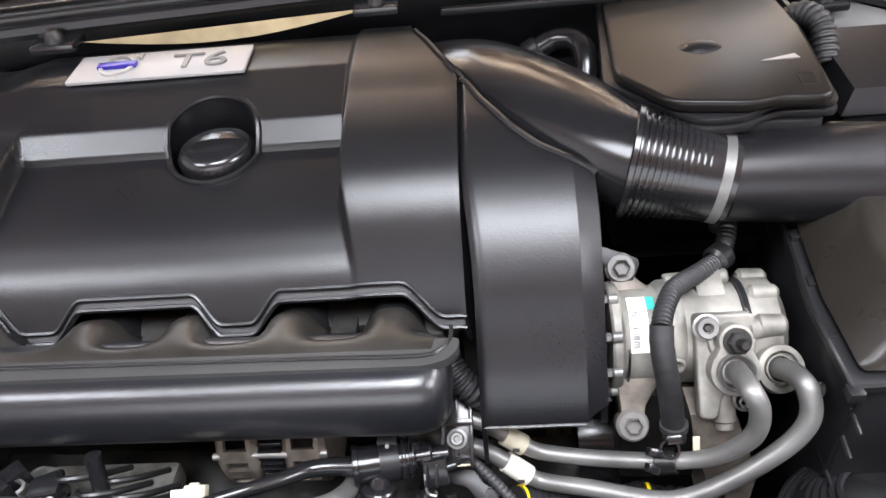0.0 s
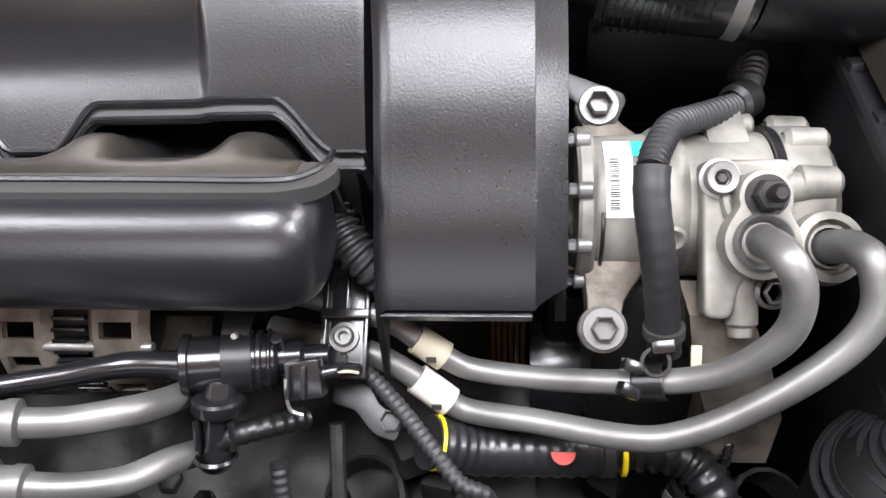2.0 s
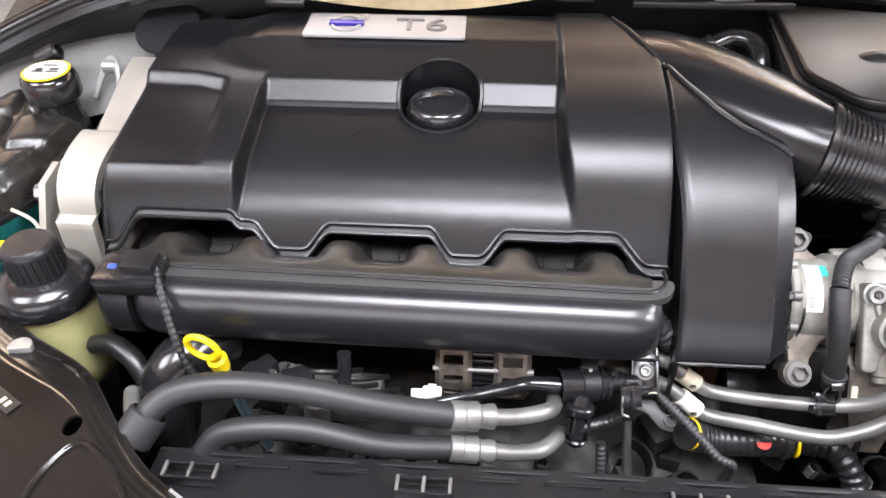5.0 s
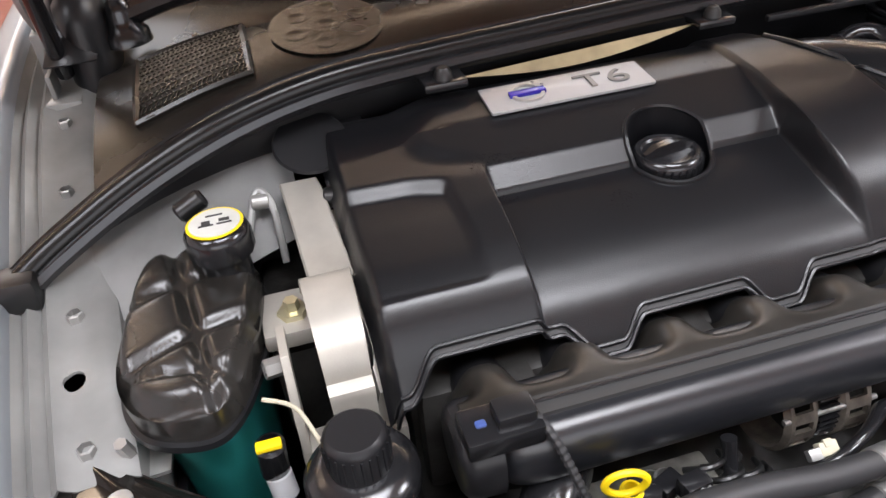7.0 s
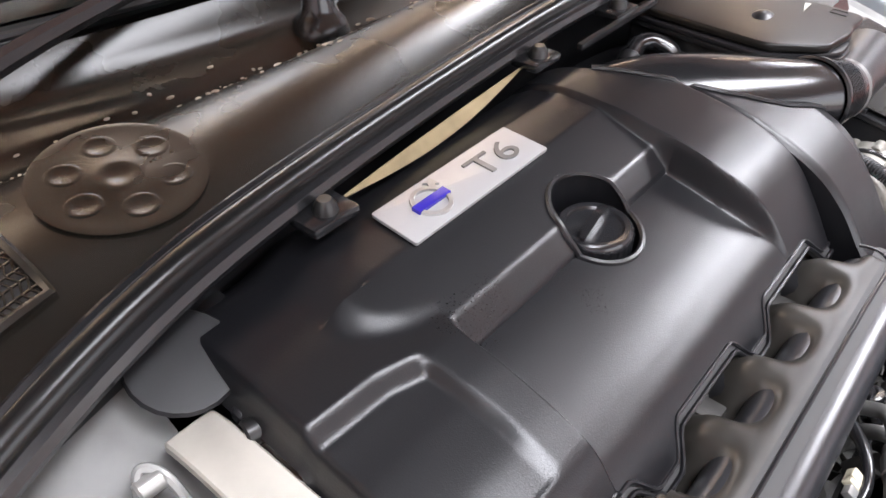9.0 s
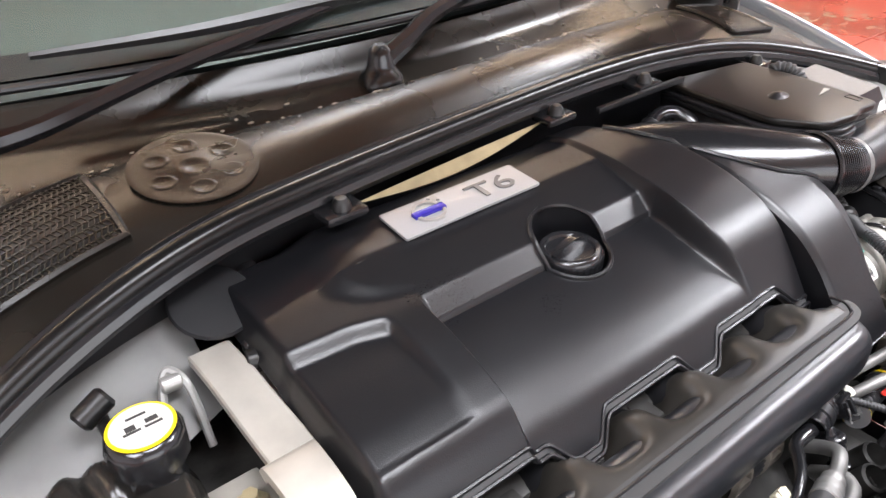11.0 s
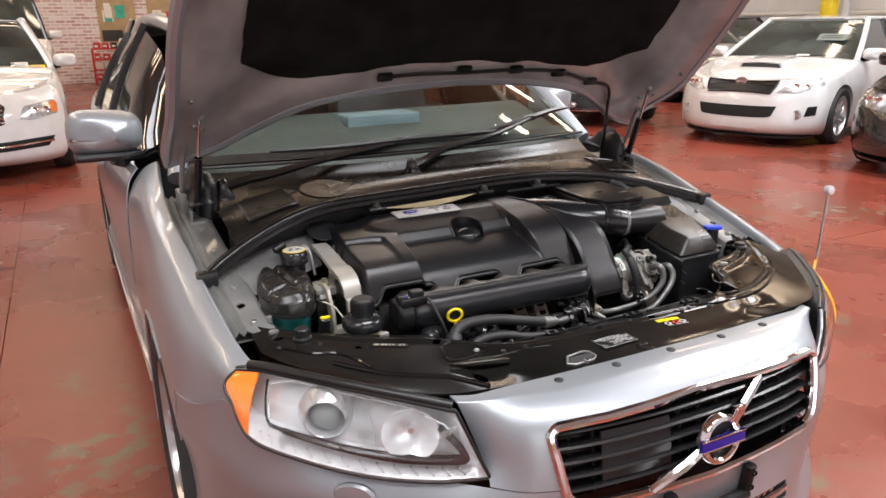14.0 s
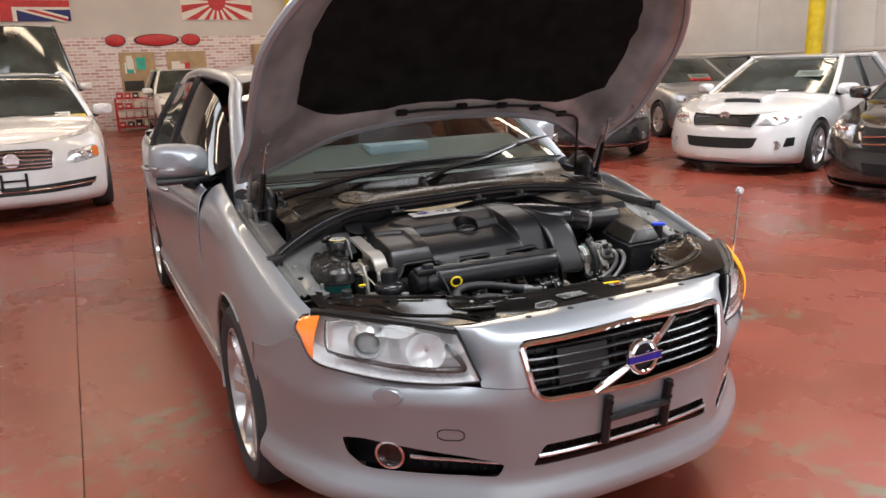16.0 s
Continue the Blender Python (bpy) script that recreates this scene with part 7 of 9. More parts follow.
bm4 = Matrix.Translation((0.1025, 0.524, 0.7215)) @ Matrix.Rotation(radians(34), 4, "X")
clipb = part("pipe_bracket", moved(box((-0.0115, -0.032, -0.003), (0.0115, 0.034, 0.002), 0.0015), bm4), GLOSSY, valve, "black moulded pipe bracket")
for x in (-0.0125, 0.0125):
    part("bracket_side", moved(box((x - 0.0015, -0.032, -0.006), (x + 0.0015, 0.036, 0.006), 0.0008), bm4), GLOSSY, clipb)
part("bracket_rail", moved(box((-0.0012, 0.006, 0.0), (0.0012, 0.034, 0.005), 0.0006), bm4), GLOSSY, clipb)
for y in (0.006, 0.036):
    part("bracket_bar", moved(box((-0.0145, y - 0.003, -0.002), (0.0145, y + 0.003, 0.0075), 0.001), bm4), GLOSSY, clipb)
part("bracket_screw", lathe([(0.0, 0.003), (0.0025, 0.003), (0.003, 0.0065), (0.005, 0.0065), (0.0065, 0.004), (0.0088, 0.0035), (0.0088, 0.0)], bm4 @ Matrix.Translation((0.0, -0.008, 0.002)), 20), PIPE, clipb)
part("bracket_hole", lathe([(0.0, 0.0), (0.002, 0.0), (0.0028, 0.001), (0.0028, 0.0)], bm4 @ Matrix.Translation((0.0, -0.020, 0.002)), 14), INKGAP, clipb)
part("bracket_foot", prism(rounded([(0.094, 0.508), (0.116, 0.508), (0.122, 0.496), (0.137, 0.486), (0.133, 0.474), (0.120, 0.478), (0.108, 0.492), (0.094, 0.496)], 0.003), -0.003, 0.003, 0.001, Matrix.Translation((0, 0.497, 0.684)) @ Matrix.Rotation(radians(34), 4, "X") @ Matrix.Translation((0, -0.497, 0))), MATTE, clipb)
part("foot_bolt", rod((0.130, 0.488, 0.677), (0.130, 0.483, 0.685), 0.0068, seg=6, edge=0.001), STEEL, clipb)
part("support_rib", tube([(0.092, 0.50, 0.66), (0.094, 0.47, 0.62), (0.10, 0.44, 0.56)], 0.005, 8), DARKMETAL, clipb)

# power steering and coolant hoses
hoses = thing("coolant_hoses", "two thick grey-black rubber hoses with crimped metal ends", "hose", (-0.2, 0.42, 0.60))
HA = [(-0.356, 0.372, 0.772), (-0.342, 0.392, 0.785), (-0.318, 0.404, 0.793), (-0.275, 0.413, 0.792), (-0.215, 0.417, 0.783), (-0.150, 0.419, 0.766), (-0.085, 0.428, 0.746)]
HB = [(-0.318, 0.372, 0.715), (-0.298, 0.388, 0.745), (-0.268, 0.394, 0.755), (-0.215, 0.400, 0.750), (-0.150, 0.401, 0.732), (-0.085, 0.414, 0.716)]
for hp, r, e in ((HA, 0.0120, [(-0.030, 0.440, 0.733), (0.0, 0.452, 0.728), (0.010, 0.470, 0.715), (0.012, 0.49, 0.70)]), (HB, 0.0112, [(-0.030, 0.420, 0.705), (-0.004, 0.428, 0.700), (0.012, 0.448, 0.690), (0.020, 0.475, 0.665)])):
    ho = part("hose", tube(hp, r, 18, 8), HOSE, hoses)
    a, b = Vector(hp[-1]), Vector(e[0])
    part("crimp", lathe([(r, 0.0), (r + 0.002, 0.001), (r + 0.002, 0.012), (r + 0.001, 0.013), (r + 0.0018, 0.016), (r + 0.0018, 0.026), (r - 0.001, 0.028), (r - 0.001, 0.034), (r, 0.036), (r, 0.042), (0.007, 0.044)], axis(a - (b - a).normalized() * 0.004, b), 26), PIPE, ho)
    part("metal_pipe", tube([a.lerp(b, 0.5), b] + e[1:], 0.0080, 14), PIPE, ho)
part("left_clip", rod((-0.360, 0.366, 0.766), (-0.346, 0.386, 0.782), 0.0175, seg=22, edge=0.002), HOSE, hoses)
part("left_fitting", tube([(-0.352, 0.376, 0.775), (-0.372, 0.395, 0.752), (-0.392, 0.425, 0.735), (-0.405, 0.45, 0.725)], 0.008, 12), STEEL, hoses)
lower = thing("lower_radiator_hose", "large black lower radiator hose", "hose", (-0.36, 0.47, 0.4))
part("hose", tube([(-0.330, 0.520, 0.735), (-0.350, 0.492, 0.745), (-0.368, 0.468, 0.735), (-0.376, 0.448, 0.70), (-0.380, 0.435, 0.64), (-0.38, 0.43, 0.5)], 0.027, 20), GLOSSY, lower)
part("side_hose", tube([(-0.462, 0.500, 0.735), (-0.435, 0.492, 0.745), (-0.408, 0.476, 0.738), (-0.395, 0.460, 0.715), (-0.40, 0.44, 0.68)], 0.0105, 14), RUBBER, lower)
sens = thing("throttle_parts", "cluttered black and steel sensors below manifold", "engine parts", (-0.23, 0.51, 0.5))
random.seed(8)
for i in range(16):
    x, y, z = random.uniform(-0.29, -0.18), random.uniform(0.454, 0.492), random.uniform(0.712, 0.742)
    if i % 3 == 0:
        part("steel_body", rod((x, y, z - 0.03), (x + 0.004, y - 0.004, z + 0.012), random.uniform(0.007, 0.013), seg=14, edge=0.002), STEEL, sens)
    elif i % 3 == 1:
        part("plug", moved(box((-0.013, -0.009, -0.010), (0.013, 0.009, 0.010), 0.003), Matrix.Translation((x, y, z)) @ Matrix.Rotation(random.uniform(-1, 1), 4, "Z")), GLOSSY, sens)
    else:
        part("wire", tube([(x, y, z), (x + 0.015, y - 0.012, z + 0.012), (x + 0.035, y - 0.004, z + 0.004), (x + 0.05, y + 0.02, z - 0.02)], 0.003, 8), RUBBER, sens)
part("bracket", box((-0.30, 0.49, 0.64), (-0.17, 0.54, 0.668), 0.006), CAST, sens)

# coolant tank
tank = thing("coolant_tank", "black quilted plastic coolant expansion tank with teal fluid", "coolant tank", (-0.615, 0.70, 0.55))
TP = [(-0.668, 0.790), (-0.625, 0.806), (-0.560, 0.775), (-0.562, 0.690), (-0.588, 0.612), (-0.620, 0.588), (-0.672, 0.612), (-0.690, 0.680)]


def tank_z(x, y):
    u, v = (x + 0.62) + (y - 0.70) * 0.15, y - 0.70
    groove = math.exp(-(u / 0.007) ** 2) + math.exp(-((v + 0.030 - 0.3 * u) / 0.007) ** 2) + math.exp(-((v - 0.042 - 0.2 * u) / 0.007) ** 2) + 0.8 * math.exp(-((v + 0.075 + 0.25 * u) / 0.006) ** 2)
    bulge = 0.012 * (1 - (u / 0.075) ** 2)
    return 0.848 + 0.012 * smooth(-0.12, 0.10, v) + bulge - 0.0095 * min(groove, 1)


outl = catmull([(x, y, 0) for x, y in TP], 12, closed=True)
ctr = Vector((-0.618, 0.698, 0))
rings = [[Vector((p.x, p.y, 0.812)) for p in outl], [Vector((p.x, p.y, 0.838)) for p in outl]]
for k in (0.985, 0.96, 0.93, 0.89, 0.85, 0.80, 0.75, 0.70, 0.65, 0.60, 0.55, 0.50, 0.45, 0.40, 0.35, 0.30, 0.25, 0.20, 0.15, 0.10, 0.05, 0.01):
    ring = []
    for p in outl:
        q = ctr + (p - ctr) * k
        ring.append(Vector((q.x, q.y, tank_z(q.x, q.y) - 0.018 * smooth(0.82, 1.0, k))))
    rings.append(ring)
part("upper_shell", loft(rings), TANKBLACK, tank, sharp=60)
part("flange", loft([[Vector((ctr.x + (p.x - ctr.x) * 1.05, ctr.y + (p.y - ctr.y) * 1.05, z)) for p in outl] for z in (0.806, 0.813)]), PLASTIC, tank)
part("lower_shell", loft([[Vector((ctr.x + (p.x - ctr.x) * k, ctr.y + (p.y - ctr.y) * k, z)) for p in outl] for z, k in ((0.60, 0.62), (0.70, 0.74), (0.806, 0.84))]), TEAL, tank, "teal translucent lower half with coolant")
part("neck", rod((-0.583, 0.758, 0.85), (-0.583, 0.760, 0.888), 0.024, seg=24), GLOSSY, tank)
tcap = part("cap", lathe([(0.0, 0.030), (0.024, 0.030), (0.030, 0.026), (0.032, 0.020), (0.032, 0.0), (0.028, -0.004), (0.0, -0.004)], Matrix.Translation((-0.583, 0.760, 0.880)), 12), GLOSSY, tank, "black cap with yellow-rimmed white sticker")
part("sticker_rim", lathe([(0.0, 0.0302), (0.0270, 0.0302), (0.0270, 0.0310), (0.0, 0.0310)], Matrix.Translation((-0.583, 0.760, 0.880)), 36), YELLOW, tcap)
part("sticker", lathe([(0.0, 0.0312), (0.0243, 0.0312), (0.0243, 0.0317), (0.0, 0.0317)], Matrix.Translation((-0.583, 0.760, 0.880)), 36), mat("dull_white_sticker", (0.50, 0.50, 0.47), 0.5, var=0.08, scale=50), tcap)
for dx, dy, w, h in ((-0.008, -0.004, 0.007, 0.0012), (0.009, -0.004, 0.007, 0.0012), (-0.008, 0.001, 0.004, 0.003), (0.009, 0.002, 0.005, 0.0025), (0.0, 0.012, 0.008, 0.0012)):
    part("print", box((-0.583 + dx - w, 0.760 + dy - h, 0.9115), (-0.583 + dx + w, 0.760 + dy + h, 0.9122), 0), INKGAP, tcap)
part("return_hose", tube([(-0.600, 0.800, 0.855), (-0.602, 0.806, 0.885), (-0.604, 0.808, 0.905)], 0.006, 10), RUBBER, tank)
part("hose_head", rod((-0.620, 0.806, 0.900), (-0.592, 0.812, 0.912), 0.011, seg=14, edge=0.003), RUBBER, tank)
lev = part("level_sensor", rod((-0.575, 0.585, 0.755), (-0.572, 0.578, 0.80), 0.013, seg=16, edge=0.003), GLOSSY, tank)
part("yellow_tab", box((-0.584, 0.570, 0.798), (-0.562, 0.580, 0.804), 0.002), YELLOW, lev)
part("clear_cup", rod((-0.571, 0.574, 0.735), (-0.573, 0.580, 0.757), 0.012, seg=16), LAMPSHELL, lev)
part("lead", tube([(-0.570, 0.60, 0.83), (-0.545, 0.595, 0.815), (-0.530, 0.570, 0.79), (-0.515, 0.548, 0.755)], 0.002, 8), CREAM, tank)
part("side_bolt", rod((-0.688, 0.612, 0.795), (-0.690, 0.607, 0.815), 0.006, seg=6), STEEL, tank)

# engine mount
mount = thing("engine_mount", "pale cast aluminium engine mount bracket with torque bar", "engine mount", (-0.49, 0.70, 0.60))


def strap(path, x0, x1, t):
    pts = catmull([(0, y, z) for y, z in path], 5)
    rr = []
    for i, p in enumerate(pts):
        way = (pts[min(i + 1, len(pts) - 1)] - pts[max(i - 1, 0)]).normalized()
        nrm = Vector((0, -way.z, way.y))
        if nrm.z < 0 and abs(way.y) > 0.2:
            nrm = -nrm
        f = i / (len(pts) - 1)
        a, b = x0[0] + (x0[1] - x0[0]) * f, x1[0] + (x1[1] - x1[0]) * f
        rr.append([Vector((a, p.y, p.z)), Vector((b, p.y, p.z)), Vector((b, p.y, p.z)) - nrm * t, Vector((a, p.y, p.z)) - nrm * t])
    return bevel(loft(rr), 0.0018, 1, 50)


part("torque_bar", strap([(0.838, 0.894), (0.80, 0.889), (0.74, 0.876), (0.692, 0.866)], (-0.518, -0.510), (-0.478, -0.466), 0.012), MOUNT, mount)
part("bar_end", strap([(0.700, 0.866), (0.690, 0.875), (0.650, 0.873), (0.620, 0.862), (0.602, 0.838), (0.596, 0.800), (0.596, 0.768)], (-0.520, -0.514), (-0.470, -0.478), 0.012), MOUNT, mount)
part("rubber_core", box((-0.512, 0.612, 0.775), (-0.470, 0.690, 0.848), 0.008), RUBBER, mount)
part("side_plate", prism([(0.588, 0.74), (0.612, 0.74), (0.640, 0.82), (0.668, 0.838), (0.664, 0.850), (0.628, 0.845), (0.598, 0.80)], -0.004, 0.004, 0.001, Matrix.Translation((-0.545, 0, 0)) @ Matrix(((0, 0, 1, 0), (1, 0, 0, 0), (0, 1, 0, 0), (0, 0, 0, 1)))), MOUNT, mount)
part("base_plate", box((-0.55, 0.590, 0.735), (-0.452, 0.618, 0.760), 0.004), MOUNT, mount)
part("engine_bracket", loft([[(-0.492, y, z - 0.07), (-0.455, y, z - 0.07), (-0.455, y, z), (-0.480 + k, y, z)] for y, z, k in ((0.596, 0.805, 0.008), (0.63, 0.838, 0.006), (0.69, 0.852, 0.004), (0.76, 0.866, 0.0), (0.80, 0.872, 0.004))]), MOUNT, mount)
part("body_plate", box((-0.562, 0.672, 0.812), (-0.508, 0.738, 0.832), 0.005), MOUNT, mount)
part("flange_bolt", lathe([(0.0, 0.016), (0.007, 0.016), (0.008, 0.006), (0.0145, 0.005), (0.016, 0.0)], Matrix.Translation((-0.531, 0.700, 0.832)), 6), mat("zinc_yellow", (0.55, 0.50, 0.33), 0.35, 0.8), mount)
part("side_bolt", rod((-0.549, 0.644, 0.822), (-0.566, 0.640, 0.824), 0.0095, seg=6, edge=0.001), STEEL, mount)
for x in (-0.530, -0.470):
    part("pivot_bolt", rod((x, 0.822, 0.886), (x - 0.020 if x < -0.5 else x + 0.025, 0.823, 0.886), 0.008, seg=12, edge=0.002), STEEL if x < -0.5 else PLASTIC, mount)
part("tower_loop", tube([(-0.560, 0.800, 0.855), (-0.545, 0.828, 0.890), (-0.535, 0.828, 0.893), (-0.528, 0.812, 0.878), (-0.528, 0.785, 0.83)], 0.004, 8), BAYSILVER, mount)
part("lower_casting", box((-0.560, 0.680, 0.68), (-0.462, 0.845, 0.800), 0.012), DARKMETAL, mount)
part("dark_web", box((-0.44, 0.86, 0.75), (-0.41, 0.94, 0.92), 0.01), PLASTIC, mount)
part("black_cap", moved(lathe([(0.0, 0.004), (0.040, 0.003), (0.042, 0.0), (0.0, 0.0)], None, 24), Matrix.Translation((-0.475, 0.868, 0.918)) @ Matrix.Rotation(radians(25), 4, "X")), PLASTIC, mount)

# power steering reservoir
res = thing("power_steering_reservoir", "yellowed reservoir with black collar and screw cap", "reservoir", (-0.503, 0.524, 0.60))
rmx = Matrix.Translation((-0.503, 0.522, 0.0))
part("tank", lathe([(0.020, 0.66), (0.036, 0.68), (0.040, 0.70), (0.041, 0.785), (0.036, 0.792)], rmx, 36), AMBERTANK, res)
part("collar", lathe([(0.036, 0.784), (0.045, 0.784), (0.047, 0.790), (0.047, 0.803), (0.043, 0.810), (0.030, 0.816), (0.0, 0.816)], rmx, 36), GLOSSY, res)
rc = part("screw_cap", lathe([(0.0, 0.853), (0.021, 0.853), (0.0245, 0.850), (0.0255, 0.846), (0.0255, 0.816), (0.0, 0.816)], rmx, 24), PLASTIC, res)
for i in range(24):
    a = 2 * math.pi * i / 24
    part("rib", rod((-0.503 + 0.0255 * math.cos(a), 0.522 + 0.0255 * math.sin(a), 0.820), (-0.503 + 0.0255 * math.cos(a), 0.522 + 0.0255 * math.sin(a), 0.845), 0.0013, seg=5), PLASTIC, rc)

# ---- front panel ----
bx = [-0.735, -0.69, -0.60, -0.50, -0.42, -0.37, -0.31, -0.22, 0.0, 0.20, 0.30, 0.40, 0.46, 0.52, 0.60, 0.68, 0.735]
by = [0.655, 0.600, 0.530, 0.468, 0.425, 0.372, 0.318, 0.283, 0.272, 0.268, 0.276, 0.345, 0.440, 0.470, 0.490, 0.540, 0.620]
back_y = spline(bx, by)
fx = [-0.748, -0.70, -0.62, -0.54, -0.47, -0.36, -0.18, 0.0, 0.18, 0.36, 0.47, 0.54, 0.62, 0.70, 0.748]
fy = [0.540, 0.425, 0.315, 0.222, 0.172, 0.150, 0.143, 0.141, 0.143, 0.150, 0.158, 0.182, 0.262, 0.352, 0.420]
front_y = spline(fx, fy)


arc_y = spline([0.25, 0.30, 0.35, 0.416, 0.511, 0.611, 0.66, 0.735], [0.262, 0.262, 0.264, 0.281, 0.317, 0.378, 0.450, 0.56])


def panel_z(x, v):
    z = 0.7775 + 0.0125 * smooth(0, 1, v)
    z += 0.004 * smooth(0.45, 0.75, abs(x))
    z -= 0.010 * math.exp(-((abs(x) - 0.36) / 0.05) ** 2) * math.exp(-((v - 0.35) / 0.22) ** 2)
    z += 0.004 * math.exp(-((v - 0.86) / 0.05) ** 2)
    z -= 0.006 * smooth(0.95, 1.0, v)
    if x > 0.27:
        y = front_y(x) + (back_y(x) - front_y(x)) * v
        z += smooth(0.27, 0.34, x) * (0.006 * (1 - smooth(-0.007, 0.006, y - arc_y(x))) + 0.008 * smooth(0.018, 0.008, back_y(x) - y))
    return z


slam = thing("front_panel", "glossy black front panel with warning labels", "car panel", (0, 0.2, 0.77))
bm = sheet(lambda x, v: (x, front_y(x) + (back_y(x) - front_y(x)) * v, panel_z(x, v)), np.linspace(-0.735, 0.735, 190), np.linspace(0, 1, 44), 0.003)


def hole(x, y, r, sx=1.0, sy=1.0):
    return moved(lathe([(r, -0.1), (r, 0.1)], None, 20), Matrix.Translation((x, y, 0.79)) @ Matrix.Diagonal((sx, sy, 1, 1)))


bm = cut(bm, hole(-0.401, 0.362, 0.009), hole(-0.690, 0.535, 0.008, 1.4, 0.8), hole(-0.554, 0.418, 0.007), hole(-0.385, 0.205, 0.012, 1.0, 2.0), hole(0.53, 0.444, 0.008, 1.5, 0.8), hole(0.571, 0.417, 0.006, 1.6, 0.8), hole(0.585, 0.396, 0.005, 1.8, 0.7), hole(0.434, 0.356, 0.006, 1.6, 0.9), hole(0.082, 0.248, 0.006, 1.7, 0.8), hole(0.153, 0.247, 0.004, 1.5, 0.8), hole(0.191, 0.246, 0.005, 1.5, 0.8), prism(rounded([(0.374, 0.336), (0.396, 0.290), (0.334, 0.277), (0.326, 0.288)], 0.007), 0.70, 0.90), hole(-0.12, 0.262, 0.006), hole(-0.06, 0.256, 0.006))
part("sheet", bm, BLACKPAINT, slam, sharp=60)
part("rear_flange", sheet(lambda x, v: (x, back_y(x) + 0.002, panel_z(x, 1) - 0.032 * v), np.linspace(-0.735, 0.735, 90), (0, 1), 0.003), BLACKPAINT, slam)
# thin silver lines laid on the black flange, painting its lit edge
for x0, x1 in ((-0.30, -0.235), (-0.225, -0.09), (-0.075, 0.0)):
    part("lit_edge", tube([(x, back_y(x) + 0.001, panel_z(x, 1) + 0.0005) for x in np.linspace(x0, x1, 8)], 0.0016, 6, 1, False), BAYSILVER, slam)
for s in (-1, 1):
    if s < 0:
        part("bead", tube([(s * x, front_y(s * x) + (back_y(s * x) - front_y(s * x)) * v, panel_z(s * x, v) + 0.001) for x, v in ((0.62, 0.30), (0.55, 0.26), (0.48, 0.27), (0.44, 0.24), (0.41, 0.14), (0.39, 0.04))], 0.0045, 8), BLACKPAINT, slam)
    part("lamp_seal", tube([lens_at(s, u, 1, -0.002) + Vector((0, 0.016, 0.006 if s < 0 else 0.0)) for u in np.linspace(0, 0.86 if s < 0 else 0.7, 14)], 0.0095 if s < 0 else 0.006, 10, 2), RUBBER, slam)
    part("lamp_cover", sheet(lambda u, v: lens_at(s, u, 1, 0.0) + Vector((-s * 0.02 * v, 0.016 + 0.045 * v, -0.004 - 0.012 * v - (0.014 if s > 0 else 0.0))), np.linspace(0, 1, 24), np.linspace(0, 1, 4), 0.003), PLASTIC if s < 0 else BLACKPAINT, slam)
line = [(-a, b, panel_z(-a, 0.5) + 0.004) for a, b in ((0.345, 0.318), (0.33, 0.305), (0.285, 0.292), (0.262, 0.290), (0.255, 0.300))]
part("guide_edge", tube(line, 0.003, 6), BLACKPAINT, slam)


def on_panel(x, y):
    return Vector((x, y, panel_z(x, (y - front_y(x)) / (back_y(x) - front_y(x)))))


def sticker(name, x, y, w, h, turn, material, label, lift=0.0006):
    p = on_panel(x, y) + Vector((0, 0, lift))
    m = Matrix.Translation(p) @ Matrix.Rotation(radians(turn), 4, "Z")
    return part(name, box((-w / 2, -h / 2, 0), (w / 2, h / 2, 0.0006), 0, m), material, slam, label), m


lab, lm = sticker("data_label", -0.062, 0.205, 0.088, 0.052, 3, PLASTIC, "black data label with pale print", 0.0012)
random.seed(21)
for r in range(8):
    x = -0.040
    while x < 0.034:
        w = random.uniform(0.006, 0.020)
        if random.random() < 0.75:
            part("print_bar", box((x, 0.019 - r * 0.0055, 0.0006), (min(x + w, 0.041), 0.0212 - r * 0.0055, 0.0010), 0, lm), GREYPRINT, lab)
        x += w + 0.003
part("label_edge", ribbon([lm @ Vector(p) for p in ((-0.044, -0.026, 0.0008), (0.044, -0.026, 0.0008), (0.044, 0.026, 0.0008), (-0.044, 0.026, 0.0008))], 0.0005, seg=4), GREYPRINT, lab)
yl, ym = sticker("warning_label", 0.108, 0.226, 0.058, 0.013, -7, YELLOW, "yellow warning strip", 0.0012)
for i, (dx, c) in enumerate(((-0.012, GREYPRINT), (0.008, RED), (0.026, GREYPRINT))):
    part("pictogram", lathe([(0.0045, 0.0004), (0.0045, 0.0010), (0.0080, 0.0010), (0.0080, 0.0004)], ym @ Matrix.Translation((dx, -0.019, 0)), 14), c, yl)
    part("print_bar", box((dx - 0.007, -0.031, 0.0004), (dx + 0.007, -0.029, 0.0009), 0, ym), GREYPRINT, yl)
sl, sm = sticker("code_label", -0.492, 0.395, 0.075, 0.014, -31, PLASTIC, "small black code label", 0.0012)
for i, w in ((0, 0.009), (2, 0.005), (3, 0.005), (4, 0.005), (5, 0.005), (7, 0.004), (8, 0.004)):
    part("print_bar", box((-0.034 + i * 0.0075, -0.003, 0.0006), (-0.034 + i * 0.0075 + w, 0.003, 0.001), 0, sm), CREAM, sl)
lock = part("lock_slot", ribbon([on_panel(x - 0.022, y + 0.007) + Vector((0, 0, 0.002)) for x, y in ((-0.188, 0.158), (-0.176, 0.148), (-0.130, 0.150), (-0.116, 0.160), (-0.120, 0.178), (-0.132, 0.184), (-0.172, 0.180))], 0.0026, seg=6), BAYSILVER, slam)
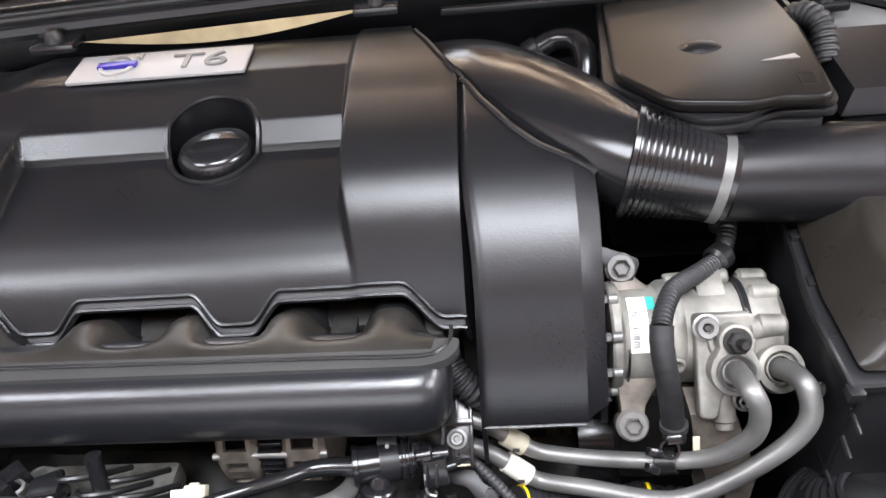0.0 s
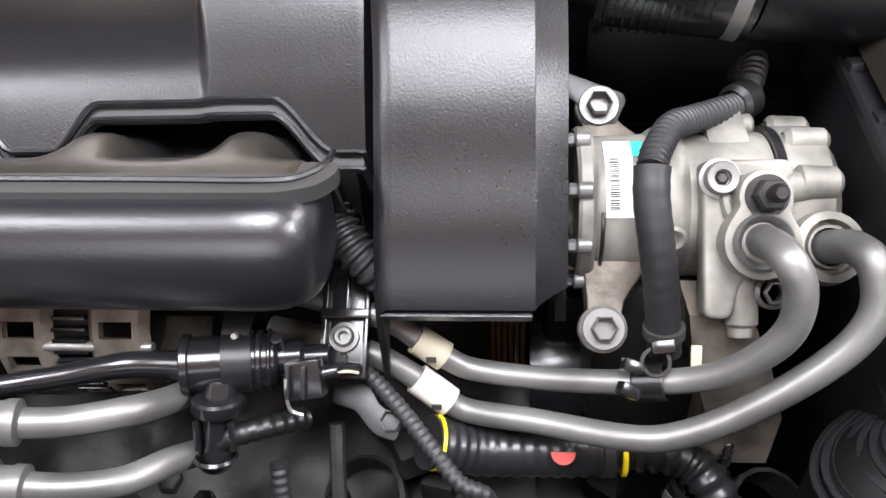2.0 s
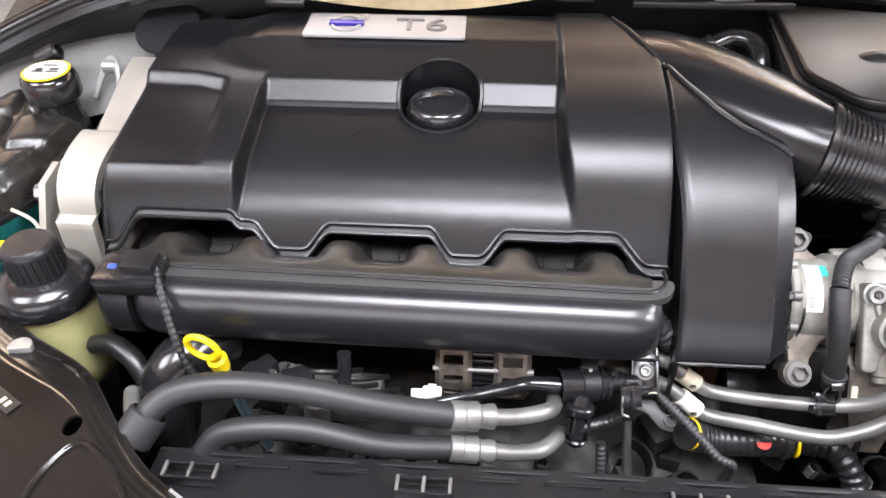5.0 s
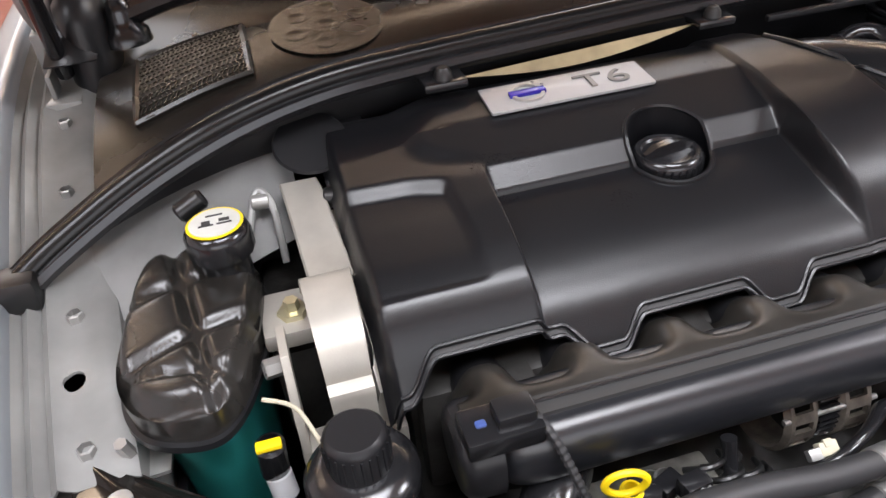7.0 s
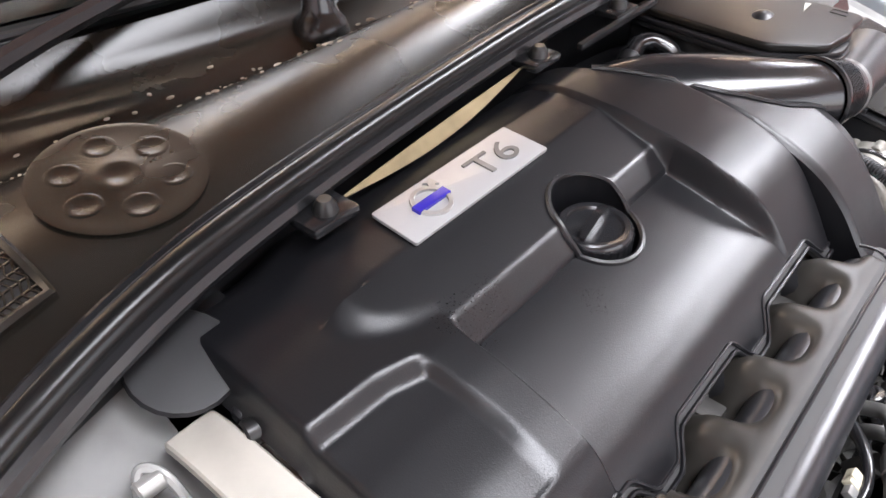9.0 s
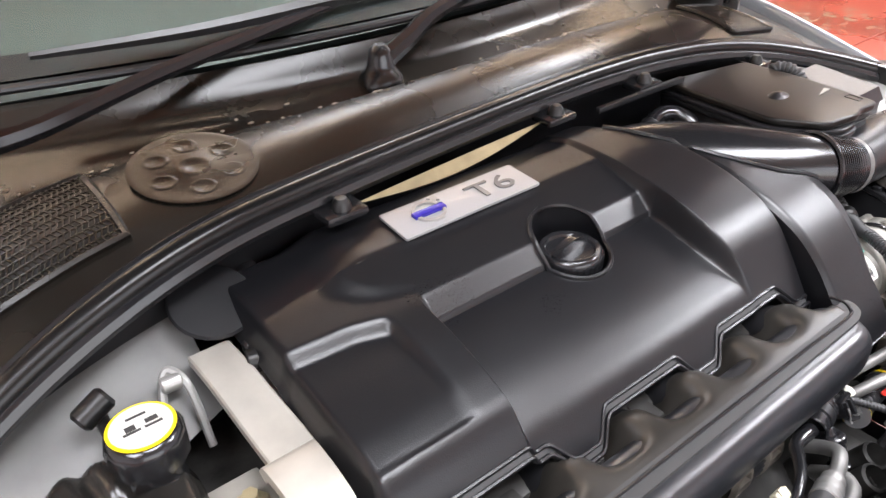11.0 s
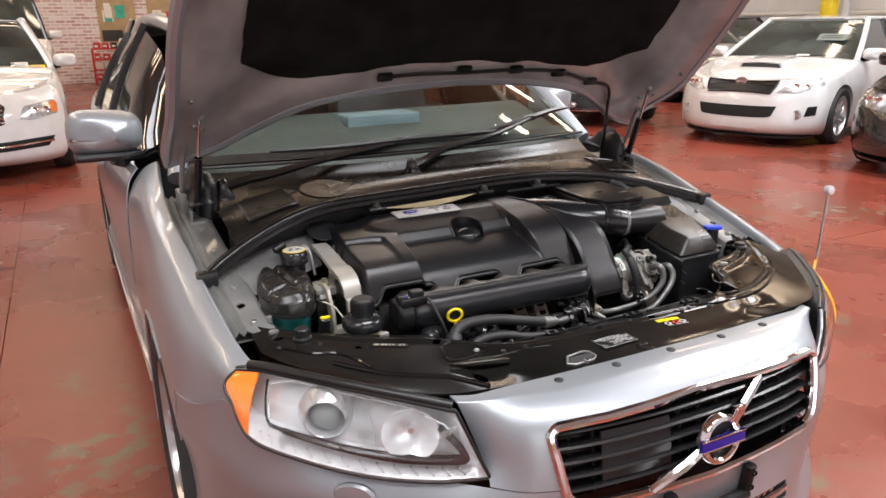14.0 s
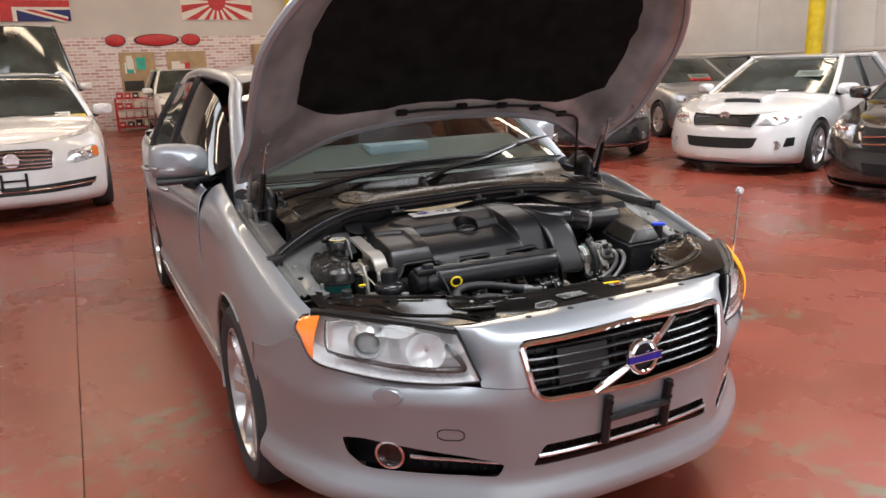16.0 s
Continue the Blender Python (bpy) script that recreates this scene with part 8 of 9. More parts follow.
part("slot_plate", prism([(-0.206, 0.165), (-0.196, 0.159), (-0.154, 0.160), (-0.142, 0.169), (-0.146, 0.183), (-0.192, 0.184)], 0.7780, 0.7812), INKGAP, slam)
part("lock_pin", rod((-0.170, 0.158, 0.776), (-0.170, 0.156, 0.786), 0.006, seg=12, edge=0.001), STEEL, slam)
p = on_panel(-0.016, 0.158)
part("round_boss", lathe([(0.0, 0.001), (0.010, 0.001), (0.012, 0.004), (0.017, 0.004), (0.019, 0.0)], Matrix.Translation(p), 24), BLACKPAINT, slam)
for x, y, r, h in ((-0.645, 0.512, 0.017, 0.024), (0.655, 0.515, 0.016, 0.014)):
    p = on_panel(x, y)
    part("rubber_buffer", lathe([(0.0, h), (r * 0.8, h), (r * 0.92, h * 0.9), (r * 0.95, 0.006), (r * 1.2, 0.004), (r * 1.25, 0.0)], Matrix.Translation(p), 22), RUBBER, slam)
for x, y, a in ((-0.693, 0.562, 20), (-0.487, 0.440, 10), (0.50, 0.43, -15), (0.66, 0.52, -30)):
    p = on_panel(x, y)
    part("steel_tab", prism([(0.011 * math.cos(radians(t)), 0.011 * math.sin(radians(t))) for t in range(-20, 201, 20)], 0.0, 0.007, 0.001, Matrix.Translation(p) @ Matrix.Rotation(radians(a), 4, "Z")), STEEL, slam)
for x, y in ((-0.70, 0.50), (-0.62, 0.47), (-0.30, 0.26), (0.02, 0.252), (0.17, 0.245), (0.25, 0.24), (-0.25, 0.255), (0.44, 0.32)):
    part("clip_head", lathe([(0.0, 0.004), (0.004, 0.004), (0.006, 0.001), (0.0065, 0.0)], Matrix.Translation(on_panel(x, y)), 14), PLASTIC, slam)
# raised plate added to stand for a bright reflection on the panel
part("reflection_patch", prism(rounded([(-0.43, 0.262), (-0.385, 0.238), (-0.31, 0.214), (-0.305, 0.232), (-0.34, 0.258)], 0.012), 0.783, 0.7885, 0.001), BLACKPAINT, slam)

def pressed(name, pts, r, closed=True):
    """A raised bead on the panel, along places in x and y."""
    line = catmull([(x, y, 0) for x, y in pts], 6, closed)
    line = [on_panel(p.x, p.y) + Vector((0, 0, 0.0008)) for p in line]
    return part(name, ribbon(line, r, closed, 6), BLACKPAINT, slam)


pressed("pad_bead", [(-0.392, 0.345), (-0.412, 0.292), (-0.380, 0.278), (-0.325, 0.283), (-0.345, 0.318)], 0.0032)
part("pad_screw", lathe([(0.0, 0.003), (0.005, 0.003), (0.0065, 0.0)], Matrix.Translation(on_panel(-0.345, 0.291)), 12), STEEL, slam)
pressed("corner_bead", [(0.205, 0.252), (0.262, 0.246), (0.325, 0.240), (0.422, 0.255), (0.503, 0.286), (0.595, 0.345), (0.66, 0.42)], 0.0030, False)
pressed("corner_bead", [(0.340, 0.272), (0.398, 0.284), (0.378, 0.340), (0.420, 0.392)], 0.0024, False)
pressed("corner_bead", [(0.052, 0.250), (0.12, 0.254), (0.205, 0.256)], 0.0016, False)
pressed("corner_bead", [(-0.560, 0.330), (-0.575, 0.375), (-0.600, 0.415), (-0.645, 0.440), (-0.690, 0.490)], 0.0036, False)
pressed("long_bead", [(-0.36, 0.262), (-0.30, 0.250), (-0.24, 0.246), (-0.20, 0.238)], 0.0018, False)

shroud = thing("radiator_shroud", "black plastic radiator shroud with clips", "radiator", (0.0, 0.34, 0.4))
part("top", sheet(lambda u, v: (-0.345 + 0.80 * u, 0.292 + 0.085 * v, 0.746 - 0.006 * v + 0.003 * math.sin(u * 60)), np.linspace(0, 1, 40), np.linspace(0, 1, 6), 0.004), PLASTIC, shroud)
part("face", box((-0.345, 0.374, 0.45), (0.455, 0.380, 0.742), 0.002), PLASTIC, shroud)
part("core", box((-0.33, 0.318, 0.30), (0.44, 0.345, 0.738), 0.003), DARKMETAL, shroud)
for x in (-0.303, -0.105, 0.12, 0.30):
    cl = part("clip", box((x - 0.024, 0.340, 0.746), (x + 0.024, 0.343, 0.758), 0.001), GLOSSY, shroud)
    part("clip_bar", box((x - 0.024, 0.354, 0.746), (x + 0.024, 0.357, 0.758), 0.001), GLOSSY, cl)
    for d in (-0.022, 0.0, 0.022):
        part("clip_tooth", box((x + d - 0.0015, 0.341, 0.755), (x + d + 0.0015, 0.356, 0.759), 0.001), PIPE, cl)
for x in (-0.247, -0.178, -0.05, 0.02, 0.084, 0.20):
    part("slat_edge", box((x - 0.024, 0.362, 0.7435), (x + 0.024, 0.366, 0.7475), 0.001), GLOSSY, shroud)
for x in (0.20, 0.27, 0.34, 0.40):
    part("upright_lug", box((x - 0.014, 0.300, 0.745), (x + 0.014, 0.318, 0.766), 0.003), PLASTIC, shroud)

boot = thing("air_guide_bellows", "black ribbed rubber air guide by the headlamp", "air duct", (0.43, 0.47, 0.55))
for i in range(9):
    k = 1 - i * 0.065
    cpos = Vector((0.447, 0.466, 0.672 + i * 0.004))
    part("rib", ribbon([cpos + Vector((0.075 * k * math.cos(a), 0.055 * k * math.sin(a), 0.018 * k * math.cos(a))) for a in np.linspace(0, 2 * math.pi, 40, endpoint=False)], 0.0030, seg=6), PLASTIC, boot)
part("boot", lathe([(0.078, -0.09), (0.076, -0.02), (0.066, 0.006), (0.030, 0.034), (0.0, 0.036)], Matrix.Translation((0.447, 0.466, 0.664)) @ Matrix.Diagonal((1, 0.74, 1, 1)), 36), mat("soft_black_boot", (0.004, 0.004, 0.004), 0.5, spec=0.25), boot)
tray = thing("battery_tray", "black plastic tray behind the compressor", "tray", (0.4, 0.72, 0.5))
part("ledge", box((0.26, 0.70, 0.755), (0.42, 0.76, 0.775), 0.004), PLASTIC, tray)
part("wall", box((0.26, 0.76, 0.50), (0.45, 0.775, 0.85), 0.004), PLASTIC, tray)
part("step", box((0.25, 0.665, 0.70), (0.40, 0.70, 0.72), 0.004), PLASTIC, tray)
cone = part("ring_plug", lathe([(0.0095, 0.0), (0.0150, 0.0), (0.0155, 0.003), (0.0135, 0.005), (0.0100, 0.005), (0.0090, 0.003)], axis((0.338, 0.528, 0.630), (0.334, 0.514, 0.648)), 26), CREAM, tray, "pale ring grommet with cable")
part("core", rod((0.338, 0.529, 0.628), (0.336, 0.520, 0.640), 0.0092, seg=18, edge=0.002), RUBBER, cone)
part("cable", tube([(0.337, 0.523, 0.638), (0.338, 0.516, 0.644), (0.336, 0.505, 0.634), (0.333, 0.498, 0.615), (0.331, 0.49, 0.59)], 0.0034, 8, 6, ridges=(0.004, 0.2)), GLOSSY, cone)
hb = thing("headlamp_frame", "glossy black frame with small boxes behind the headlamp", "car panel", (0.72, 0.47, 0.75))
part("frame", sheet(lambda u, v: (0.675 + 0.10 * u, 0.44 + 0.14 * v + 0.05 * u, 0.772 - 0.012 * v - 0.012 * u + 0.007 * math.sin(9 * u + 7 * v)), np.linspace(0, 1, 14), np.linspace(0, 1, 12), 0.003), BLACKPAINT, hb)
for x, y, w, d, h, a in ((0.705, 0.468, 0.026, 0.018, 0.022, 40), (0.735, 0.505, 0.022, 0.030, 0.018, 60), (0.757, 0.548, 0.020, 0.034, 0.020, 65), (0.718, 0.535, 0.030, 0.016, 0.014, 55)):
    part("box", box((-w / 2, -d / 2, -0.01), (w / 2, d / 2, h), 0.004, Matrix.Translation((x, y, 0.768)) @ Matrix.Rotation(radians(a), 4, "Z")), BLACKPAINT, hb)
for k in range(3):
    part("strip", tube([(0.672 + 0.026 * k, 0.43 + 0.026 * k, 0.776), (0.690 + 0.024 * k, 0.50 + 0.02 * k, 0.782), (0.695 + 0.020 * k, 0.58 + 0.01 * k, 0.776)], 0.0045, 8), BLACKPAINT, hb)
part("edge_seal", tube([lens_at(1, u, 1, 0.0) + Vector((-0.004, 0.012, 0.002)) for u in np.linspace(0.25, 1, 16)], 0.0055, 8, 2), RUBBER, hb)

# ---- other cars in the hall ----
def other_car(name, label, where, facing, paint, length, width, height, hood_y, hood_z, belt_z, screen_y, roof_y0, roof_y1, tail_y, rim_r=0.215, tyre_r=0.32, front=(), spokes=5, lights=CARLAMP, roof_paint=None, bow=0.30, sill=0.20, corner=None):
    """A parked car, its nose at y = 0 and its tail at y = length, then set down at where, looking along facing."""
    ob = thing(name, label, "car", group="parked cars")
    W = width / 2
    top = spline([0.0, 0.08, 0.3, hood_y * 0.6, hood_y, screen_y, (screen_y + tail_y) / 2, tail_y, length - 0.1, length], [hood_z - 0.16, hood_z - 0.06, hood_z, hood_z + 0.06, hood_z + 0.12, belt_z, belt_z + 0.02, belt_z + 0.04, belt_z, belt_z - 0.08])

    def outline():
        pts = []
        for x in np.linspace(-1, 1, 31):
            pts.append((x, bow * abs(x) ** 3.2 + 0.02 * x * x, "f"))
        for y in np.linspace(bow + 0.12, length - 0.35, 30):
            pts.append((1, y, "s"))
        for x in np.linspace(1, -1, 15):
            pts.append((x, length - 0.22 * abs(x) ** 3, "r"))
        for y in np.linspace(length - 0.35, bow + 0.12, 30):
            pts.append((-1, y, "s"))
        return pts
    OUT = outline()
    kw = spline([0, 0.12, 0.35, 0.6, 0.85, 0.95, 1.0], [0.93, 0.975, 0.995, 1.0, 0.975, 0.95, 0.90])
    ky = spline([0, 0.1, 0.25, 0.45, 0.6, 0.8, 1.0], [0.10, 0.015, 0.0, 0.012, 0.03, 0.06, 0.16])

    def at(x, y, k, kind):
        t = top(y + ky(k)) if kind == "f" else top(y)
        taper = 1 - 0.10 * smooth(0.9, 0.0, y) * (abs(x) ** 2)
        yy = y + ky(k) * (1 if kind == "f" else 0.5 * smooth(1.0, 0.3, y)) - ky(k) * 0.6 * (kind == "r")
        return Vector((x * W * kw(k) * taper, yy, sill + (t - sill) * k))
    ks = [0, 0.03, 0.08, 0.15, 0.25, 0.35, 0.45, 0.55, 0.65, 0.75, 0.83, 0.9, 0.95, 0.98, 1.0]
    body = loft([[at(x, y, k, kd) for x, y, kd in OUT] for k in ks])
    wheels_y = (0.88, length - 0.98)
    body = cut(body, *[lathe([(tyre_r + 0.035, 0), (tyre_r + 0.035, 0.34)], axis((s * (W + 0.05), y, tyre_r), (0, y, tyre_r)), 40) for s in (-1, 1) for y in wheels_y])
    part("body", body, paint, ob, sharp=32)

    def hoodf(u, v):
        y = 0.16 + v * (screen_y - 0.05)
        w = W * 0.90 * (1 - 0.10 * smooth(0.9, 0.0, y))
        return (u * w, y + (bow * abs(u) ** 3.2) * (1 - v), top(y) - 0.004 + 0.045 * (1 - u * u) * smooth(0, 0.3, v))
    part("bonnet", sheet(hoodf, np.linspace(-1, 1, 25), np.linspace(0, 1, 15), 0.01), paint, ob)
    roof_w = W * 0.665
    gl = []
    for f in np.linspace(0, 1, 9):
        yf, yr = screen_y + (roof_y0 - screen_y) * f, tail_y + (roof_y1 - tail_y) * f
        w = W * 0.90 + (roof_w - W * 0.90) * f ** 1.15
        z = belt_z - 0.02 + (height - 0.05 - belt_z + 0.02) * f
        ring = [(x * w, yf + 0.16 * x * x - 0.10, z) for x in np.linspace(-1, 1, 15)]
        ring += [(w, y, z) for y in np.linspace(yf + 0.12, yr - 0.12, 16)]
        ring += [(x * w, yr - 0.08 * x * x, z) for x in np.linspace(1, -1, 9)]
        ring += [(-w, y, z) for y in np.linspace(yr - 0.12, yf + 0.12, 16)]
        gl.append(ring)
    part("glasshouse", loft(gl), CARSCREEN, ob, "dark tinted windows")
    rp = roof_paint or paint
    part("roof", sheet(lambda u, v: (u * (roof_w + 0.015), roof_y0 - 0.10 + 0.16 * u * u * (1 - v) + (roof_y1 - roof_y0 + 0.12) * v, height - 0.055 + 0.05 * (1 - abs(u) ** 2.5) * math.sin(math.pi * min(max(v * 0.9 + 0.07, 0), 1)) ** 0.5), np.linspace(-1, 1, 17), np.linspace(0, 1, 15), 0.02), rp, ob)
    for s in (-1, 1):
        def pil(f, y):
            return Vector((s * (W * 0.90 + (roof_w - W * 0.90) * f ** 1.15 + 0.006), y, belt_z - 0.02 + (height - 0.05 - belt_z + 0.02) * f))
        part("front_pillar", tube([pil(f, screen_y + 0.07 + (roof_y0 - screen_y) * f) for f in np.linspace(0, 1, 6)], 0.035, 8, 2), rp, ob)
        part("roof_rail", tube([pil(1, y) for y in np.linspace(roof_y0, roof_y1, 5)], 0.028, 8, 2), rp, ob)
        part("rear_pillar", tube([pil(f, tail_y - 0.10 + (roof_y1 - tail_y) * f) for f in np.linspace(0, 1, 5)], 0.06, 8, 2), rp, ob)
        part("centre_pillar", tube([pil(f, (screen_y + tail_y) * 0.5 + 0.1) for f in np.linspace(0, 0.97, 4)], 0.028, 8, 2), GLOSSY, ob)
        mc = Vector((s * (W + 0.06), screen_y + 0.22, belt_z + 0.06))
        shell = []
        for yo, k in ((-0.075, 0.30), (-0.070, 0.60), (-0.055, 0.82), (-0.025, 0.96), (0.02, 1.0), (0.055, 0.97), (0.060, 0.90)):
            shell.append([mc + Vector((math.copysign(abs(math.cos(b)) ** 0.55, math.cos(b)) * 0.118 * k, yo + 0.02 * s * math.cos(b), math.copysign(abs(math.sin(b)) ** 0.55, math.sin(b)) * (0.076 if math.sin(b) > 0 else 0.066) * k)) for b in np.linspace(0, 2 * math.pi, 24, endpoint=False)])
        mm = part("door_mirror", loft(shell), paint, ob)
        part("mirror_foot", tube([mc + Vector((-s * 0.05, 0, -0.05)), mc + Vector((-s * 0.14, 0.02, -0.07))], 0.025, 8, 1, False), GLOSSY, mm)
        for y in wheels_y:
            make_wheel("wheel", ob, (s * (W - 0.115), y, tyre_r), s, tyre_r, 0.215, rim_r, spokes)
        part("shut_line", tube([(s * (W * kw(k) + 0.0005), (screen_y + tail_y) * 0.5 + 0.12, 0.25 + (belt_z - 0.25) * k) for k in np.linspace(0.1, 0.95, 8)], 0.004, 5, 1, False), INKGAP, ob)

    def face(x, z, off=0.0):
        """A place on the nose."""
        u = x / W
        y = bow * abs(u) ** 3.2 + 0.02 * u * u
        k = min(max((z - sill) / (top(min(y + 0.05, 0.3)) - sill), 0), 1)
        return at(u, y, k, "f") + Vector((0, -off, 0))

    def patch(outline, off, depth, n=14):
        """A piece of the nose inside an outline of x and z, as a solid sheet."""
        xs = [p[0] for p in outline]
        x0, x1 = min(xs), max(xs)

        def span(x):
            zz = []
            m = len(outline)
            for i in range(m):
                a, b = outline[i], outline[(i + 1) % m]
                if (a[0] - x) * (b[0] - x) <= 0 and a[0] != b[0]:
                    zz.append(a[1] + (b[1] - a[1]) * (x - a[0]) / (b[0] - a[0]))
            return (min(zz), max(zz)) if zz else (outline[0][1], outline[0][1])
        e = (x1 - x0) * 0.004
        return sheet(lambda x, v: face(x, span(x)[0] + (span(x)[1] - span(x)[0]) * v, off), np.linspace(x0 + e, x1 - e, n), np.linspace(0, 1, 6), depth)
    for what, *rest in front:
        if what == "hole":
            part(rest[1] if len(rest) > 1 else "air_intake", patch(rest[0], 0.004, 0.03, 24), PLASTIC, ob)
        elif what == "slats":
            (x0, x1), zs, material = rest
            for z in zs:
                part("slat", tube([face(x, z, 0.008) for x in np.linspace(x0, x1, 15)], 0.010, 6, 1, False), material, ob)
        elif what == "lamp":
            for s in (-1, 1):
                pts = [(s * x, z) for x, z in rest[0]]
                hl = part("headlamp", patch(pts, 0.006, 0.02, 18), lights, ob)
                if corner:
                    xo = max(abs(p[0]) for p in pts)
                    zo = [p[1] for p in pts if abs(p[0]) > xo - 0.05]
                    part("corner_lens", patch([(s * (xo - 0.075), min(zo) + 0.012), (s * (xo - 0.012), min(zo) + 0.014), (s * (xo - 0.012), max(zo) - 0.016), (s * (xo - 0.075), max(zo) - 0.020)], 0.010, 0.008, 6), corner, hl, "amber corner lens")
                cx, cz = sum(p[0] for p in pts) / len(pts), sum(p[1] for p in pts) / len(pts)
                for d in (-0.06, 0.05):
                    q = face(cx + s * d, cz, 0.004)
                    part("reflector", lathe([(0.0, -0.004), (0.024, 0.0), (0.034, 0.006), (0.037, 0.004), (0.038, -0.02)], Matrix.Translation(q) @ Matrix.Rotation(radians(90), 4, "X"), 20), CHROME, hl)
        elif what == "fog":
            for s in (-1, 1):
                q = face(s * rest[0], rest[1], 0.004)
                part("fog_lamp", lathe([(0.0, 0.004), (0.036, 0.006), (0.045, 0.014), (0.052, 0.010), (0.054, 0.0)], Matrix.Translation(q) @ Matrix.Rotation(radians(90), 4, "X"), 24), lights, ob)
        elif what == "frame":
            pts = rest[0]
            line = []
            for i in range(len(pts)):
                a, b = pts[i], pts[(i + 1) % len(pts)]
                line += [face(a[0] + (b[0] - a[0]) * k / 8, a[1] + (b[1] - a[1]) * k / 8, 0.010) for k in range(8)]
            part("frame", ribbon(line, rest[1], seg=6), rest[2], ob)
        elif what == "strip":
            (x0, x1), z, r, material = rest
            part("strip", tube([face(x, z, 0.006) for x in np.linspace(x0, x1, 21)], r, 6, 1, False), material, ob)
        elif what == "emblem":
            q = face(0, rest[0], 0.016)
            part("emblem", lathe([(0.0, 0.004), (rest[1] * 0.6, 0.005), (rest[1] * 0.65, 0.012), (rest[1] * 0.95, 0.012), (rest[1], 0.0)], Matrix.Translation(q) @ Matrix.Rotation(radians(90), 4, "X") @ Matrix.Diagonal((rest[2], 1, 1, 1)), 28), rest[3], ob)
        elif what == "plate":
            for x in (-0.11, 0.11):
                part("bracket_upright", tube([face(x, z, 0.02) for z in (rest[0] - 0.09, rest[0] + 0.06)], 0.014, 6, 1, False), PLASTIC, ob)
            part("bracket_bar", tube([face(-0.11, rest[0], 0.02), face(0.11, rest[0], 0.02)], 0.012, 6, 1, False), PLASTIC, ob)
        elif what == "splitter":
            part("splitter", sheet(lambda x, v: face(x, sill + 0.005) + Vector((0, -0.045 + 0.12 * v, -0.016)), np.linspace(-W * 0.96, W * 0.96, 31), (0, 1), 0.015), rest[0], ob)
        elif what == "scoop":
            sc = part("bonnet_scoop", loft([[(x * w, y, top(y) + 0.03 + z) for x, z in ((-1, -0.02), (-0.9, h * 0.8), (0, h), (0.9, h * 0.8), (1, -0.02))] for y, w, h in ((0.62, 0.27, 0.075), (0.75, 0.28, 0.085), (1.0, 0.27, 0.06), (1.15, 0.24, 0.02))], caps=True), paint, ob)
            part("scoop_mouth", loft([[(x * 0.24, 0.612 + 0.004 * k, top(0.62) + 0.03 + z) for x, z in ((-1, 0.005), (-0.9, 0.050), (0, 0.062), (0.9, 0.050), (1, 0.005))] for k in (0, 1)]), INKGAP, sc)
        elif what == "paper":
            for x, f, w, h, material in rest[0]:
                c = Vector((x, screen_y - 0.115 + (roof_y0 - screen_y) * f + 0.16 * (x / W) ** 2, belt_z - 0.02 + (height - 0.05 - belt_z + 0.02) * f))
                tiltp = math.atan2(height - 0.03 - belt_z, roof_y0 - screen_y)
                m = Matrix.Translation(c) @ Matrix.Rotation(tiltp, 4, "X")
                pp = part("paper", box((-w / 2, -h / 2, -0.002), (w / 2, h / 2, 0.003), 0, m), CARD if material is WHITE and w > 0.25 else material, ob, "paper card in the windscreen")
                for r in range(2):
                    part("print_bar", box((-w * 0.35, -h * 0.2 + r * h * 0.3, 0.006), (w * 0.35, -h * 0.2 + r * h * 0.3 + h * 0.12, 0.004), 0, m), INKGAP if w > 0.25 else GREYPRINT, pp)
        elif what == "wipers":
            for x0, x1 in ((-0.55, 0.05), (-0.05, 0.50)):
                part("wiper", tube([(x0, screen_y - 0.10 + 0.16 * (x0 / W) ** 2, belt_z + 0.02), (0.5 * (x0 + x1), screen_y - 0.10, belt_z + 0.03), (x1, screen_y - 0.07 + 0.16 * (x1 / W) ** 2, belt_z + 0.05)], 0.008, 6), GLOSSY, ob)
    f = Vector((facing[0], facing[1], 0)).normalized()
    ob.matrix_basis = Matrix.Translation((where[0], where[1], 0)) @ Matrix.Rotation(math.atan2(f.x, -f.y), 4, "Z")
    return ob


other_car("wagon_car", "white estate car with chrome slatted grille and empty plate bracket", (-1.90, 6.95), (0.03, -1), WPAINT, 4.82, 1.87, 1.54, 1.0, 0.84, 1.0, 1.30, 2.10, 3.9, 4.6, 0.225, 0.33,
          [("hole", [(-0.36, 0.56), (0.36, 0.56), (0.40, 0.70), (0.36, 0.72), (-0.36, 0.72), (-0.40, 0.70)], "grille"), ("slats", (-0.37, 0.37), (0.585, 0.615, 0.645, 0.675, 0.70), CHROME), ("emblem", 0.645, 0.075, 1.0, CHROME),
           ("lamp", [(0.50, 0.60), (0.62, 0.585), (0.88, 0.62), (0.90, 0.70), (0.86, 0.745), (0.56, 0.70)]), ("hole", [(-0.78, 0.33), (0.78, 0.33), (0.82, 0.42), (-0.82, 0.42)]), ("strip", (-0.80, 0.80), 0.375, 0.010, CHROME), ("plate", 0.48), ("paper", [(0.55, 0.10, 0.16, 0.10, WHITE), (0.68, 0.06, 0.22, 0.06, YELLOW), (0.0, 0.92, 0.06, 0.03, WHITE)]), ("wipers",)], lights=PALELAMP, sill=0.17, corner=AMBER)
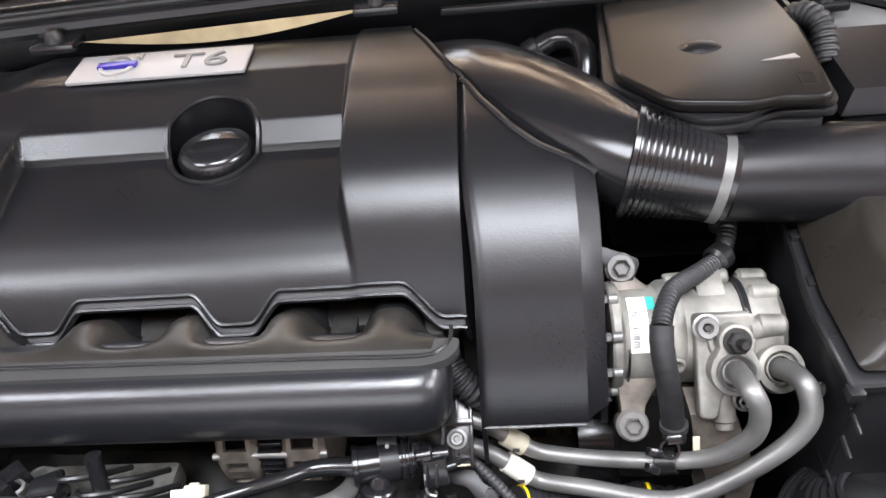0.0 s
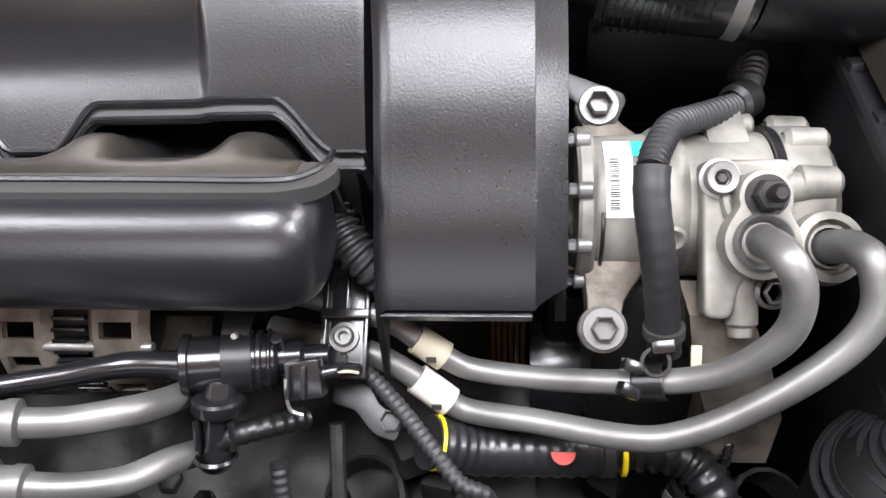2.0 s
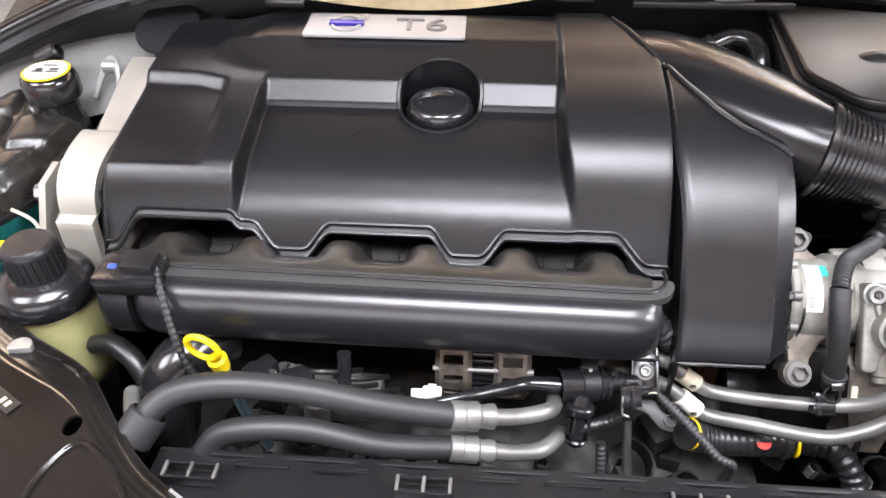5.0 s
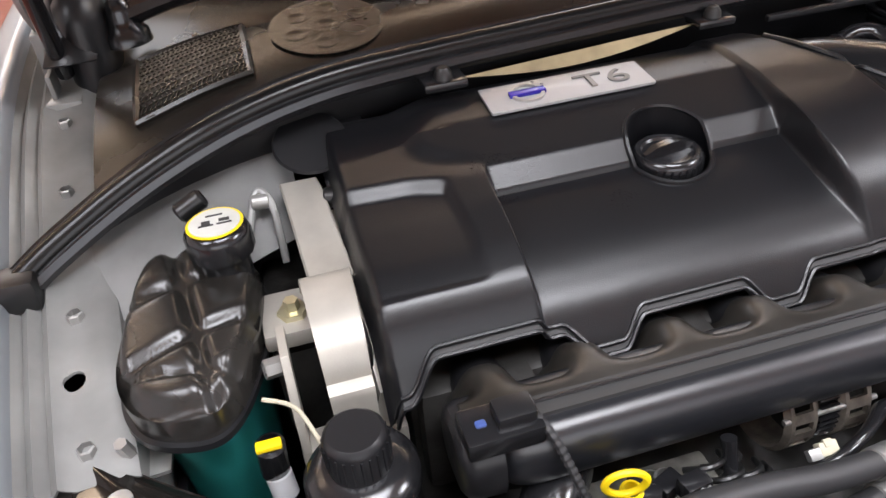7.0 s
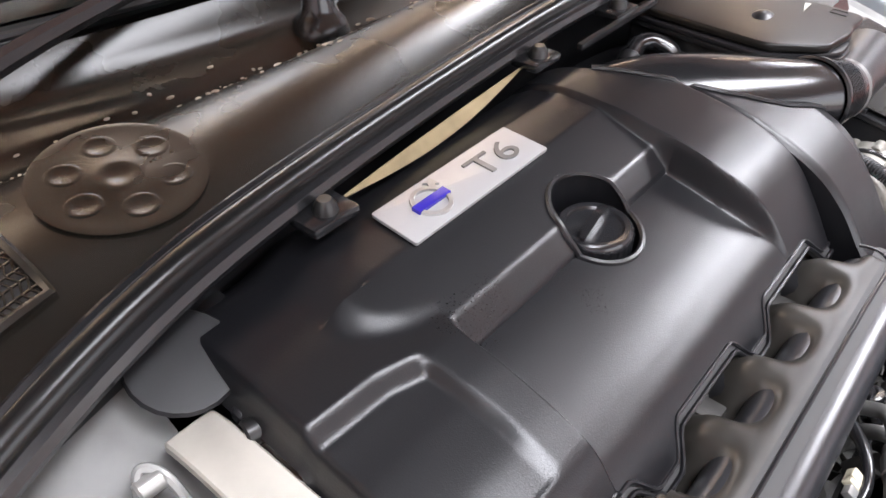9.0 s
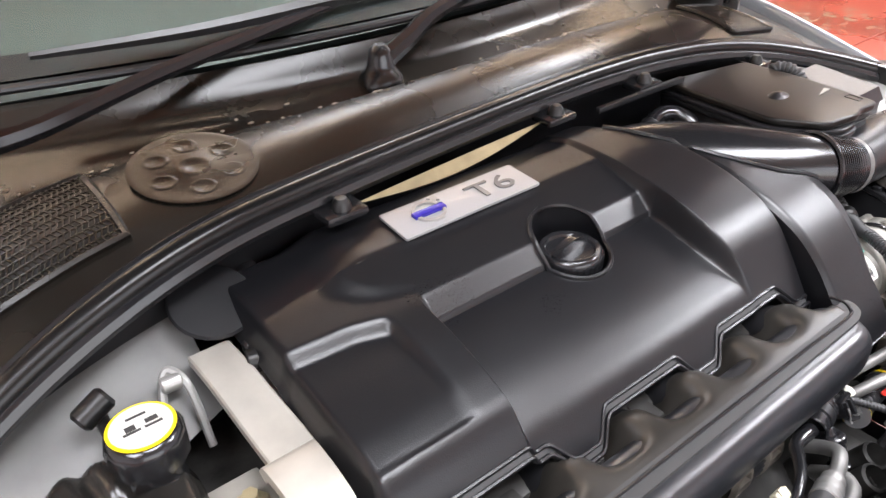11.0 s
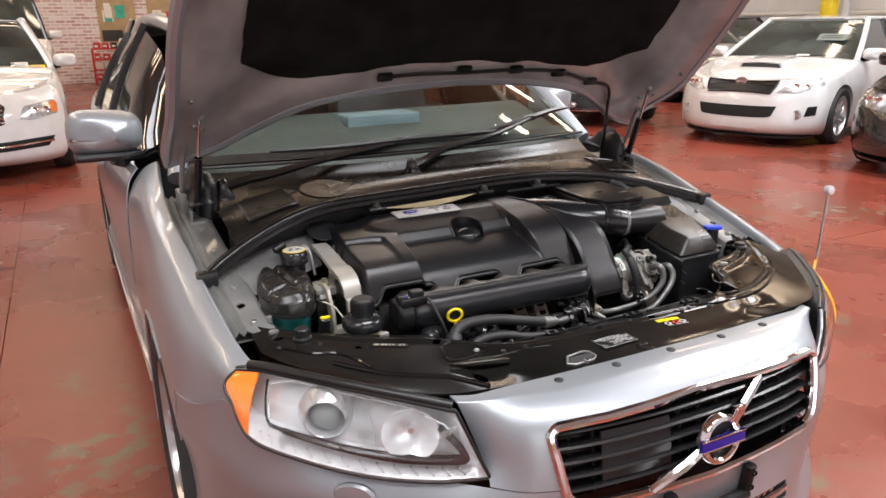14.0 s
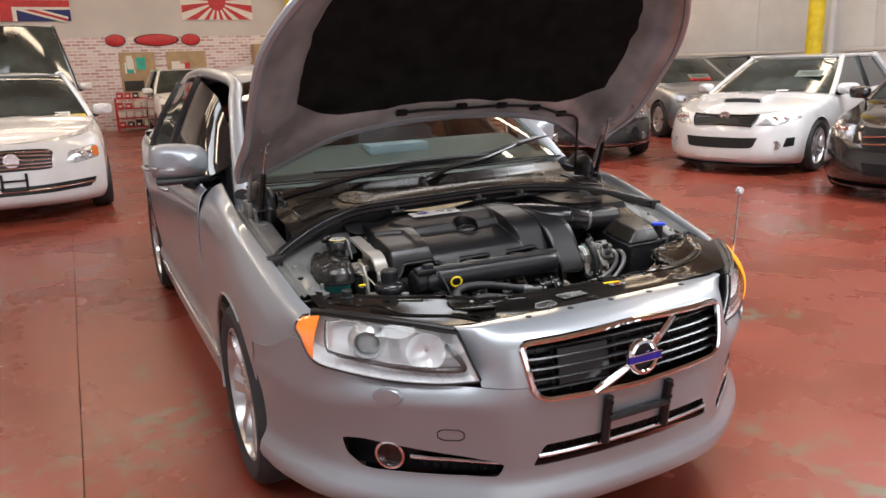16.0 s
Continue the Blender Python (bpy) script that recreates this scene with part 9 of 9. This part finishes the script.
other_car("delivery_van", "tall dark van with white bonnet behind the estate car", (-1.95, 12.6), (0.05, -1), WPAINT, 4.9, 1.92, 2.40, 0.7, 1.02, 1.22, 0.95, 1.55, 4.4, 4.8, 0.20, 0.33,
          [("hole", [(-0.5, 0.75), (0.5, 0.75), (0.5, 0.86), (-0.5, 0.86)], "grille"), ("lamp", [(0.62, 0.78), (0.90, 0.80), (0.90, 0.95), (0.66, 0.92)]), ("paper", [(0.35, 0.18, 0.5, 0.14, GREENTAG), (0.35, 0.10, 0.5, 0.10, WHITE)]), ("wipers",)], roof_paint=BPAINT, bow=0.22)
other_car("suv_car", "white hatchback parked behind the saloon", (1.25, 15.6), (-0.02, -1), WPAINT, 4.2, 1.76, 1.58, 0.9, 0.90, 1.02, 1.15, 1.8, 3.7, 4.1, 0.20, 0.32,
          [("hole", [(-0.4, 0.6), (0.4, 0.6), (0.4, 0.72), (-0.4, 0.72)], "grille"), ("lamp", [(0.5, 0.66), (0.84, 0.70), (0.84, 0.80), (0.55, 0.76)])])
other_car("rally_hatchback", "white hatchback with bonnet scoop and price card", (5.88, 5.22), (-0.95, -0.30), WPAINT, 4.42, 1.80, 1.45, 1.05, 0.76, 0.93, 1.30, 2.22, 3.7, 4.2, 0.225, 0.322,
          [("hole", [(-0.38, 0.595), (0.38, 0.595), (0.47, 0.715), (-0.47, 0.715)], "grille"), ("strip", (-0.40, 0.40), 0.66, 0.006, GLOSSY), ("emblem", 0.675, 0.045, 1.6, CHROME), ("frame", [(-0.38, 0.595), (0.38, 0.595), (0.47, 0.715), (-0.47, 0.715)], 0.008, GLOSSY),
           ("lamp", [(0.44, 0.61), (0.66, 0.615), (0.90, 0.665), (0.90, 0.745), (0.60, 0.715)]), ("hole", [(-0.42, 0.36), (0.42, 0.36), (0.47, 0.475), (-0.47, 0.475)]), ("fog", 0.69, 0.385), ("hole", [(0.76, 0.36), (0.86, 0.37), (0.86, 0.47), (0.78, 0.47)]), ("splitter", PLASTIC), ("scoop",),
           ("paper", [(0.40, 0.55, 0.34, 0.16, WHITE), (0.22, 0.10, 0.15, 0.10, WHITE), (0.52, 0.92, 0.15, 0.04, WHITE)]), ("wipers",)], bow=0.34, lights=PALELAMP, sill=0.14)
other_car("black_coupe", "glossy black car with twin-slat grille", (5.66, 2.76), (-0.95, -0.28), BPAINT, 4.6, 1.80, 1.42, 1.1, 0.74, 0.92, 1.4, 2.2, 3.5, 4.3, 0.23, 0.325,
          [("hole", [(-0.40, 0.50), (0.40, 0.50), (0.46, 0.68), (-0.46, 0.68)], "grille"), ("slats", (-0.42, 0.42), (0.56, 0.61), CHROME), ("emblem", 0.585, 0.09, 1.0, CHROME), ("lamp", [(0.52, 0.58), (0.88, 0.62), (0.88, 0.74), (0.58, 0.70)]),
           ("hole", [(-0.35, 0.28), (0.35, 0.28), (0.38, 0.40), (-0.38, 0.40)]), ("hole", [(0.52, 0.28), (0.84, 0.30), (0.84, 0.42), (0.56, 0.40)]), ("strip", (0.50, 0.86), 0.27, 0.012, CHROME), ("plate", 0.45), ("splitter", BPAINT)], bow=0.34, sill=0.15)
other_car("black_saloon", "black saloon with clear headlamps beside the white hatchback", (5.5, 7.0), (-0.40, -0.92), BPAINT, 4.5, 1.80, 1.43, 1.1, 0.74, 0.92, 1.4, 2.1, 3.5, 4.3, 0.225, 0.322,
          [("hole", [(-0.30, 0.58), (0.30, 0.58), (0.32, 0.69), (-0.32, 0.69)], "grille"), ("slats", (-0.28, 0.28), (0.60, 0.635, 0.67), CHROME), ("lamp", [(0.42, 0.60), (0.84, 0.63), (0.86, 0.73), (0.48, 0.70)]), ("hole", [(-0.5, 0.30), (0.5, 0.30), (0.5, 0.42), (-0.5, 0.42)]), ("fog", 0.68, 0.36), ("strip", (-0.8, 0.8), 0.25, 0.010, CHROME)], bow=0.36)
other_car("grey_saloon", "silver-grey saloon parked at an angle", (9.1, 8.05), (-0.33, -0.94), GPAINT, 4.8, 1.84, 1.46, 1.15, 0.80, 0.95, 1.45, 2.2, 3.6, 4.5, 0.235, 0.33,
          [("hole", [(-0.30, 0.58), (0.30, 0.58), (0.32, 0.72), (-0.32, 0.72)], "grille"), ("lamp", [(0.44, 0.62), (0.86, 0.66), (0.88, 0.76), (0.50, 0.74)]), ("hole", [(-0.5, 0.30), (0.5, 0.30), (0.5, 0.42), (-0.5, 0.42)]), ("paper", [(0.2, 0.30, 0.42, 0.14, WHITE), (0.2, 0.18, 0.42, 0.08, SHOPRED)]), ("wipers",)], spokes=10, bow=0.36)
other_car("dark_saloon", "dark saloon in the far row", (12.1, 9.6), (-0.33, -0.94), DPAINT, 4.5, 1.78, 1.45, 1.1, 0.76, 0.94, 1.4, 2.1, 3.5, 4.2, front=[("lamp", [(0.45, 0.62), (0.84, 0.66), (0.86, 0.75), (0.50, 0.72)]), ("paper", [(0.2, 0.12, 0.3, 0.10, WHITE)]), ("wipers",)])
other_car("dark_wagon", "dark estate car in the far row", (10.4, 14.6), (-0.2, -0.98), BPAINT, 4.5, 1.78, 1.50, 1.1, 0.78, 0.96, 1.4, 2.1, 3.9, 4.3, front=[("lamp", [(0.45, 0.62), (0.84, 0.66), (0.86, 0.75), (0.50, 0.72)]), ("wipers",)])

# ---- far end of the hall ----
yw = Y1 - 0.024
flag1 = thing("flag", "blue, white and red crossed flag hung on the wall", "flag", (-2.4, yw, 3.3))
fm = Matrix.Translation((-2.42, yw, 3.29)) @ Matrix.Rotation(radians(90), 4, "X")


def strip2(p, q, w, z):
    a, b = Vector((*p, 0)), Vector((*q, 0))
    n = Vector((-(b - a).y, (b - a).x, 0)).normalized() * w / 2
    return prism([(v.x, v.y) for v in (a - n, b - n, b + n, a + n)], z, z + 0.004, m=fm)


part("cloth", box((-1.46, -0.43, 0.0), (1.46, 0.43, 0.008), 0, fm), FLAGBLUE, flag1)
for s in (-1, 1):
    part("white_diagonal", strip2((-1.38, -0.405 * s), (1.38, 0.405 * s), 0.17, 0.009), WHITE, flag1)
    part("red_diagonal", strip2((-1.38, -0.405 * s), (1.38, 0.405 * s), 0.06, 0.014), SHOPRED, flag1)
part("white_upright", box((-0.24, -0.43, 0.019), (0.24, 0.43, 0.023), 0, fm), WHITE, flag1)
part("white_bar", box((-1.46, -0.15, 0.0245), (1.46, 0.15, 0.028), 0, fm), WHITE, flag1)
part("red_upright", box((-0.14, -0.43, 0.030), (0.14, 0.43, 0.034), 0, fm), SHOPRED, flag1)
part("red_bar", box((-1.46, -0.085, 0.0355), (1.46, 0.085, 0.039), 0, fm), SHOPRED, flag1)
flag2 = thing("flag", "white flag with red rays hung on the wall", "flag", (2.75, yw, 3.3))
fm2 = Matrix.Translation((2.76, yw, 3.36)) @ Matrix.Rotation(radians(90), 4, "X")
part("cloth", box((-0.97, -0.48, 0.0), (0.97, 0.48, 0.008), 0, fm2), WHITE, flag2)
part("disc", lathe([(0.0, 0.010), (0.24, 0.010), (0.24, 0.015), (0.0, 0.015)], fm2, 32), SHOPRED, flag2)
for i in range(16):
    a0, a1 = 2 * math.pi * (i + 0.25) / 16, 2 * math.pi * (i + 0.75) / 16

    def clipped(a):
        c, s_ = math.cos(a), math.sin(a)
        r = min(0.96 / max(abs(c), 1e-6), 0.475 / max(abs(s_), 1e-6))
        return (r * c, r * s_)
    part("ray", prism([(0.2 * math.cos(a0), 0.2 * math.sin(a0)), clipped(a0), clipped(a1), (0.2 * math.cos(a1), 0.2 * math.sin(a1))], 0.009, 0.013, m=fm2), SHOPRED, flag2)
for x, w in ((0.02, 0.24), (1.05, 0.55), (1.95, 0.24)):
    sg = thing("wall_sign", "red oval sign on the brick wall", "sign", (x, yw, 2.35))
    part("board", lathe([(0.0, 0.03), (0.9, 0.03), (1.0, 0.02), (1.0, 0.0)], Matrix.Translation((x, yw + 0.003, 2.36)) @ Matrix.Rotation(radians(90), 4, "X") @ Matrix.Diagonal((w, 0.15, 1, 1)), 28), SHOPRED, sg)
    part("edge", lathe([(0.98, 0.0), (1.06, 0.0), (1.06, 0.025), (0.98, 0.03)], Matrix.Translation((x, yw + 0.003, 2.36)) @ Matrix.Rotation(radians(90), 4, "X") @ Matrix.Diagonal((w, 0.15, 1, 1)), 28), PLASTIC, sg)
for x0, x1, z0, z1 in ((0.05, 0.95, 1.0, 2.05), (1.25, 2.3, 0.9, 2.05)):
    of = thing("notice_board", "tan office hatch with pinned papers", "notice board", ((x0 + x1) / 2, yw, z0))
    part("board", box((x0, yw - 0.03, z0), (x1, yw + 0.002, z1), 0.005), WOOD, of)
    random.seed(int(x0 * 100))
    for i in range(6):
        px, pz = random.uniform(x0 + 0.1, x1 - 0.3), random.uniform(z0 + 0.35, z1 - 0.38)
        part("notice", box((px, yw - 0.034 - 0.002 * i, pz), (px + random.uniform(0.15, 0.26), yw - 0.0325 - 0.002 * i, pz + random.uniform(0.2, 0.33)), 0), random.choice((WHITE, WHITE, SHOPRED, CREAM, GREENTAG)), of)
    part("dark_gap", box((x0 + 0.05, yw - 0.033, z0 + 0.03), (x1 - 0.35, yw - 0.0305, z0 + 0.30), 0), INKGAP, of)
wd = thing("wooden_cupboard", "tan wooden cupboard against the back wall", "cupboard", (4.2, yw - 0.2, 0))
part("carcass", box((3.6, yw - 0.4, -0.004), (5.0, yw, 2.2), 0.01), WOOD, wd)
for x in (3.63, 4.32):
    part("door", box((x, yw - 0.42, 0.1), (x + 0.65, yw - 0.401, 2.12), 0.006), WOOD, wd)
shelf = thing("tool_shelf", "red metal shelf stacked with dark boxes", "shelf", (0.2, 19.95, 0))
for x in (-0.22, 0.60):
    for y in (19.75, 20.15):
        part("upright", box((x - 0.02, y - 0.02, -0.004), (x + 0.02, y + 0.02, 0.86), 0.003), SHOPRED, shelf)
for z in (0.10, 0.34, 0.58, 0.84):
    part("board", box((-0.22, 19.74, z), (0.60, 20.16, z + 0.03), 0.003), SHOPRED, shelf)
random.seed(4)
for z in (0.131, 0.371, 0.611, 0.871):
    for i in range(4):
        x = -0.18 + i * 0.2
        bxo = thing("storage_box", "small storage box on the red shelf", "box", (x + 0.08, 19.9, z), "shelf boxes")
        part("box", box((x, 19.78, z), (x + random.uniform(0.13, 0.17), 20.02, z + random.uniform(0.11, 0.17)), 0.006), random.choice((PLASTIC, PLASTIC, WHITE, SHOPRED)), bxo)
        part("label", box((x + 0.02, 19.776, z + 0.03), (x + 0.10, 19.779, z + 0.08), 0), WHITE, bxo)
col = thing("yellow_column", "yellow painted steel column at the side wall", "column", (12.6, 9.1, 0))
part("shaft", rod((12.6, 9.1, -0.004), (12.6, 9.1, ZC), 0.16, seg=28), YELLOWCOL, col)
part("collar", rod((12.6, 9.1, 2.0), (12.6, 9.1, 2.05), 0.172, seg=28), YELLOWCOL, col)
wc = thing("drain_pipe", "white pipe running up the side wall", "pipe", (13.45, 9.35, 0))
part("pipe", rod((13.45, 9.35, -0.004), (13.45, 9.35, ZC), 0.07, seg=16), WALL, wc)
part("bracket", rod((13.45, 9.35, 2.4), (13.45, 9.35, 2.46), 0.082, seg=16), WALL, wc)
yp = thing("yellow_column", "yellow painted steel column at the back wall", "column", (4.75, 20.3, 0))
part("shaft", rod((4.75, 20.3, -0.004), (4.75, 20.3, ZC), 0.12, seg=20), YELLOWCOL, yp)
part("foot", rod((4.75, 20.3, -0.004), (4.75, 20.3, 0.02), 0.2, seg=20), YELLOWCOL, yp)
for z, h in ((1.45, 0.06), (2.9, 0.05)):
    solo("trim", box((X1 - 0.05, Y0 + 0.1, z), (X1 + 0.001, Y1 - 0.1, z + h), 0.01), GREYWALL, kind="structure")
for i in range(9):
    y = -6.0 + i * 2.9
    solo("wall_panel", box((X1 - 0.02, y, 1.55), (X1 + 0.001, y + 2.85, 2.88), 0.01), WALL, kind="structure")

# ---- floor slabs ----
YF = Y1 - 0.021
for x0, x1, y0, y1, g in ((X0, -1.445, Y0, YF, 0.0012), (-1.445, 3.44, Y0, YF, 0.0022), (3.44, X1, Y0, 2.10, 0.0035), (3.44, X1, 2.10, YF, 0.0035)):
    part("slab", box((x0 + g, y0 + g, -0.0119), (x1 - g, y1 - g, 0.0), 0.0015, seg=1), FLOOR, floor_ob)
